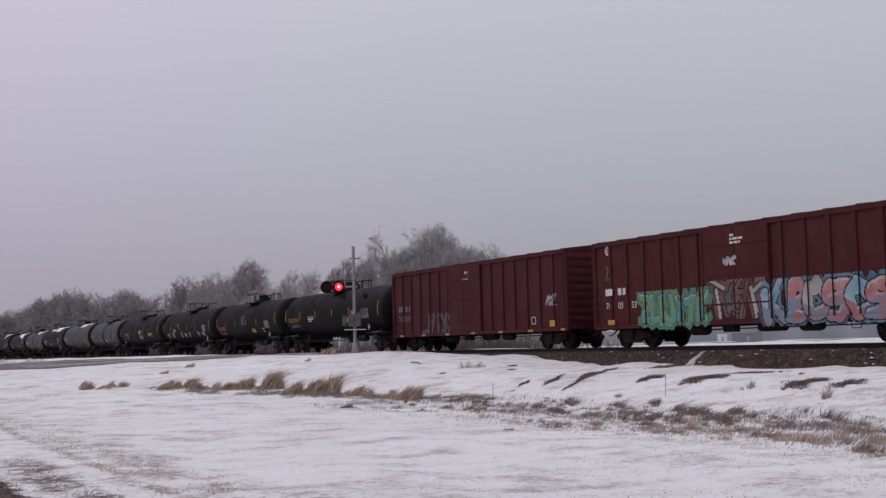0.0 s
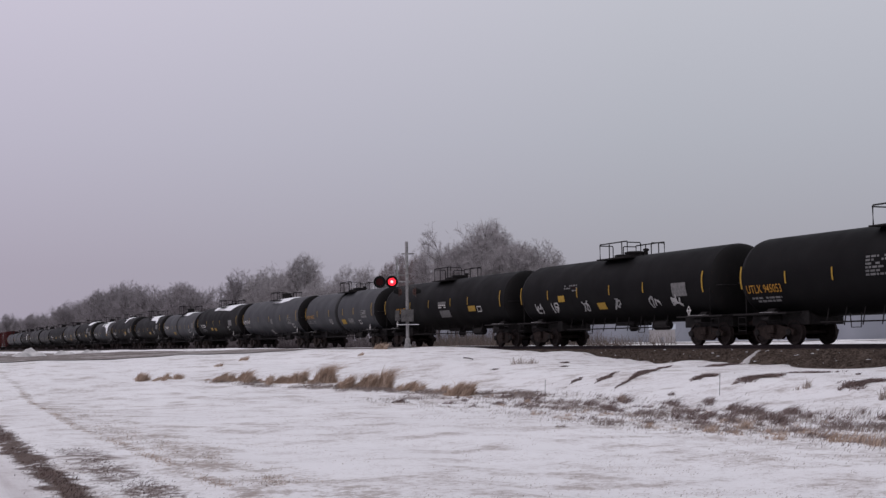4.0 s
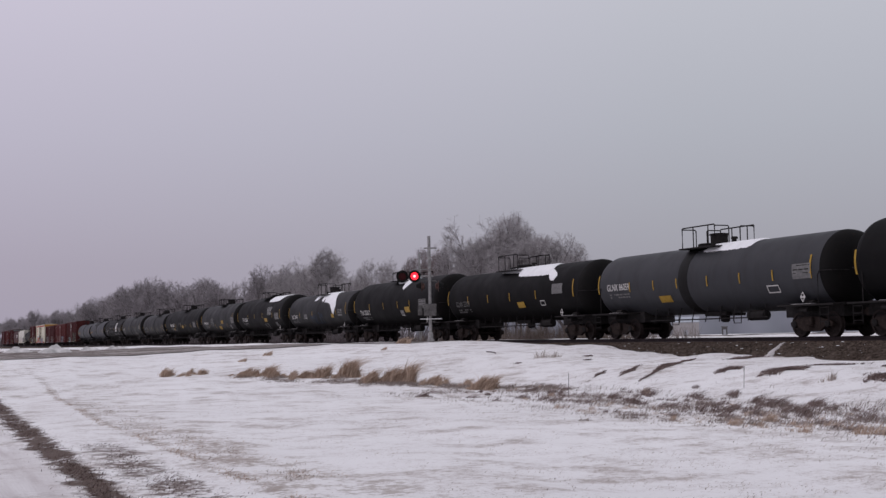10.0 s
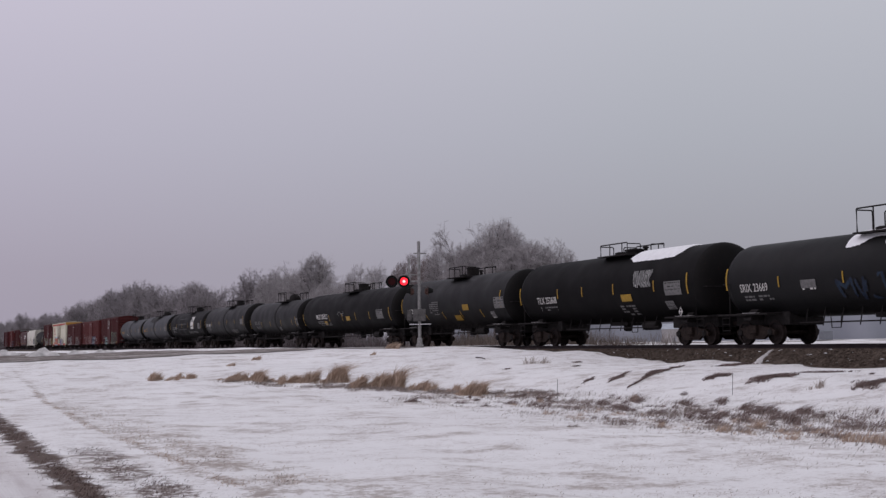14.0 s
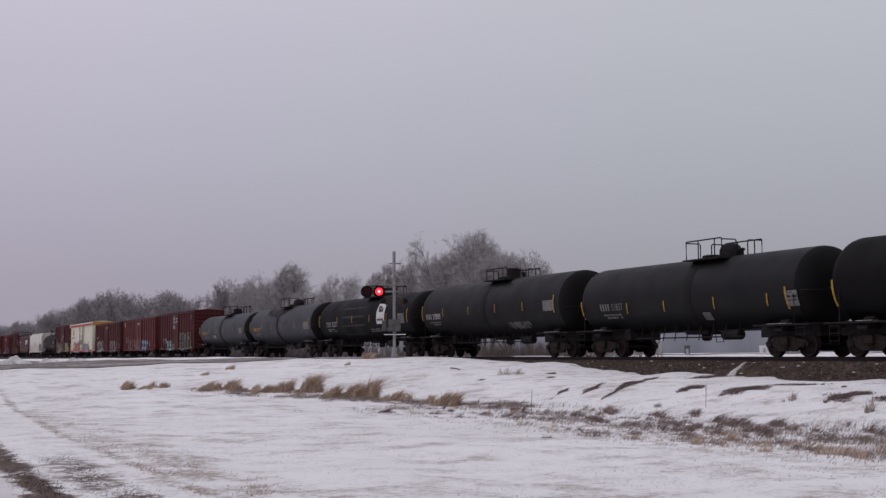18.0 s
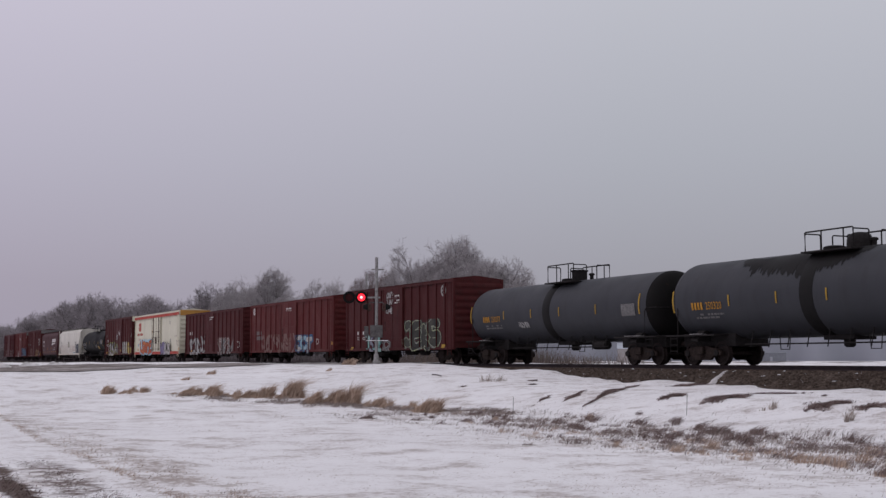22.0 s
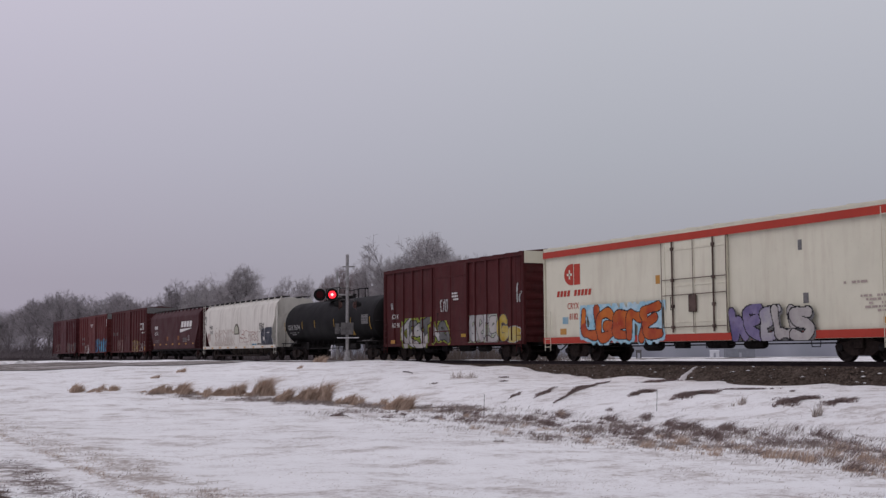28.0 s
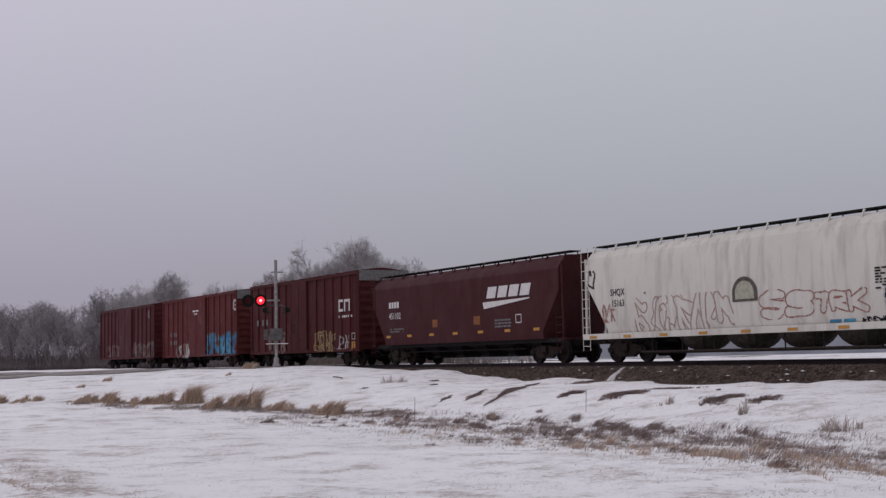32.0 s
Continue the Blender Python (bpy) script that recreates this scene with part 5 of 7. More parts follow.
    for y in (-h + 3.6, -1.2, 1.9, h - 3.8):
        bm = bmesh.new()
        sweep(bm, [(-1.3, y, 0.86), (-1.3, y + 0.04, 0.5), (-1.3, y + 0.42, 0.5), (-1.3, y + 0.46, 0.86)], 0.018, 5)
        part("step_stirrup", bm, M_STEEL, car)
    for s in (-1, 1):
        bm = bmesh.new()
        sweep(bm, [(-0.35, s * (h - 0.1), 0.78), (-0.38, s * (h + 0.2), 0.6), (-0.36, s * (h + 0.45), 0.5), (-0.3, s * (h + 0.7), 0.52)], 0.03, 6)
        part("air_hose", bm, M_STEEL, car, "black rubber air hose", 40)
    posts_y = [h - 0.1 - k * (length - 0.2) / posts for k in range(posts + 1)] if ribs else []
    skin = w - 0.06

    def face(y, z):
        if z < sill + 0.16:
            return -w - 0.056
        if abs(y - door[0]) < door[1] / 2:
            return -w - 0.056
        if any(abs(y - p) < 0.095 for p in posts_y):
            return -w - 0.016
        return -skin - 0.006

    edges = sorted([p + d for p in posts_y for d in (-0.095, 0.095)] + [door[0] - door[1] / 2, door[0] + door[1] / 2])
    return car, h, face, edges


def hopper_car(left, right, paint, label, eave=4.45, curved=True):
    car, length = new_car("hopper_car", label, "hopper car", left, right)
    h, w, sill = length / 2, 1.55, 1.0
    bm = bmesh.new()
    side = [(-w + 0.12, sill), (-w, 1.35), (-w - 0.02, 2.6), (-w - 0.015, 3.1), (-w - 0.01, 3.15), (-w + 0.02, 3.7), (-w + 0.12, 4.05), (-w + 0.3, 4.25), (-w + 0.55, eave)] if curved else [(-w + 0.05, sill), (-w, 1.3), (-w, 2.6), (-w, 2.95), (-w, 3.0), (-w, 3.85), (-w + 0.12, 4.1), (-w + 0.5, eave)]
    loop = side + [(-x, z) for x, z in side[::-1]]
    # ends slope inwards towards the bottom
    rings = []
    for s in (-1, 1):
        for inset in (True,):
            rings.append([bm.verts.new((x, s * (h - 0.35 - (1.25 * min(1, max(0, (3.12 - z) / 1.8)) if curved else 1.2 * min(1, max(0, (2.97 - z) / 1.65)))), z)) for x, z in loop])
    n = len(loop)
    for k in range(n):
        bm.faces.new((rings[0][k], rings[0][(k + 1) % n], rings[1][(k + 1) % n], rings[1][k]))
    bm.faces.new(rings[0]), bm.faces.new(rings[1])
    part("body", bm, paint, car, "", 25)
    bm = bmesh.new()
    for s in (-1, 1):
        if curved:
            bx(bm, s * w - 0.05, s * w + 0.05, -h + 0.1, h - 0.1, sill - 0.12, sill + 0.1)
        else:
            bx(bm, s * (w - 0.3) - 0.05, s * (w - 0.3) + 0.05, -h + 0.1, h - 0.1, sill - 0.16, sill + 0.02)
    part("side_sill", bm, paint if curved else M_STEEL, car, "", 0, 0.01)
    bm = bmesh.new()
    for x in (-0.75, 0.75):
        bx(bm, x - 0.28, x + 0.28, -h + 0.2, h - 0.2, eave + 0.12, eave + 0.16)
    part("roof_walk", bm, M_STEEL, car, "grated roof walkway")
    bm = bmesh.new()
    for k in range(14):
        y = -h + 0.4 + k * (length - 0.8) / 13
        for s in (-1, 1):
            rod(bm, (s * 1.22, y, eave - 0.16), (s * 1.06, y, eave + 0.13), 0.04, 5)
            rod(bm, (s * 0.5, y, eave - 0.02), (s * 0.5, y, eave + 0.14), 0.03, 5)
    part("walk_bracket", bm, paint, car)
    bm = bmesh.new()
    bx(bm, -0.3, 0.3, -h + 1.2, h - 1.2, eave - 0.04, eave + 0.1)
    part("hatch_trough", bm, paint, car, "", 0, 0.03)
    for s in (-1, 1):
        bm = bmesh.new()
        for x in (-1.45, -0.5, 0.5, 1.45):
            rod(bm, (x, s * (h - 0.2), sill), (x, s * (h - 0.25), 4.05 if abs(x) > 1 else 3.3), 0.06, 6)
        bx(bm, -1.5, 1.5, min(s * (h - 0.4), s * (h - 0.05)), max(s * (h - 0.4), s * (h - 0.05)), sill - 0.05, sill + 0.02)
        part("end_frame", bm, paint, car)
        bm = bmesh.new()
        ladder(bm, -w - 0.02, s * (h - 0.1), s * (h - 0.55), 0.45, eave + 0.1 if s > 0 else 2.0, 11 if s > 0 else 5)
        part("ladder", bm, paint, car)
        add_truck(car, s * (h - 2.1))
        add_coupler(car, s * (h - 0.1), s)
    bays = 3 if length < 16.6 else 4
    for k in range(bays):
        y = -h + 4.2 + (k + 0.5) * (length - 8.4) / bays
        wd = (length - 8.4) / bays * (0.41 if curved else 0.42)
        bm = bmesh.new()
        if curved:
            lathe(bm, "z", [(0.38, 0.3), (0.4, 0.42), (0.47, wd * 0.6), (0.6, wd * 0.77), (0.75, wd * 0.89), (0.9, wd * 0.98), (sill, wd * 1.02)], (0, y, 0), 24)
            part("discharge_bay", bm, M_BAY, car, "rounded grimy hopper bottom", 50)
            continue
        a = [bm.verts.new((sx * 1.3, y + sy * wd, sill)) for sx, sy in ((-1, -1), (1, -1), (1, 1), (-1, 1))]
        b = [bm.verts.new((sx * 0.55, y + sy * 0.22, 0.42)) for sx, sy in ((-1, -1), (1, -1), (1, 1), (-1, 1))]
        for q in range(4):
            bm.faces.new((a[q], a[(q + 1) % 4], b[(q + 1) % 4], b[q]))
        bm.faces.new(a), bm.faces.new(b)
        bx(bm, -0.65, 0.65, y - 0.32, y + 0.32, 0.3, 0.42)
        part("discharge_bay", bm, M_STEEL, car)
    bm = bmesh.new()
    if curved:
        for s in (-1, 1):
            bx(bm, -0.3, 0.3, min(s * (h - 0.2), s * (h - 4.2)), max(s * (h - 0.2), s * (h - 4.2)), 0.72, 0.98)
        bx(bm, -0.3, 0.3, -h + 4.2, h - 4.2, 0.86, 0.98)
    else:
        bx(bm, -0.3, 0.3, -h + 0.2, h - 0.2, 0.72, 0.98)
    part("centre_sill", bm, M_STEEL, car)
    bm = bmesh.new()
    z = 0.34 if curved else 0.62
    rod(bm, (-1.15, -h + 3.4, z), (-1.15, h - 3.4, z), 0.05 if curved else 0.025, 8)
    for k in range(bays + 1 if curved else 2):
        y = -h + 4.0 + k * (length - 8.0) / (bays if curved else 1)
        rod(bm, (-1.15, y, z), (-1.15, y, sill), 0.025, 6)
    part("air_pipe", bm, M_STEEL, car, "long steel pipe hung under the hopper bottoms")
    def face(y, z):
        return float(np.interp(z, [q[1] for q in side], [q[0] for q in side])) - 0.012

    return car, h, face, []




# ---- paint on the cars: lettering, stencil bars, plates and sprayed pieces ----
FILMS = {}


def on_side(car, name, quads, face, mat, label=""):
    """Thin paint film: quads of (y0, y1, z0, z1) laid on the side, each film over the last."""
    v, f = [], []
    lift = FILMS[car.name] = FILMS.get(car.name, 0.0) + 0.0009
    for y0, y1, z0, z1 in quads:
        o, ym = len(v), (y0 + y1) / 2
        zm = (z0 + z1) / 2
        x0 = face(ym, zm) if face.flat else face(ym, z0)
        x1 = x0 if face.flat else face(ym, z1)
        v += [(x0 - lift, y0, z0), (x0 - lift, y1, z0), (x1 - lift, y1, z1), (x1 - lift, y0, z1)]
        f.append((o, o + 3, o + 2, o + 1))
    return part(name, flat_mesh(name, v, f, mat, False), None, car, label)


class Face:
    """Where the side's surface lies at a place (y, z)."""

    def __init__(self, fn, flat, edges=()):
        self.fn, self.flat, self.edges = fn, flat, list(edges)

    def __call__(self, y, z):
        return self.fn(y, z)


def tank_face(zc, radius, up=0.022):
    return Face(lambda y, z: -math.sqrt(max(0.01, (radius + up) ** 2 - (z - zc) ** 2)), False)


def plate(car, face, y0, y1, z0, z1, mat, name="stencil_plate", label="", lean=0.0):
    n = 5
    zs = np.linspace(z0, z1, n)
    v = []
    for z in zs:
        d = lean * (z - z0)
        v += [(face((y0 + y1) / 2, z) - 0.003, y0 + d, z), (face((y0 + y1) / 2, z) - 0.003, y1 + d, z)]
    f = [(2 * k, 2 * k + 1, 2 * k + 3, 2 * k + 2) for k in range(n - 1)]
    return part(name, flat_mesh(name, v, f, mat, False), None, car, label)


def bars(car, face, y, z, height, count, width, gap, mat, name="stencil_block", label="", lean=0.0, skip=()):
    """Plain blocks in place of letters, from the left (y) to the right."""
    for k in range(count):
        if k in skip:
            continue
        a, v = y - k * (width + gap), []
        for q in range(3):
            zz = z + height * q / 2
            x = face(a - width / 2, zz) - 0.004
            d = -lean * height * q / 2
            v += [(x, a + d, zz), (x, a - width + d, zz)]
        part(name, flat_mesh(name, v, [(0, 1, 3, 2), (2, 3, 5, 4)], mat, False), None, car, label)


def lettering(car, face, text, y, z, height, mat, squeeze=0.8, lean=0.0, label="", name="lettering"):
    """Stencilled words that read towards the car's right end, one part a word."""
    for word in text.split():
        cu = bpy.data.curves.new("text", "FONT")
        cu.body, cu.size, cu.offset, cu.resolution_u = word, height / 0.7, height * 0.01, 2
        tmp = bpy.data.objects.new("text", cu)
        scene.collection.objects.link(tmp)
        me = bpy.data.meshes.new_from_object(tmp.evaluated_get(bpy.context.evaluated_depsgraph_get()))
        bpy.data.objects.remove(tmp)
        bpy.data.curves.remove(cu)
        me.name = name
        end = 0.0
        for p in me.vertices:
            a, b = p.co.x * squeeze + lean * p.co.y, p.co.y
            end = max(end, a)
            p.co = (face(y - a, z + b) - 0.006, y - a, z + b)
        me.materials.clear()
        me.materials.append(mat)
        part(name, me, None, car, label or 'reading "%s"' % word)
        y -= end + height * 0.45 * squeeze


def fine_print(car, face, y, z, width, lines, mat, seed=1, height=0.07):
    rng = random.Random(seed)
    quads = []
    for k in range(lines):
        a, zz = y, z - k * height * 1.7
        while a > y - width:
            w = rng.uniform(0.08, 0.3)
            if rng.random() < 0.75:
                quads.append((max(a - w, y - width), a, zz, zz + height))
            a -= w + 0.05
    return on_side(car, "fine_print", quads, face, mat)


# stroke skeletons of the sprayed shapes, in a unit box
SHAPES = {"U": "0,1 0,.25 .2,0 .75,0 .95,.25 .95,1", "G": ".95,.85 .6,1 .15,.85 0,.45 .2,.05 .7,0 .95,.2 .95,.48 .55,.5", "E": ".95,1 .1,.95 .03,.5 .1,.05 .95,0/.05,.5 .75,.55",
          "n": "0,0 0,1 .6,1 .95,.75 .95,0", "W": "0,1 .2,0 .5,.7 .8,0 1,1", "S": ".95,.9 .5,1 .1,.85 .1,.6 .85,.45 .95,.2 .6,0 .05,.08", "K": ".05,0 .05,1/.95,1 .1,.5 .95,0",
          "J": ".3,1 .9,1 .85,.2 .5,0 .05,.15", "O": ".5,1 .1,.8 .03,.4 .3,0 .75,.03 .97,.45 .85,.85 .5,1", "B": ".05,0 .05,1 .7,.95 .75,.6 .1,.5 .9,.4 .9,.05 .05,0", "Z": "0,1 .95,1 .05,0 .95,0",
          "Y": "0,1 .45,.5 .95,1/.45,.5 .45,0", "T": "0,1 1,1/.5,1 .5,0", "C": ".95,.85 .6,1 .15,.85 0,.45 .2,.05 .7,0 .95,.2", "R": ".05,0 .05,1 .8,.95 .85,.6 .1,.5 .95,0", "I": ".5,0 .5,1", "M": "0,0 .1,1 .5,.35 .9,1 1,0"}


def curve_of(pts, per=5):
    """A rounded line through the points."""
    p = [pts[0]] + list(pts) + [pts[-1]]
    out = []
    for k in range(1, len(p) - 2):
        for q in np.linspace(0, 1, per, endpoint=False):
            out.append(0.5 * (2 * p[k] + (p[k + 1] - p[k - 1]) * q + (2 * p[k - 1] - 5 * p[k] + 4 * p[k + 1] - p[k + 2]) * q ** 2 + (3 * p[k] - p[k - 1] - 3 * p[k + 1] + p[k + 2]) * q ** 3))
    return out + [p[-2]]


def sprayed_piece(car, face, y0, y1, z0, z1, letters, fills, edge, seed, thick=0.17, rim=0.07, halo=None, label="sprayed graffiti letters", step=0.035, hollow=False, cloud=0.1, wild=0.0, low=None, shine=None, shade=None):
    """Bulging, overlapping letter strokes on a fine raster, as paint films that follow the ribs."""
    rng = np.random.default_rng(seed)
    W, Hh = y0 - y1, z1 - z0
    nx, nz = int(W / step), int(Hh / step)
    gx, gz = np.meshgrid((np.arange(nx) + 0.5) * step, (np.arange(nz) + 0.5) * step, indexing="ij")
    best = np.full(gx.shape, 9.0)
    owner = np.zeros(gx.shape, int)
    if isinstance(letters, int):
        wild = 0.2
        letters = "".join(rng.choice(list("UGEnWSKJOBZYTCRM"), letters))
    pad = thick * 0.62 + rim + (cloud if halo else 0) * 0.6
    cw = (W - 2 * pad) / len(letters)
    crowd = 0.06 if thick > 0.15 else 0.0
    for k, ch in enumerate(letters):
        tilt, drop, size = rng.uniform(-0.12, 0.12), rng.uniform(-0.06, 0.06) * Hh, rng.uniform(0.88, 1.06)
        own = np.full(gx.shape, 9.0)
        for chain in SHAPES[ch].split("/"):
            pts = [np.array([float(q) for q in p.split(",")]) + rng.normal(0, 0.03 + wild, 2) for p in chain.split()]
            pts = [np.array((pad + cw * (k + 0.08 - crowd + (0.84 + 2 * crowd) * p[0]) + tilt * p[1] * Hh, pad + (Hh - 2 * pad) * p[1] * size + drop)) for p in pts]
            if len(pts) > 2 and ch not in "WKZYTM":
                pts = curve_of(pts)
            grow_at = rng.uniform(0, math.tau)
            for m, (p0, p1) in enumerate(zip(pts, pts[1:])):
                d = p1 - p0
                t = np.clip(((gx - p0[0]) * d[0] + (gz - p0[1]) * d[1]) / max(1e-6, d @ d), 0, 1)
                fat = thick * 0.62 * (1 + 0.18 * math.sin(grow_at + m * 0.7))
                own = np.minimum(own, np.hypot(gx - p0[0] - t * d[0], gz - p0[1] - t * d[1]) - fat)
        over = own < (rim if best.min() < 9 else 9.0)
        owner[over] = k
        best = np.where(over, own, np.minimum(best, np.maximum(own, rim)))
    union = best < rim
    layers = [("graffiti_edge", union & (best >= 0) if not hollow else (np.abs(best) < rim * 0.5), edge)]
    if not hollow:
        split = Hh * (0.45 + 0.1 * np.sin(gx * 3.1 + seed))
        for q, m in enumerate(fills):
            mine = (best < 0) & (owner % len(fills) == q)
            layers.append(("graffiti_fill", mine & (gz > split) if low else mine, m))
        if low:
            layers.append(("graffiti_fill", (best < 0) & (gz <= split), low))
        if shine:
            dx, dz = np.gradient(best, step)
            layers.append(("graffiti_shine", (best < -thick * 0.1) & (best > -thick * 0.3) & (dz > 0.35) & (dx < 0.35), shine))
        if shade:
            cast = np.zeros_like(union)
            k = max(1, int(0.09 / step))
            for q in range(1, k + 1):
                cast[q:, :-q] |= union[:-q, q:]
            layers.append(("graffiti_shadow", cast & ~union, shade))
    if halo:
        spike = 0.5 + 0.5 * np.abs(np.sin(gx * 5.3 + seed)) + 0.4 * np.sin(gx * 13 + gz * 3)
        reach = rim + cloud * spike * (0.5 + 0.8 * gz / Hh)
        layers.append(("graffiti_halo", ~union & (best < reach), halo))
    cuts = set(face.edges)
    for name, mask, mat in layers:
        quads = []
        for j in range(nz):
            z = z0 + j * step
            row, i = mask[:, j], 0
            while i < nx:
                if row[i]:
                    s = i
                    while i < nx and row[i] and i - s < 40:
                        i += 1
                    a, b = y0 - s * step, y0 - i * step
                    inner = sorted([c for c in cuts if b < c < a], reverse=True)
                    for p, q in zip([a] + inner, inner + [b]):
                        quads.append((q, p, z, z + step))
                else:
                    i += 1
        if quads:
            film = on_side(car, name, quads, face, mat, label if name == "graffiti_fill" or hollow else "")
            tagged(film, kind="stuff")


def snow_cap(car, zc, radius, edge, back=35.0, seed=0, label="patch of lying snow on the tank top", mat=None, depth=0.055, name="snow_patch", fray=0.8):
    """Snow from (y, degrees down the near side) points."""
    rng = np.random.default_rng(seed)
    ys = np.arange(edge[-1][0], edge[0][0], 0.06)
    pts = edge[::-1]
    low = np.interp(ys, [p[0] for p in pts], [p[1] for p in pts]) + rng.normal(0, fray, len(ys))
    high = np.interp(ys, [p[0] for p in pts], [p[2] if len(p) > 2 else -back for p in pts])
    n = 12
    v, f = [], []
    for j, (y, a) in enumerate(zip(ys, low)):
        b = min(high[j], a - 2)
        for k in range(n):
            s = k / (n - 1)
            ang = radians(b + (a - b) * s)
            rim = min(1.0, 5 * min(s, 1 - s)) * min(1.0, min(j, len(ys) - 1 - j) / 4)
            r = radius + 0.012 + depth * rim
            v.append((-r * math.sin(ang), y, zc + r * math.cos(ang)))
    for j in range(len(ys) - 1):
        for k in range(n - 1):
            f.append((j * n + k, j * n + k + 1, (j + 1) * n + k + 1, (j + 1) * n + k))
    part(name, flat_mesh(name, v, f, mat or M_FRESH), None, car, label)


def ring_logo(car, face, y, z, r, mat, oval=1.0):
    """A round emblem, drawn as a plain ring and bar."""
    v, f = [], []
    n = 24
    for k in range(n):
        a = k * math.tau / n
        for q in (r, r * 0.62):
            v.append((face(y, z) - 0.006, y + q * oval * math.cos(a), z + q * math.sin(a)))
    f = [(2 * k, 2 * k + 1, (2 * k + 3) % (2 * n), (2 * k + 2) % (2 * n)) for k in range(n)]
    o = len(v)
    for a, b in ((r * 0.5, r * 0.14), (r * 0.14, r * 0.5)):
        o = len(v)
        v += [(face(y, z) - 0.006, y + s * a * oval, z + t * b) for s, t in ((-1, -1), (1, -1), (1, 1), (-1, 1))]
        f.append((o, o + 1, o + 2, o + 3))
    part("emblem", flat_mesh("emblem", v, f, mat, False), None, car, "round white emblem")


def diamond(car, face, y, z, r=0.2, mat=None):
    x = face(y, z + r) - 0.02
    bm = bmesh.new()
    a = [bm.verts.new((x, y + dy, z + dz)) for dy, dz in ((0, -r), (-r * 0.72, 0), (0, r), (r * 0.72, 0))]
    b = [bm.verts.new((x + 0.015, q.co.y, q.co.z)) for q in a]
    bm.faces.new(a), bm.faces.new(b)
    for k in range(4):
        bm.faces.new((a[k], a[(k + 1) % 4], b[(k + 1) % 4], b[k]))
    sign = part("placard", bm, mat or M_MARK, car, "white diamond hazard placard")
    for dy, dz, w, hh in ((0, 0.07, 0.05, 0.045), (0, -0.05, 0.065, 0.022), (0, -0.1, 0.03, 0.016)):
        v = [(x - 0.004, y + dy + a * w, z + dz + b * hh) for a, b in ((-1, -1), (1, -1), (1, 1), (-1, 1))]
        part("placard_mark", flat_mesh("placard_mark", v, [(0, 1, 2, 3)], M_STEEL, False), None, sign, "dark printed symbol")


# ---- the train: places of the far ends of the cars, front car first ----
K = 1.03
ENDS = [23.5, 43.1, 63.2, 81.2, 97.6, 114.8, 133.0, 148.9, 166.3, 183.3, 200.1, 217.2, 233.4, 250.1, 266.8, 282.8, 303.2, 319.0, 336.2, 354.0, 371.2, 388.4,
        405.9, 426.6, 446.4, 468.6, 485.6, 502.2, 521.0, 538.8, 555.3, 572.9, 590.3]
SPANS = [(b * K, a * K + 1.15) for a, b in zip(ENDS, ENDS[1:])]
SPANS[25] = (SPANS[25][0], SPANS[25][1] + 0.65)
SPANS[24] = (SPANS[24][0], SPANS[24][1] + 1.2)  # long draft gear ahead of these two


def stencil_tank(k, paint, label, marks, strips, ends=(2.1, 2.95), mid=(2.25, 2.7), dome="drum", band=False, shift=0.0, yellow=(), grey=(), squares=(), place=None, print_at=None, snow=None, tone=None, lean=0.0, dome_r=1.46):
    """A tank car and its markings. marks: blocks, number, y, z, height, paint."""
    belly = 1.0
    dome_r += (1.15 - belly) / 2
    car, h, zc, r = tank_car(*SPANS[k], paint, label, dome_r, belly + dome_r, dome=dome, band=band, shift=shift)
    face = tank_face(zc, r)
    for y in (h - 0.32, -h + 0.98):
        plate(car, face, y - 0.045, y + 0.045, ends[0], ends[1], M_YELLOW, "reflector", "yellow reflective strip")
    for y in strips:
        plate(car, face, y - 0.036, y + 0.036, mid[0], mid[1], M_YELLOW, "reflector", "", lean)
    if marks:
        code, number, y, z, hh, mat = marks
        if code.isdigit():
            bars(car, face, y, z, hh, int(code), hh * 0.42, hh * 0.24, M_STENCIL if mat is M_MARK else mat)
            lettering(car, face, number, y - int(code) * hh * 0.66 - 0.12, z, hh, mat)
        else:
            lettering(car, face, code + " " + number, y, z, hh, mat)
        fine_print(car, face, y - 0.15, z - 0.22, 1.7, 2, M_MARKDIM, k)
    for y0, y1, z0, z1 in yellow:
        plate(car, face, y1, y0, z0, z1, M_YELLOW, "warning_plate", "yellow warning panel")
    for y0, y1, z0, z1 in grey:
        plate(car, face, y1, y0, z0, z1, M_MARKDIM, "data_plate", "grey test data panel")
        fine_print(car, face, y0 - 0.05, z1 - 0.12, y0 - y1 - 0.1, 3, M_STEEL if z1 - z0 > 0.3 else M_MARK, k + 50)
    for y0, y1, z0, z1 in squares:
        quads = [(y1, y0, z0, z0 + 0.04), (y1, y0, z1 - 0.04, z1), (y1, y1 + 0.04, z0, z1), (y0 - 0.04, y0, z0, z1)]
        on_side(car, "square_frame", quads, face, M_MARK)
    if print_at:
        fine_print(car, face, *print_at, M_MARKDIM, k + 9)
    if place:
        diamond(car, face, *place)
    if snow:
        snow_cap(car, zc, r, snow, seed=k)
    return car, face, zc, r, h


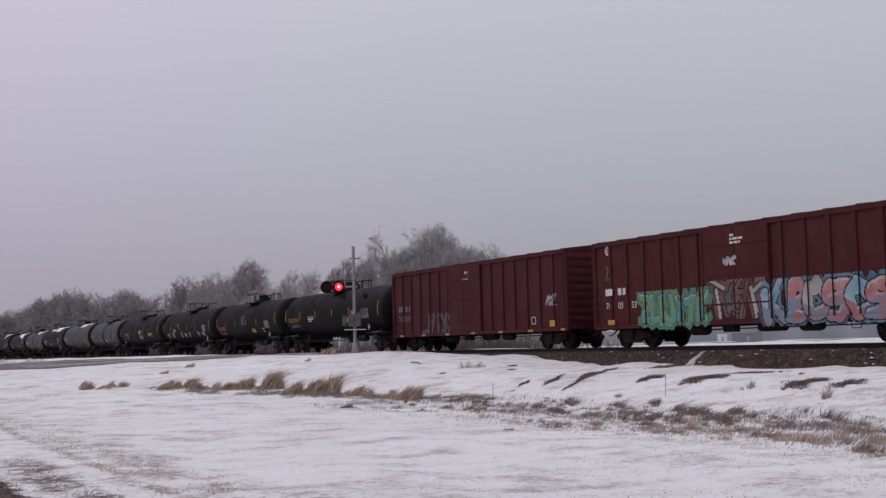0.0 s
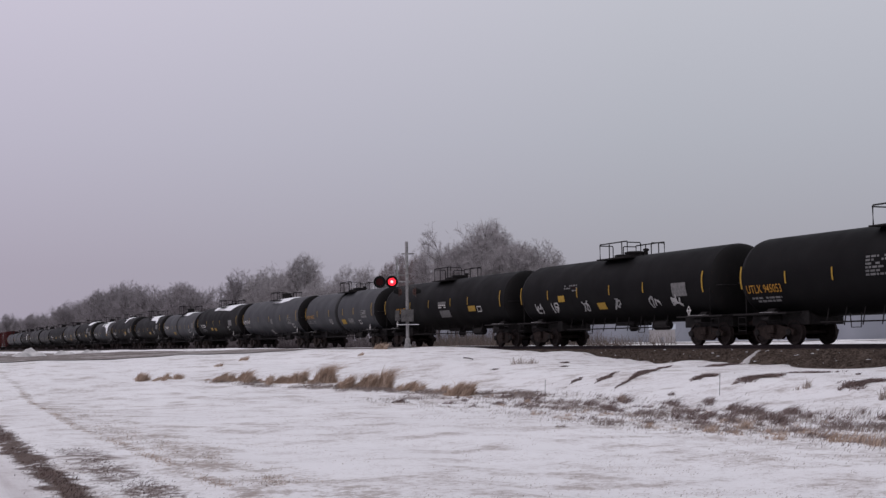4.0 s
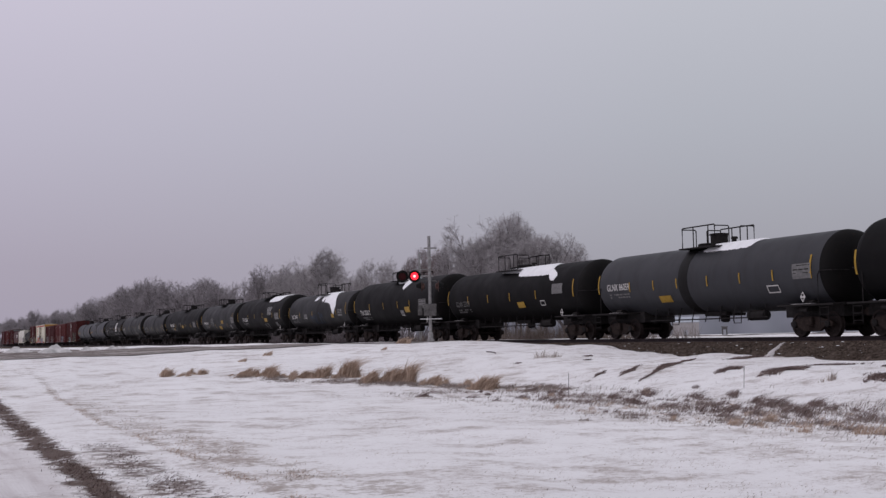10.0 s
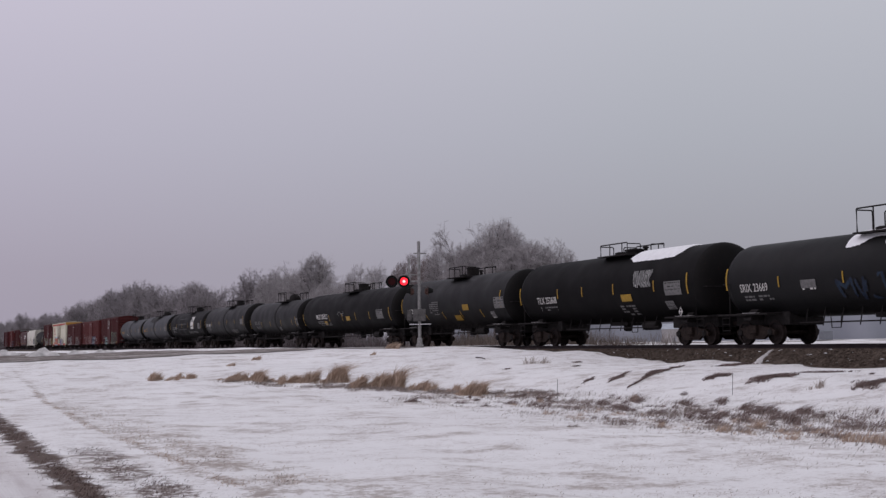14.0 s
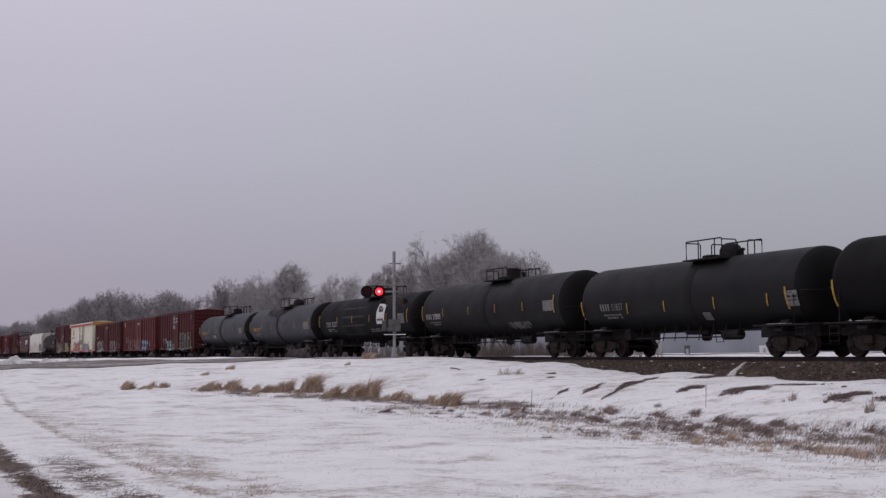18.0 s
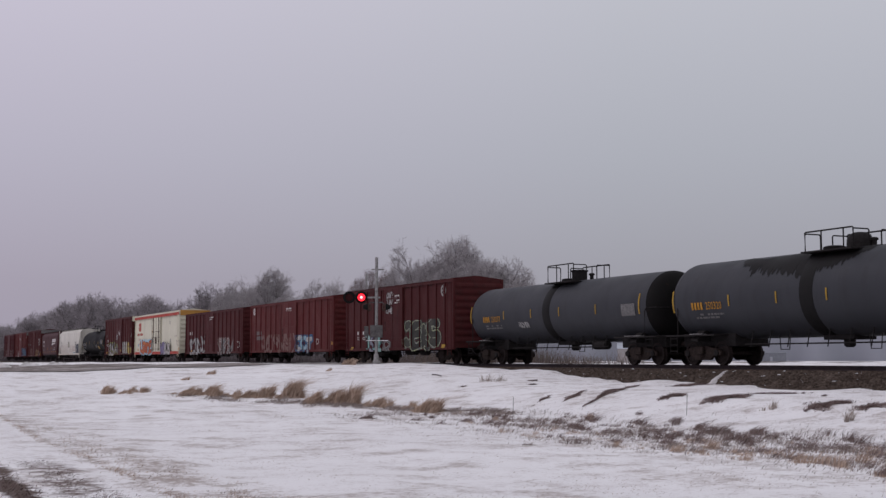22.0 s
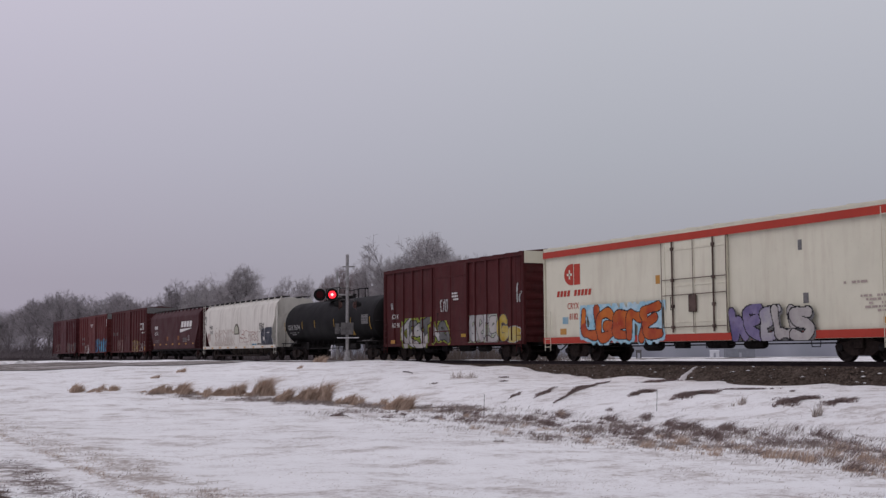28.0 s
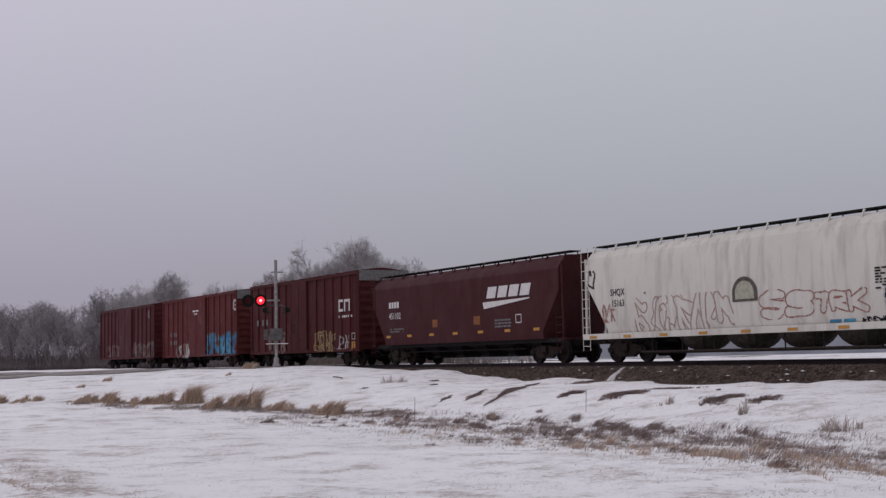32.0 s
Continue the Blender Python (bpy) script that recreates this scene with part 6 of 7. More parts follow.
def build_tanks():
    AM, WH, DM = M_AMBER, M_MARK, M_MARKDIM
    black = "black steel tank car with yellow reflectors and top platform"
    grey = "grey steel tank car with yellow reflectors and top platform"
    c, f, zc, r, h = stencil_tank(2, M_BLACK, "black tank car with amber stencils and small white tags", ("UTLX", "670714", 7.8, 2.1, 0.3, AM), (5.5, 2.62, -0.37, -3.25), ends=(2.15, 3.0), mid=(2.3, 2.8), yellow=((-2.4, -3.2, 1.86, 2.16),), grey=((4.0, 2.9, 2.28, 2.45), (-5.2, -6.3, 2.05, 2.62)), place=(-5.9, 1.5), dome_r=1.44)
    sprayed_piece(c, f, -3.5, -4.6, 2.0, 2.6, 4, (S_WHITE,), S_WHITE, 41, 0.03, 0.02, label="white and pink sprayed tag")
    sprayed_piece(c, f, -4.7, -5.2, 2.1, 2.45, 3, (S_ORANGE,), S_PINK, 42, 0.025, 0.015, label="red sprayed tag")
    stencil_tank(3, M_BLACK, black, ("UTLX", "945053", 7.3, 1.92, 0.3, AM), (5.03, 2.6, -0.2, -2.66), mid=(2.2, 2.65), dome="drum", yellow=((-1.26, -2.1, 1.62, 1.9),), grey=((-4.45, -5.5, 1.9, 2.44),), squares=((-3.75, -4.2, 1.64, 1.9),), place=(-5.1, 1.45), print_at=(1.0, 2.85, 1.0, 6), dome_r=1.44)
    c, f, zc, r, h = stencil_tank(4, M_BLACK, "black tank car with scattered white tags and a yellow plate", None, (5.2, 2.4, -0.4, -3.1), dome="flat", yellow=((0.8, 0.1, 1.65, 1.95), (4.2, 3.6, 2.1, 2.4)), grey=((-5.2, -6.2, 2.0, 2.55),), place=(-6.0, 1.4), print_at=(3.6, 2.8, 1.2, 3), dome_r=1.44)
    for s, (a, b) in enumerate(((6.6, 5.9), (5.0, 4.2), (2.2, 1.5), (-0.4, -1.2), (-3.4, -4.2), (-5.0, -5.7))):
        sprayed_piece(c, f, a, b, 1.6, 2.1, 2, (S_WHITE,), S_WHITE, 60 + s, 0.035, 0.02, label="white sprayed tag")
    stencil_tank(5, M_BLACK, "black tank car with amber stencils and white data panels", ("OTLX", "655913", 6.6, 2.1, 0.3, AM), (4.3, 1.5, -1.6, -3.9), mid=(2.3, 2.75), dome="flat", yellow=((-3.9, -4.8, 1.95, 2.25),), grey=((0.0, -1.4, 1.7, 2.1), (0.1, -1.0, 2.45, 2.6)), squares=((-5.0, -5.5, 1.9, 2.2),), place=(6.95, 1.45), dome_r=1.42, shift=0.54)
    stencil_tank(6, M_GREY, "mid-grey tank car with faded amber stencils", ("VOLX", "98065", 7.0, 2.15, 0.27, AM), (4.55, 1.93, -1.02, -3.19), mid=(2.25, 2.72), dome="flat", band=True, yellow=((-0.56, -1.36, 1.65, 1.97),), grey=((2.1, 1.4, 1.79, 2.06), (-1.9, -2.95, 1.64, 2.0), (-4.6, -5.6, 2.0, 2.5)), squares=((-3.9, -4.3, 1.6, 1.86),), place=(-5.6, 1.35), dome_r=1.43, shift=-0.24)
    stencil_tank(7, M_GREY, "dull grey tank car with snow under its platform", ("GLNX", "23119", 7.9, 2.12, 0.32, WH), (5.98, 3.2, 0.0, -3.18, -5.4), mid=(2.2, 2.65), grey=((-0.44, -0.93, 2.0, 2.4), (0.6, -0.1, 1.25, 1.54), (-5.0, -6.0, 1.9, 2.4)), squares=((-6.1, -6.6, 1.6, 1.9),), place=(-6.9, 1.4), snow=[(1.2, 34), (0.0, 40), (-2.0, 42), (-3.6, 34)])
    c, f, zc, r, h = stencil_tank(8, M_BLACK, "black tank car with a long ridge of snow on top", ("TILX", "257086", 6.4, 2.05, 0.3, WH), (4.0, 1.4, -1.2), mid=(2.2, 2.68), dome="flat", yellow=((2.6, 1.9, 1.75, 2.0), (1.2, 0.6, 1.7, 1.95)), grey=((-4.3, -5.5, 2.1, 2.6),), squares=((-3.8, -4.4, 1.7, 2.0),), place=(-5.2, 1.4), snow=[(3.2, 34), (2.6, 44), (1.0, 42), (-1.0, 46), (-3.0, 50), (-4.0, 50), (-4.6, 36)])
    stencil_tank(9, M_GREY, "grey tank car with white stencils and a stained centre", ("GLNX", "86059", 7.0, 2.2, 0.3, WH), (5.07, 3.16, 1.38, -0.79, -2.94, -4.96), mid=(2.1, 2.52), band=True, yellow=((2.9, 2.0, 1.55, 1.83),), grey=((-6.1, -7.1, 2.11, 2.66),), squares=((-4.5, -5.2, 1.66, 1.95),), place=(-6.4, 1.45), snow=[(0.2, 36), (0.0, 40), (-1.5, 41), (-2.8, 40), (-3.0, 36)], dome_r=1.35, shift=0.33)
    stencil_tank(10, M_BLACK, "black tank car with a drooping lip of snow on top", ("GLNX", "23329", 6.8, 1.98, 0.3, DM), (5.09, 2.43, -0.31, -3.32), mid=(2.1, 2.55), dome="flat", yellow=((-1.1, -1.9, 1.72, 2.02),), grey=((-5.1, -6.2, 2.3, 2.8),), squares=((-3.7, -4.2, 1.76, 2.02),), place=(-5.6, 1.36), snow=[(2.0, 30, -20), (-0.5, 38, -20), (-0.75, 49, -20), (-1.6, 52, -20), (-3.8, 54, 0), (-4.35, 54, 37), (-4.7, 67, 43), (-5.14, 69, 51), (-5.32, 60, 57)], dome_r=1.375, shift=0.73)
    stencil_tank(11, M_BLACK, "black tank car with a wedge of sliding snow", ("TILX", "252612", 6.3, 1.9, 0.32, WH), (4.28, 1.54, -1.11, -3.22), mid=(2.2, 2.65), dome="flat", yellow=((-2.27, -3.1, 1.9, 2.25),), grey=((-4.8, -6.0, 2.08, 2.66), (-1.4, -2.0, 1.75, 2.05)), place=(-5.4, 1.37), snow=[(1.1, 20, -20), (0.3, 36, -20), (-1.2, 38, -20), (-1.32, 53, -10), (-1.75, 59, 0), (-2.08, 47, 10), (-2.35, 26, 20)], dome_r=1.5)
    c, f, zc, r, h = stencil_tank(12, M_DARK, "blue-black tank car with a large tongue of snow", ("SRIX", "23669", 6.9, 2.0, 0.3, WH), (4.6, 1.2, -4.8), mid=(2.1, 2.5), yellow=((-3.6, -4.2, 1.9, 2.2),), grey=((3.4, 2.6, 2.0, 2.3), (-5.2, -6.2, 2.0, 2.5)), place=(-5.9, 1.3), snow=[(1.5, 20, -20), (1.34, 55, -20), (0.67, 50, -20), (0.2, 36, -20), (-0.4, 36, -20), (-0.55, 54, -20), (-1.1, 60, -20), (-1.3, 46, -20), (-1.6, 62, -20), (-2.33, 63, -20), (-3.13, 70, 20), (-3.69, 84, 37), (-3.9, 97, 44), (-4.18, 103, 52), (-4.42, 93, 62), (-4.71, 76, 74)], dome_r=1.365, shift=-0.22)
    sprayed_piece(c, f, 1.6, -1.6, 1.5, 2.4, 4, (S_NIGHT,), S_INK, 71, 0.09, 0.03, label="dim blue sprayed letters")
    c, f, zc, r, h = stencil_tank(13, M_BLACK, "black tank car with white stencils and a scraped panel", ("TILX", "252608", 5.9, 2.08, 0.32, WH), (3.77, 1.42, -1.35, -4.62), mid=(2.28, 2.75), dome="flat", yellow=((-1.93, -2.77, 1.94, 2.25),), grey=((-5.4, -6.6, 2.08, 2.66), (-5.2, -5.8, 1.5, 1.85)), place=(-6.1, 1.38), print_at=(-1.6, 1.7, 1.2, 4), snow=[(-1.9, 36), (-2.4, 47), (-4.0, 48), (-5.5, 46), (-5.9, 36)], dome_r=1.52, shift=-0.5)
    sprayed_piece(c, f, -3.0, -4.5, 2.5, 3.25, 5, (S_SMOKE,), S_WHITE, 72, 0.08, 0.03, label="scratched pale panel")
    stencil_tank(14, M_DARK, "charcoal tank car with many small white stencils", ("XOMX", "100241", 6.1, 2.05, 0.28, WH), (3.61, 1.02, -1.48, -4.18), ends=(2.1, 3.0), mid=(1.62, 2.05), yellow=((-1.8, -2.6, 2.05, 2.38), (-0.36, -1.24, 1.5, 1.8)), grey=((-5.9, -7.1, 2.04, 2.64), (-5.2, -5.7, 1.6, 1.9)), print_at=(2.9, 2.6, 1.3, 7), lean=0.35, dome_r=1.485, shift=0.05)
    c, f, zc, r, h = stencil_tank(15, M_BLACK, "long black tank car with bright white stencils", ("MBLX", "28383", 6.3, 2.12, 0.36, WH), (3.34, 0.4, -2.4, -5.2), ends=(1.7, 2.6), mid=(1.9, 2.4), yellow=((-0.4, -1.2, 1.9, 2.2), (4.6, 4.0, 1.7, 1.95)), grey=((-6.6, -7.8, 1.9, 2.5),), squares=((4.05, 3.75, 2.12, 2.45),), print_at=(1.6, 2.5, 1.6, 3))
    fine_print(c, f, 5.6, 1.75, 2.4, 2, DM, 91)
    stencil_tank(16, M_DARK, "dark grey tank car with grey stencils and dark belt", ("4", "51837", 5.7, 2.02, 0.3, DM), (3.65, 0.94, -2.36, -5.5), ends=(1.7, 2.5), mid=(1.85, 2.3), dome="round", band=True, yellow=(), grey=((-6.6, -7.2, 1.8, 2.35), (-1.5, -2.0, 1.44, 1.74)), lean=-0.2, dome_r=1.41, shift=-1.25)
    c, f, zc, r, h = stencil_tank(17, M_DARK, "dark grey tank car with scuffed lower flank", ("4", "215939", 7.4, 2.15, 0.3, WH), (5.11, 1.86, -1.26, -4.24), ends=(2.1, 2.95), mid=(2.28, 2.72), band=True, grey=((-6.3, -7.3, 2.2, 2.7),), shift=-0.4, dome_r=1.49)
    sprayed_piece(c, f, -2.3, -4.7, 1.42, 1.8, 6, (S_SCUFF,), S_SMOKE, 72, 0.07, 0.03, label="pale scuffs on the lower flank")
    c, f, zc, r, h = stencil_tank(18, M_BLACK, "black tank car with a patched grey middle and white poster", ("CRDX", "252201", 6.8, 2.1, 0.32, M_STENCIL), (4.56, 1.69, -1.46, -4.38), mid=(2.28, 2.75), grey=((-6.2, -7.2, 2.06, 2.66),), print_at=(-1.4, 1.75, 4.5, 2), shift=-0.6, dome_r=1.43)
    plate(c, f, -4.05, -2.7, 2.1, 3.38, M_MARK, "poster", "white rectangular poster with a round emblem")
    ring_logo(c, Face(lambda y, z: f(y, z) - 0.012, True), -3.4, 2.92, 0.34, S_INKBLUE)
    bars(c, Face(lambda y, z: f(y, z) - 0.006, False), -2.85, 2.3, 0.14, 7, 0.1, 0.05, S_INK)
    plate(c, tank_face(zc, r, 0.008), -0.6, 3.6, 1.5, 3.85, M_DARK, "patch_paint", "dull grey repainted section")
    c, f, zc, r, h = stencil_tank(19, M_LIGHT, "light grey tank car with amber stencils and dark belt", ("4", "250320", 6.8, 2.12, 0.28, AM), (4.55, 1.94, -0.56, -4.0), ends=(2.05, 2.9), mid=(2.2, 2.62), dome="round", band=True, grey=((-6.1, -7.2, 2.06, 2.6),), dome_r=1.44, shift=-0.16)
    snow_cap(c, zc, r, [(4.6, 30, 10), (3.6, 52, 24), (2.2, 58, 20), (0.8, 66, -20), (-0.4, 62, -20), (-1.4, 44, -10), (-1.9, 28, 10)], seed=19, label="dark spill stain run down from the manway", mat=M_BELT, depth=0.004, name="spill_stain", fray=4.0)
    c, f, zc, r, h = stencil_tank(20, M_LIGHT, "light grey tank car with amber stencils and a white tag", ("4", "250277", 6.6, 2.1, 0.28, AM), (4.4, 1.7, -0.9, -4.0), mid=(2.2, 2.62), band=True, grey=((-6.0, -7.0, 2.05, 2.55),), shift=-0.3, dome_r=1.38)
    sprayed_piece(c, f, 3.0, 2.0, 1.75, 2.05, 4, (S_WHITE,), S_WHITE, 73, 0.03, 0.02, label="white sprayed tag")
    stencil_tank(26, M_BLACK, "clean black tank car with pale stencils", ("GBRX", "706744", 7.0, 2.05, 0.34, M_STENCIL), (4.25, 1.97, -1.38, -4.11), ends=(1.85, 2.6), mid=(2.1, 2.6), dome="flat", yellow=((-3.5, -4.3, 1.56, 1.93),), grey=((-5.75, -6.75, 2.18, 2.74),), print_at=(-2.0, 2.1, 1.0, 5), dome_r=1.4)


def sill_reflectors(car, face, h, z, n, mat=None):
    for k in range(n):
        y = h - 0.8 - k * (2 * h - 1.6) / (n - 1)
        plate(car, face, y - 0.22, y + 0.22, z, z + 0.1, mat or M_OCHRE, "reflector")


# box cars on long cushioned draft gear: how far the far and near ends stand back
SETBACK = {0: (0.0, 0.5), 1: (0.0, 0.95), 21: (-0.5, 0.5), 22: (-0.6, 0.65), 23: (0.0, 0.3), 29: (0.0, 0.3), 30: (0.0, 1.3), 31: (0.0, 1.0)}


REACH = {24: 1.2, 25: 0.65}


def box(k, paint, label, **kw):
    """A box car whose markings keep to the middle of its place in the train."""
    back, front = SETBACK.get(k, (0.0, 0.0))
    left, right = SPANS[k]
    car, h, face, edges = box_car(left + back, right + front, paint, label, **kw)
    d = (back + front) / 2
    for ob in car.children:
        ob.location.y += d
    CARS[-1] = (car, CARS[-1][1] - d)
    half = (left - right) / 2
    for y0, y1 in ((-half - REACH.get(k, 0.0) - 0.2, -half + front + 0.1), (half + back - 0.1, half + 0.2)):
        if y1 - y0 > 0.45:
            bm = bmesh.new()
            bx(bm, -0.1, 0.1, y0, y1, 0.76, 0.95)
            part("drawbar", bm, M_RUSTY, car, "long cushioned drawbar", 0, 0.02)
    return car, h, Face(lambda y, z: face(y - d, z), True, [e + d for e in edges])


def cream_emblem(car, face):
    """Rounded red emblem with a pale notch."""
    x = face(8.2, 3.7) - 0.005
    arc = [(8.14 + 0.54 * math.cos(a), 3.76 + 0.46 * math.sin(a)) for a in np.linspace(math.pi * 0.5, -math.pi * 0.5, 13)]
    v = [(x, y, z) for y, z in arc] + [(x, 7.95, 3.30), (x, 7.95, 4.22)]
    part("emblem", flat_mesh("emblem", v, [tuple(range(len(v)))], M_ORANGE, False), None, car, "red-orange rounded emblem")
    for w, h in ((0.2, 0.05), (0.05, 0.2)):
        v = [(x - 0.004, 8.25 + a * w, 3.76 + b * h) for a, b in ((-1, -1), (1, -1), (1, 1), (-1, 1))]
        part("emblem", flat_mesh("emblem", v, [(0, 1, 2, 3)], M_WHITE, False), None, car, "pale notch of the emblem")


def build_boxes():
    WH = M_MARK
    # front cars
    c, h, f = box(0, M_RED, "oxide red box car with teal and pink graffiti along its side", eave=4.42, sill=0.76, posts=16, door=(0.1, 3.7))
    sprayed_piece(c, f, 6.5, 1.6, 0.64, 2.25, "ZUUYTK", (S_TEAL,), S_DEEP, 1, 0.25, 0.045, wild=0.07, halo=S_LIMETEAL, label="teal and yellow graffiti letters", cloud=0.2, low=S_AQUATEAL, shine=S_ICE, shade=S_DEEP)
    sprayed_piece(c, f, 1.9, -1.3, 0.95, 2.4, "TOBK", (S_PALE, S_SMOKE, S_GHOST), S_INK, 2, 0.12, 0.05, wild=0.2, halo=S_GHOST, label="grey and white graffiti letters", cloud=0.16)
    sprayed_piece(c, f, -1.0, -9.2, 0.64, 2.3, "KBOSOSBG", (S_ICE, S_ROSE, S_PALE, S_ROSE), S_INK, 3, 0.34, 0.05, wild=0.06, halo=S_SEA, label="pink and blue bubble graffiti letters", cloud=0.14, low=S_PINK, shine=S_WHITE, shade=S_INK)
    for y in (8.71, 7.81):
        bars(c, f, y, 2.16, 0.28, 2, 0.25, 0.1, WH)
    for y, two in ((8.69, "76"), (7.81, "03"), (6.87, "53")):
        lettering(c, f, two, y, 1.6, 0.27, WH, 0.95)
    ring_logo(c, f, 8.45, 4.05, 0.2, WH)
    fine_print(c, f, 0.5, 3.95, 0.7, 3, WH, 5, 0.08)
    sprayed_piece(c, f, 1.0, 0.15, 2.9, 3.25, 3, (S_WHITE,), S_WHITE, 4, 0.05, 0.02, label="white sprayed tag")
    sprayed_piece(c, f, 8.75, 8.3, 2.8, 3.4, 1, (S_SMOKE,), S_SMOKE, 44, 0.03, 0.02, label="dim tag")
    plate(c, f, 8.0, 8.5, 0.95, 1.15, M_OCHRE, "reflector")
    c, h, f = box(1, M_REDDARK, "dark oxide red box car with faint graffiti and white stencils", eave=4.42, sill=0.78, posts=16, door=(0.5, 3.7))
    sprayed_piece(c, f, 6.1, 2.5, 0.95, 2.0, 4, (S_FAINT,), S_SMOKE, 6, 0.12, 0.03, label="faded blue graffiti letters")
    bars(c, f, 9.1, 2.2, 0.3, 4, 0.26, 0.2, M_MARKDIM)
    lettering(c, f, "760303", 9.1, 1.66, 0.3, M_MARKDIM, 1.2)
    fine_print(c, f, 1.05, 3.9, 0.65, 3, WH, 6, 0.09)
    sprayed_piece(c, f, -6.9, -7.9, 1.95, 2.5, 3, (S_WHITE,), S_WHITE, 7, 0.03, 0.02, label="white sprayed tag")
    plate(c, f, -7.75, -7.3, 1.0, 1.28, M_OCHRE, "reflector", "ochre reflector plate")
    on_side(c, "square_frame", [(-6.0, -5.6, 1.14, 1.18), (-6.0, -5.6, 1.44, 1.48), (-6.0, -5.95, 1.14, 1.48), (-5.65, -5.6, 1.14, 1.48)], f, WH)
    sill_reflectors(c, f, h, 0.8, 7)
    # red cars behind the tanks
    c, h, f = box(21, M_RED, "oxide red box car with grey graffiti and round emblem", eave=4.6, sill=0.76, posts=14, door=(0.25, 2.95))
    sprayed_piece(c, f, -1.1, -6.3, 0.7, 2.5, "JEKS", (S_SOOT,), S_LIMEWHITE, 11, 0.33, 0.05, wild=0.04, halo=S_SOOT, cloud=0.1, label="black graffiti letters edged pale green")
    sprayed_piece(c, f, 4.7, 1.7, 0.7, 1.75, "TSSE", (S_AQUA, S_PURPLE, S_AQUA, S_AQUA), S_INK, 12, 0.17, 0.04, wild=0.12, label="aqua and purple graffiti letters")
    sprayed_piece(c, f, 1.8, 0.5, 0.72, 1.4, "KZ", (S_SMOKE,), S_WHITE, 52, 0.12, 0.03, wild=0.2, label="grey graffiti scraps")
    sprayed_piece(c, f, 1.2, 0.15, 3.5, 4.3, 3, (S_WHITE,), S_WHITE, 13, 0.04, 0.02, label="white sprayed tag")
    sprayed_piece(c, f, 1.2, 0.2, 2.95, 3.4, 4, (S_WHITE,), S_WHITE, 14, 0.03, 0.02, label="white sprayed tag")
    ring_logo(c, f, -6.55, 4.0, 0.33, M_STENCIL)
    for y in (6.1, 5.2):
        bars(c, f, y, 1.78, 0.2, 2, 0.2, 0.1, WH)
    for y, three in ((6.14, "722"), (5.25, "423")):
        lettering(c, f, three, y, 1.45, 0.18, WH, 1.25)
    fine_print(c, f, -0.1, 3.95, 0.7, 4, WH, 7, 0.08)
    plate(c, f, -6.9, -6.45, 0.85, 1.05, M_YELLOW, "reflector", "yellow reflector plate")
    plate(c, f, 6.6, 7.0, 0.85, 1.02, M_YELLOW, "reflector")
    c, h, f = box(22, M_RED2, "oxide red box car with blue graffiti and pale weathered patches", eave=4.5, sill=0.76, posts=15, door=(-0.2, 3.4))
    sprayed_piece(c, f, -1.4, -5.35, 0.66, 2.0, "JCT", (S_WHITE, S_ICE, S_WHITE), S_NAVY, 15, 0.24, 0.06, wild=0.03, halo=S_NAVY, label="white graffiti letters on deep blue", cloud=0.13)
    sprayed_piece(c, f, 6.6, -1.6, 0.72, 2.15, 9, (S_GHOST,), S_GHOST, 16, 0.14, 0.03, label="painted-out pale graffiti")
    ring_logo(c, f, 8.58, 4.0, 0.27, WH)
    bars(c, f, 7.9, 2.14, 0.28, 4, 0.22, 0.12, M_MARKDIM)
    bars(c, f, 7.9, 1.75, 0.28, 6, 0.17, 0.07, M_MARKDIM)
    fine_print(c, f, 0.5, 3.9, 1.3, 2, WH, 8, 0.1)
    plate(c, f, -9.2, -8.8, 1.2, 1.42, M_OCHRE, "reflector", "ochre reflector plate")
    on_side(c, "square_frame", [(-6.35, -5.9, 1.28, 1.32), (-6.35, -5.9, 1.6, 1.64), (-6.35, -6.3, 1.28, 1.64), (-5.95, -5.9, 1.28, 1.64)], f, WH)
    c, h, f = box(23, M_RED, "oxide red box car with white block graffiti", eave=4.48, sill=0.74, posts=15, door=(0.9, 2.8))
    sprayed_piece(c, f, 8.2, 2.4, 0.66, 2.35, 6, (S_WHITE,), S_SMOKE, 17, 0.2, 0.05, label="white block graffiti")
    sprayed_piece(c, f, -1.7, -6.3, 0.62, 2.15, 4, (S_GHOST, S_SMOKE), S_WHITE, 18, 0.22, 0.06, halo=S_GHOST, label="grey graffiti edged white")
    bars(c, f, 8.6, 2.5, 0.3, 4, 0.24, 0.14, WH, skip=(2,))
    fine_print(c, f, 0.8, 3.9, 1.2, 2, WH, 9, 0.1)
    on_side(c, "square_frame", [(-8.2, -7.75, 1.22, 1.26), (-8.2, -7.75, 1.66, 1.7), (-8.2, -8.15, 1.22, 1.7), (-7.8, -7.75, 1.22, 1.7)], f, WH)
    plate(c, f, 7.2, 7.7, 0.9, 1.1, M_OCHRE, "reflector")
    # insulated cream car
    c, h, f = box(24, M_WHITE, "cream insulated box car with red-orange stripes and orange graffiti", eave=5.02, sill=0.76, door=(-0.45, 3.7), ribs=False, cap=M_OCHRE, cap_h=0.5)
    skin = Face(lambda y, z: -1.579, True)
    on_side(c, "upper_stripe", [(-h + 0.02, h - 0.02, 4.58, 4.86)], Face(lambda y, z: -1.575, True), M_ORANGE, "red-orange stripe under the eave")
    on_side(c, "lower_stripe", [(-h + 0.02, h - 0.02, 0.77, 1.04)], Face(lambda y, z: -1.575, True), M_ORANGE, "red-orange stripe along the sill")
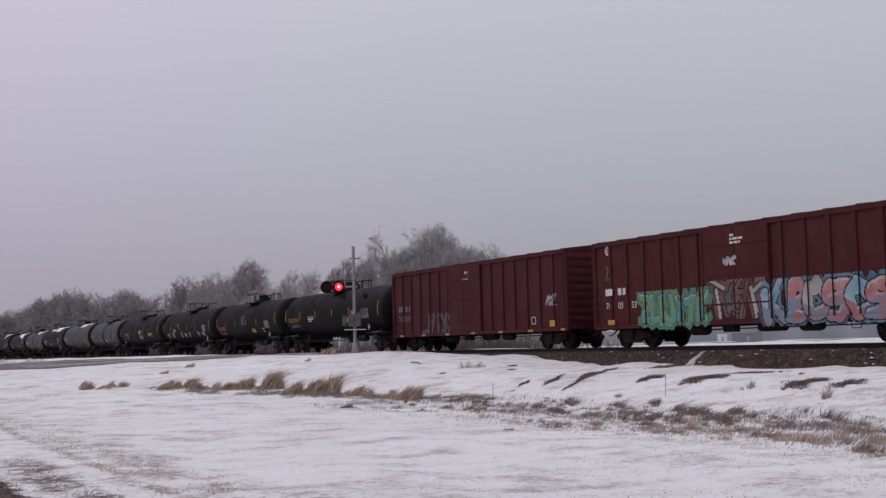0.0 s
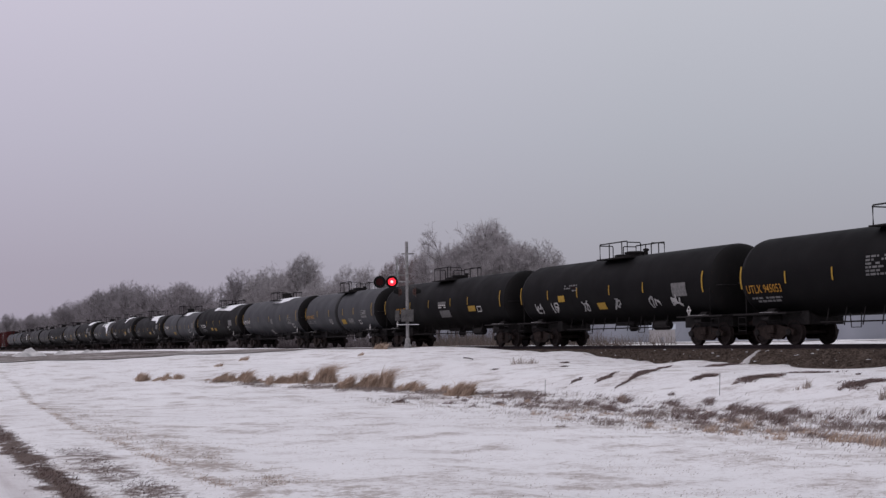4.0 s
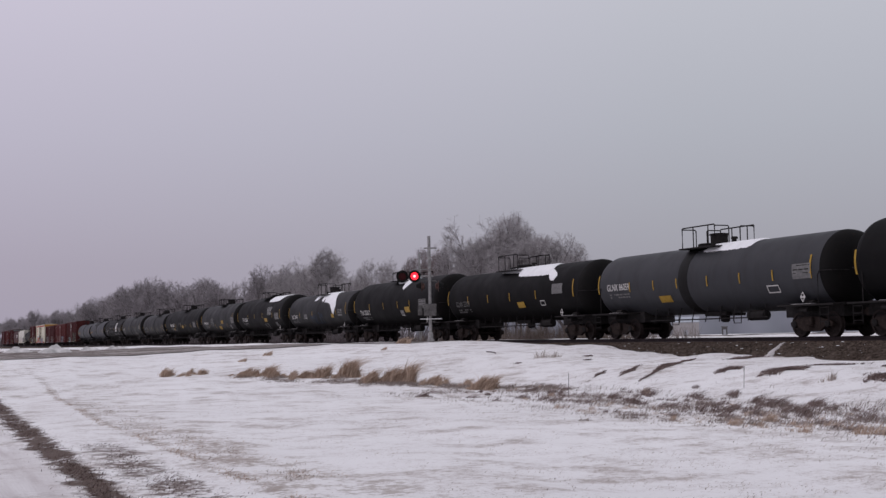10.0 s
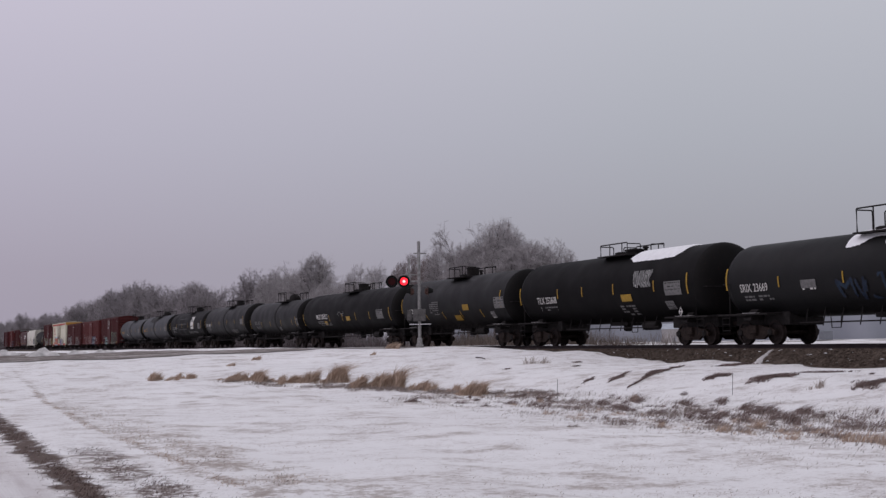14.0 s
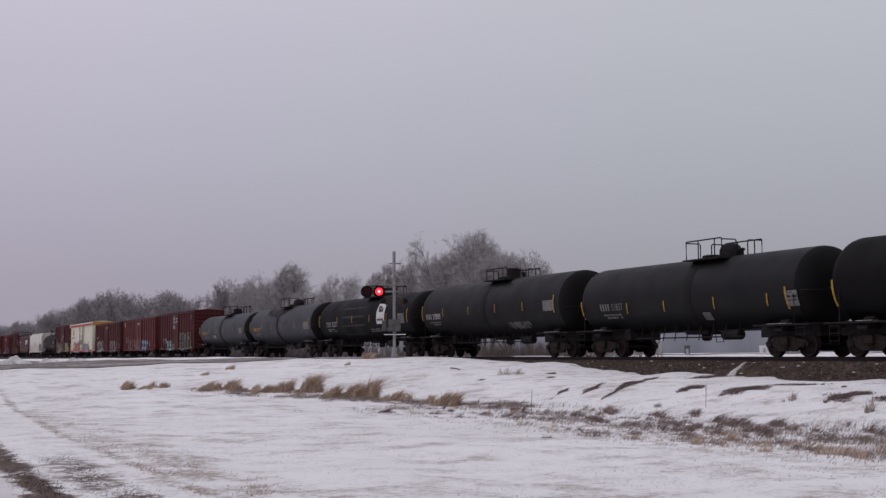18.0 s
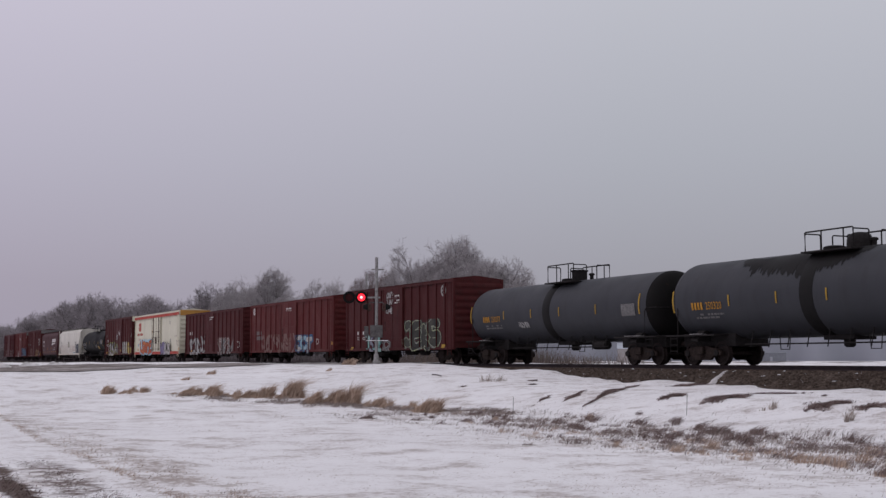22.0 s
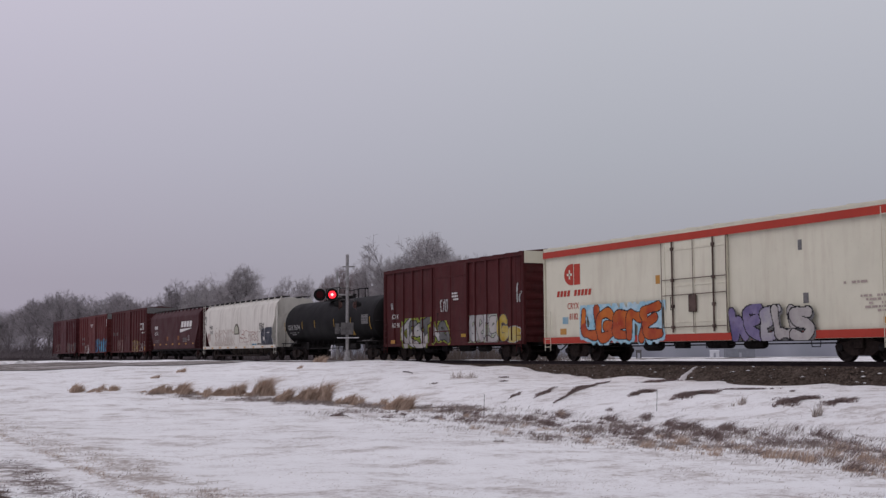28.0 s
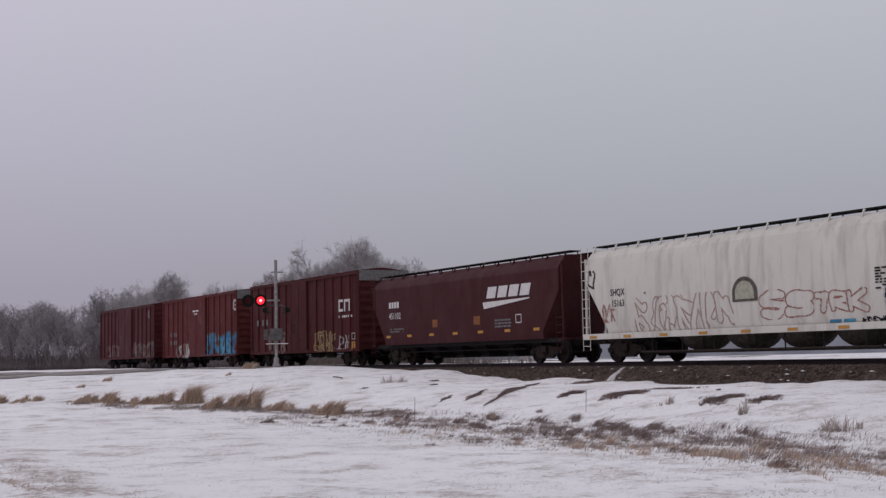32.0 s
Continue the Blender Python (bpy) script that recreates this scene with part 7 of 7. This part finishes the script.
    sprayed_piece(c, skin, 7.3, 1.25, 0.66, 2.4, "UGEnE", (S_ORANGE,), S_INK, 19, 0.29, 0.045, wild=0.03, halo=S_SKY, label="orange graffiti letters with pale blue cloud", cloud=0.26, low=S_EMBER, shade=S_INK)
    sprayed_piece(c, skin, -2.4, -6.75, 0.72, 2.02, "WEEVS".replace("V", "U"), (S_VIOLET, S_VIOLET, S_LILAC, S_PALE, S_PALE), S_INK, 20, 0.25, 0.05, wild=0.03, shade=S_SMOKE, label="purple and grey graffiti letters")
    cream_emblem(c, f)
    plate(c, f, 7.42, 7.9, 3.3, 4.2, M_ORANGE, "emblem")
    bars(c, f, 9.3, 2.82, 0.26, 10, 0.2, 0.075, M_ORANGE, lean=0.25, skip=(4,))
    lettering(c, f, "CRYX", 8.45, 2.26, 0.27, M_ORANGE, 0.9)
    lettering(c, f, "8182", 8.3, 1.8, 0.27, M_ORANGE, 0.9)
    plate(c, f, 1.78, 2.06, 3.03, 3.37, M_OCHRE, "reflector", "ochre plate")
    plate(c, f, 8.55, 9.05, 1.16, 1.42, M_OCHRE, "reflector", "ochre plate")
    plate(c, f, -10.0, -9.5, 1.15, 1.4, M_OCHRE, "reflector", "ochre plate")
    plate(c, f, 8.4, 8.85, 1.62, 1.92, S_ICE, "blue_smudge", "pale blue paint smear")
    plate(c, f, -6.05, -5.86, 3.75, 4.1, M_MARKDIM, "vent_plate", "stained vent plate")
    plate(c, f, -6.3, -6.05, 1.95, 2.3, M_MARKDIM, "vent_plate")
    fine_print(c, f, -8.6, 2.05, 1.3, 5, M_GHOSTPRINT, 31, 0.07)
    fine_print(c, f, -7.9, 2.5, 1.0, 1, M_GHOSTPRINT, 32, 0.08)
    for y, r in ((1.47, 0.014), (0.8, 0.034), (-0.45, 0.012), (-1.62, 0.034), (-2.35, 0.016)):
        bm = bmesh.new()
        rod(bm, (-1.61, y, 1.1), (-1.61, y, 4.58), r, 8)
        lock = part("lock_rod", bm, M_RODS, c, "grime-streaked locking rod", 40)
        if r > 0.03:
            for z in (1.3, 2.1, 3.1, 4.3):
                bm = bmesh.new()
                bx(bm, -1.65, -1.56, y - 0.07, y + 0.07, z - 0.06, z + 0.06)
                part("rod_bracket", bm, M_RODS, lock, "", 0, 0.01)
    for z in (1.3, 2.52, 3.12):
        bm = bmesh.new()
        rod(bm, (-1.62, 1.4, z), (-1.62, -2.3, z), 0.018, 6)
        part("lock_bar", bm, M_RODS, c)
    bm = bmesh.new()
    bx(bm, -1.66, -1.57, -0.62, -0.2, 1.85, 2.5)
    part("lock_lever", bm, M_RODS, c, "rusty lever plate", 0, 0.02)
    # car with a white end panel
    c, h, f = box(25, M_RED, "tall oxide red box car with white, lime and yellow graffiti", eave=5.1, sill=0.78, posts=13, door=(-0.5, 3.7), cap=M_WHITE, cap_h=0.55)
    sprayed_piece(c, f, 5.75, 1.7, 0.68, 2.35, "DEST".replace("D", "O"), (S_WHITE, S_SMOKE), S_INK, 21, 0.26, 0.06, wild=0.1, halo=S_GREEN, label="white graffiti letters edged lime", cloud=0.16, low=S_PALE, shade=S_INK)
    sprayed_piece(c, f, 1.6, -0.6, 0.72, 2.1, "MS", (S_WHITE, S_SMOKE), S_INK, 22, 0.2, 0.06, wild=0.12, halo=S_GREEN, label="white graffiti letters", cloud=0.12)
    sprayed_piece(c, f, -2.4, -5.5, 0.9, 2.3, "BEnS", (S_WHITE, S_PALE), S_INK, 23, 0.26, 0.035, wild=0.1, halo=S_LIMEWHITE, label="white graffiti letters", cloud=0.12)
    sprayed_piece(c, f, -5.3, -6.4, 0.9, 2.25, "G", (S_YELLOW,), S_SMOKE, 24, 0.26, 0.05, label="yellow graffiti letters")
    sprayed_piece(c, f, -6.3, -7.6, 0.85, 1.7, "S", (S_YELLOW, S_WHITE), S_WHITE, 54, 0.2, 0.05, label="white graffiti scrap")
    lettering(c, f, "AO K", 6.9, 2.34, 0.26, WH, 1.0)
    lettering(c, f, "140 90", 6.9, 1.85, 0.26, WH, 1.0)
    sprayed_piece(c, f, 7.0, 6.5, 2.85, 3.25, 3, (S_WHITE,), S_WHITE, 25, 0.03, 0.02, label="white sprayed tag")
    sprayed_piece(c, f, 0.6, -0.35, 2.55, 3.2, 3, (S_WHITE,), S_WHITE, 26, 0.04, 0.02, label="white sprayed tag")
    sprayed_piece(c, f, -7.1, -7.65, 2.75, 3.85, 1, (S_WHITE,), S_WHITE, 27, 0.05, 0.03, label="white sprayed tag")
    fine_print(c, f, -0.75, 3.4, 0.7, 3, WH, 12, 0.09)
    plate(c, f, 6.35, 6.9, 0.95, 1.15, M_OCHRE, "reflector", "ochre reflector plate")
    plate(c, f, -2.2, -1.7, 1.2, 1.36, M_YELLOW, "reflector")
    # last three
    c, h, f = box(29, M_RED, "tall oxide red box car with yellow graffiti and pale end panel", eave=5.08, sill=0.76, posts=14, door=(0.1, 2.3), cap=M_MARKDIM, cap_h=0.55)
    sprayed_piece(c, f, -1.6, -4.6, 0.8, 2.0, 4, (S_GHOST,), S_YELLOW, 28, 0.14, 0.05, label="yellow-edged graffiti letters")
    sprayed_piece(c, f, -4.9, -6.4, 0.9, 1.7, 2, (S_WHITE,), S_GHOST, 29, 0.07, 0.03, label="white tag")
    sprayed_piece(c, f, 5.2, 2.0, 0.75, 2.1, 4, (S_GHOST,), S_GHOST, 30, 0.14, 0.04, label="faded graffiti")
    bars(c, f, -5.0, 2.95, 0.66, 2, 0.14, 0.55, WH, "emblem", "white angular railway emblem")
    bars(c, f, -5.14, 3.47, 0.14, 2, 0.55, 0.16, WH, "emblem", lean=0.0)
    bars(c, f, -5.14, 2.95, 0.14, 1, 0.55, 0.2, WH, "emblem")
    bars(c, f, -6.4, 2.95, 0.66, 1, 0.14, 0.3, WH, "emblem")
    fine_print(c, f, -5.0, 2.62, 1.7, 1, WH, 14, 0.12)
    bars(c, f, 6.8, 2.55, 0.36, 4, 0.26, 0.42, M_MARKDIM)
    plate(c, f, -7.0, -6.55, 0.85, 1.3, M_OCHRE, "reflector", "ochre reflector plate")
    on_side(c, "square_frame", [(-7.0, -6.6, 1.4, 1.44), (-7.0, -6.6, 1.72, 1.76), (-7.0, -6.96, 1.4, 1.76), (-6.64, -6.6, 1.4, 1.76)], f, WH)
    c, h, f = box(30, M_RED2, "oxide red box car with blue graffiti and white oval", eave=5.04, sill=0.76, posts=14, door=(0.1, 3.9), cap=M_MARKDIM, cap_h=0.55)
    sprayed_piece(c, f, -1.0, -7.3, 0.85, 2.4, 6, (S_CYAN,), S_DEEP, 31, 0.2, 0.05, halo=S_FAINT, label="blue graffiti letters")
    sprayed_piece(c, f, 5.5, 2.1, 0.7, 1.75, 4, (S_GHOST, S_WHITE), S_GHOST, 32, 0.15, 0.04, label="faded pale graffiti")
    ring_logo(c, f, -6.7, 4.1, 0.4, WH, 0.8)
    bars(c, f, 6.8, 2.3, 0.3, 4, 0.24, 0.16, M_MARKDIM)
    bars(c, f, 6.8, 1.7, 0.3, 4, 0.24, 0.16, M_MARKDIM)
    fine_print(c, f, 1.4, 3.95, 1.2, 2, WH, 15, 0.12)
    c, h, f = box(31, M_REDDARK, "last box car of the train, dark red with pale graffiti", eave=5.02, sill=0.76, posts=14, door=(0.1, 3.9))
    sprayed_piece(c, f, -1.5, -7.3, 0.85, 2.15, 6, (S_GHOST, S_SMOKE), S_GHOST, 33, 0.16, 0.04, label="faded pale graffiti")
    sprayed_piece(c, f, 6.3, 2.1, 1.0, 2.0, 5, (S_GHOST,), S_FAINT, 34, 0.12, 0.04, label="faded graffiti")
    plate(c, f, -6.0, -5.6, 3.95, 4.55, M_MARKDIM, "data_plate")


def build_hoppers():
    WH = M_MARK
    car, h, face, _ = hopper_car(*SPANS[27], M_HOPPER, "white covered hopper car streaked with grime and thin red graffiti", 4.4)
    f = Face(face, False)
    lettering(car, f, "SHQX", 7.2, 2.52, 0.26, S_INK, 0.85)
    lettering(car, f, "15163", 7.15, 2.1, 0.26, S_INK, 0.85)
    sprayed_piece(car, f, 5.8, 0.6, 1.0, 2.4, 8, (), S_PALELINE, 35, 0.2, 0.045, hollow=True, label="faint thin red outline graffiti", step=0.025)
    sprayed_piece(car, f, -0.6, -3.0, 1.3, 2.3, "SS", (), S_RUSTLINE, 36, 0.24, 0.036, hollow=True, label="thin red outline graffiti", step=0.025)
    sprayed_piece(car, f, -2.9, -5.2, 1.38, 2.15, "TAK".replace("A", "R"), (), S_RUSTLINE, 37, 0.16, 0.038, hollow=True, label="red outline graffiti", step=0.025)
    sprayed_piece(car, f, -5.5, -8.3, 0.94, 2.4, "OB", (S_INKBLUE,), S_WHITE, 38, 0.36, 0.06, wild=0.06, label="dark rounded graffiti")
    sprayed_piece(car, f, -4.7, -5.8, 0.98, 1.28, 4, (S_INK,), S_INK, 39, 0.02, 0.015, label="black sprayed tag")
    sprayed_piece(car, f, 8.6, 8.1, 2.85, 3.6, 1, (S_INK,), S_INK, 40, 0.025, 0.02, label="black sprayed tag")
    sprayed_piece(car, f, 7.75, 6.95, 1.5, 2.2, 3, (S_RUSTLINE,), S_RUSTLINE, 43, 0.02, 0.015, label="red sprayed scrawl")
    # round-topped emblem
    v = [(f(0, 2.0) - 0.012, 0.6, 1.96), (f(0, 2.0) - 0.012, -0.56, 1.96)] + [(f(0, 2.3) - 0.012, 0.02 - 0.58 * math.cos(a), 2.25 + 0.54 * math.sin(a)) for a in np.linspace(0, math.pi, 13)]
    part("emblem", flat_mesh("emblem", v, [tuple(range(len(v)))], M_BAY, False), None, car, "round-topped olive emblem")
    v = [(f(0, 2.0) - 0.018, 0.46, 2.04), (f(0, 2.0) - 0.018, -0.42, 2.04)] + [(f(0, 2.3) - 0.018, 0.02 - 0.44 * math.cos(a), 2.25 + 0.4 * math.sin(a)) for a in np.linspace(0, math.pi, 13)]
    part("emblem", flat_mesh("emblem", v, [tuple(range(len(v)))], S_GREENGREY, False), None, car)
    fine_print(car, f, -5.4, 2.65, 1.0, 8, M_STEEL, 33, 0.05)
    bars(car, f, -3.5, 1.12, 0.1, 2, 0.45, 0.1, S_CYAN, "emblem", "small blue mark", 0.6)
    fine_print(car, f, 5.4, 2.6, 0.3, 3, M_MARKDIM, 35, 0.06)
    sill_reflectors(car, Face(lambda y, z: -1.612, True), h, 0.92, 9, M_OCHRE)
    for k in range(7):
        y = h - 4.2 - k * (2 * h - 8.4) / 6
        bm = bmesh.new()
        rod(bm, (-1.5, y, 0.36), (-1.5, y, 0.9), 0.025, 6)
        part("rail_hanger", bm, M_STEEL, car)
    bm = bmesh.new()
    rod(bm, (-1.5, -h + 3.6, 0.36), (-1.5, h - 3.6, 0.36), 0.05, 6)
    part("outlet_rail", bm, M_RUSTY, car)
    bm = bmesh.new()
    car, h, face, _ = hopper_car(*SPANS[28], M_MAROON, "maroon covered hopper car with a white slanted emblem", 4.42, False)
    f = Face(face, False)
    bars(car, f, -2.75, 2.88, 0.5, 4, 0.72, 0.16, WH, "emblem", "white slanted railway emblem", 0.35)
    v = [(f(0, z) - 0.01, y, z) for y, z in ((-2.45, 2.72), (-2.55, 2.42), (-6.1, 2.72), (-6.2, 2.78))]
    part("emblem", flat_mesh("emblem", v, [(0, 1, 2, 3)], WH, False), None, car)
    bars(car, f, 6.5, 2.85, 0.3, 4, 0.21, 0.07, WH)
    lettering(car, f, "451102", 6.5, 2.3, 0.32, WH, 0.9)
    fine_print(car, f, 6.4, 1.75, 1.4, 2, M_MARKDIM, 41, 0.07)
    on_side(car, "square_frame", [(-5.5, -5.05, 1.72, 1.76), (-5.5, -5.05, 2.06, 2.1), (-5.5, -5.46, 1.72, 2.1), (-5.09, -5.05, 1.72, 2.1)], f, WH)
    plate(car, f, 1.6, 2.1, 1.76, 2.12, M_OCHREDIM, "data_plate")
    plate(car, f, -2.2, -1.65, 1.76, 2.14, M_OCHREDIM, "data_plate")
    fine_print(car, f, -3.4, 1.85, 1.3, 3, M_MARKDIM, 42, 0.08)
    for k in range(7):
        y = 6.6 - k * 2.2
        plate(car, f, y - 0.22, y + 0.22, 1.36, 1.48, M_OCHRE, "reflector")


S_AQUATEAL = sprayed("aqua_green_spray", (0.10, 0.27, 0.24), (0.16, 0.30, 0.16), 1.2)
S_ROSE = sprayed("rose_spray", (0.34, 0.13, 0.13), (0.42, 0.25, 0.24), 1.0)
S_SEA = sprayed("sea_blue_cloud", (0.05, 0.13, 0.18), (0.12, 0.22, 0.26), 1.6)
S_EMBER = sprayed("ember_red_spray", (0.30, 0.05, 0.025), (0.42, 0.10, 0.03), 1.0)
S_PALELINE = sprayed("faint_rust_line", (0.40, 0.30, 0.26), (0.34, 0.22, 0.19), 1.4)
S_NAVY = sprayed("navy_spray", (0.02, 0.04, 0.10), (0.04, 0.12, 0.22), 1.0)
S_SCUFF = sprayed("pale_scuff", (0.05, 0.05, 0.05), (0.17, 0.165, 0.16), 3.0)
S_NIGHT = sprayed("night_blue_spray", (0.012, 0.018, 0.035), (0.02, 0.035, 0.06), 1.4)
S_LIMETEAL = sprayed("lime_teal_cloud", (0.15, 0.22, 0.06), (0.07, 0.20, 0.15), 2.0)
S_SOOT = sprayed("soot_spray", (0.03, 0.032, 0.03), (0.065, 0.065, 0.055), 1.0)
S_LIMEWHITE = sprayed("pale_green_spray", (0.36, 0.40, 0.24), (0.30, 0.32, 0.29), 2.0)
S_AQUA = sprayed("aqua_spray", (0.16, 0.36, 0.34), (0.30, 0.42, 0.40), 2.0)
S_SKY = sprayed("sky_blue_spray", (0.24, 0.44, 0.54), (0.42, 0.54, 0.60), 1.6)
S_VIOLET = sprayed("violet_spray", (0.11, 0.09, 0.20), (0.20, 0.17, 0.28), 1.5)
S_LILAC = sprayed("lilac_grey_spray", (0.24, 0.22, 0.30), (0.36, 0.35, 0.36), 1.5)
S_PALE = sprayed("pale_grey_spray", (0.40, 0.38, 0.36), (0.30, 0.28, 0.28), 1.2)
S_INKBLUE = sprayed("blue_black_spray", (0.014, 0.018, 0.028), (0.05, 0.055, 0.07), 2.0)
M_GHOSTPRINT = plain("faint_print", (0.36, 0.30, 0.27), 0.6)
M_RODS = plain("rust_streaked_rod", (0.10, 0.07, 0.06), 0.7, 0, 0.5, 2.0)
M_OCHREDIM = plain("faded_ochre", (0.20, 0.08, 0.035), 0.7)
S_GREENGREY = plain("olive_grey_emblem", (0.34, 0.34, 0.27), 0.7)
build_boxes()
build_tanks()
build_hoppers()


# ---- movement ----
def motions():
    for car, place in CARS:
        walk(car, [(t, pose(TX, place - SPEED * t, 0)) for t in (0, 8, 16, 24, 32)])
    # the flasher changes lamps twice in each beat
    rows, beat = [(0, pose(-0.81, 0, 3.5))], 0.9944
    for k in range(32):
        at = k * beat
        rows += [(at + 0.46, pose(-0.81, 0, 3.5)), (at + 0.494, pose(-1.47, 0, 3.5)), (at + 0.92, pose(-1.47, 0, 3.5)), (at + 0.954, pose(-0.81, 0, 3.5))]
    walk(FLASH, rows + [(32, pose(-0.81, 0, 3.5))])


motions()
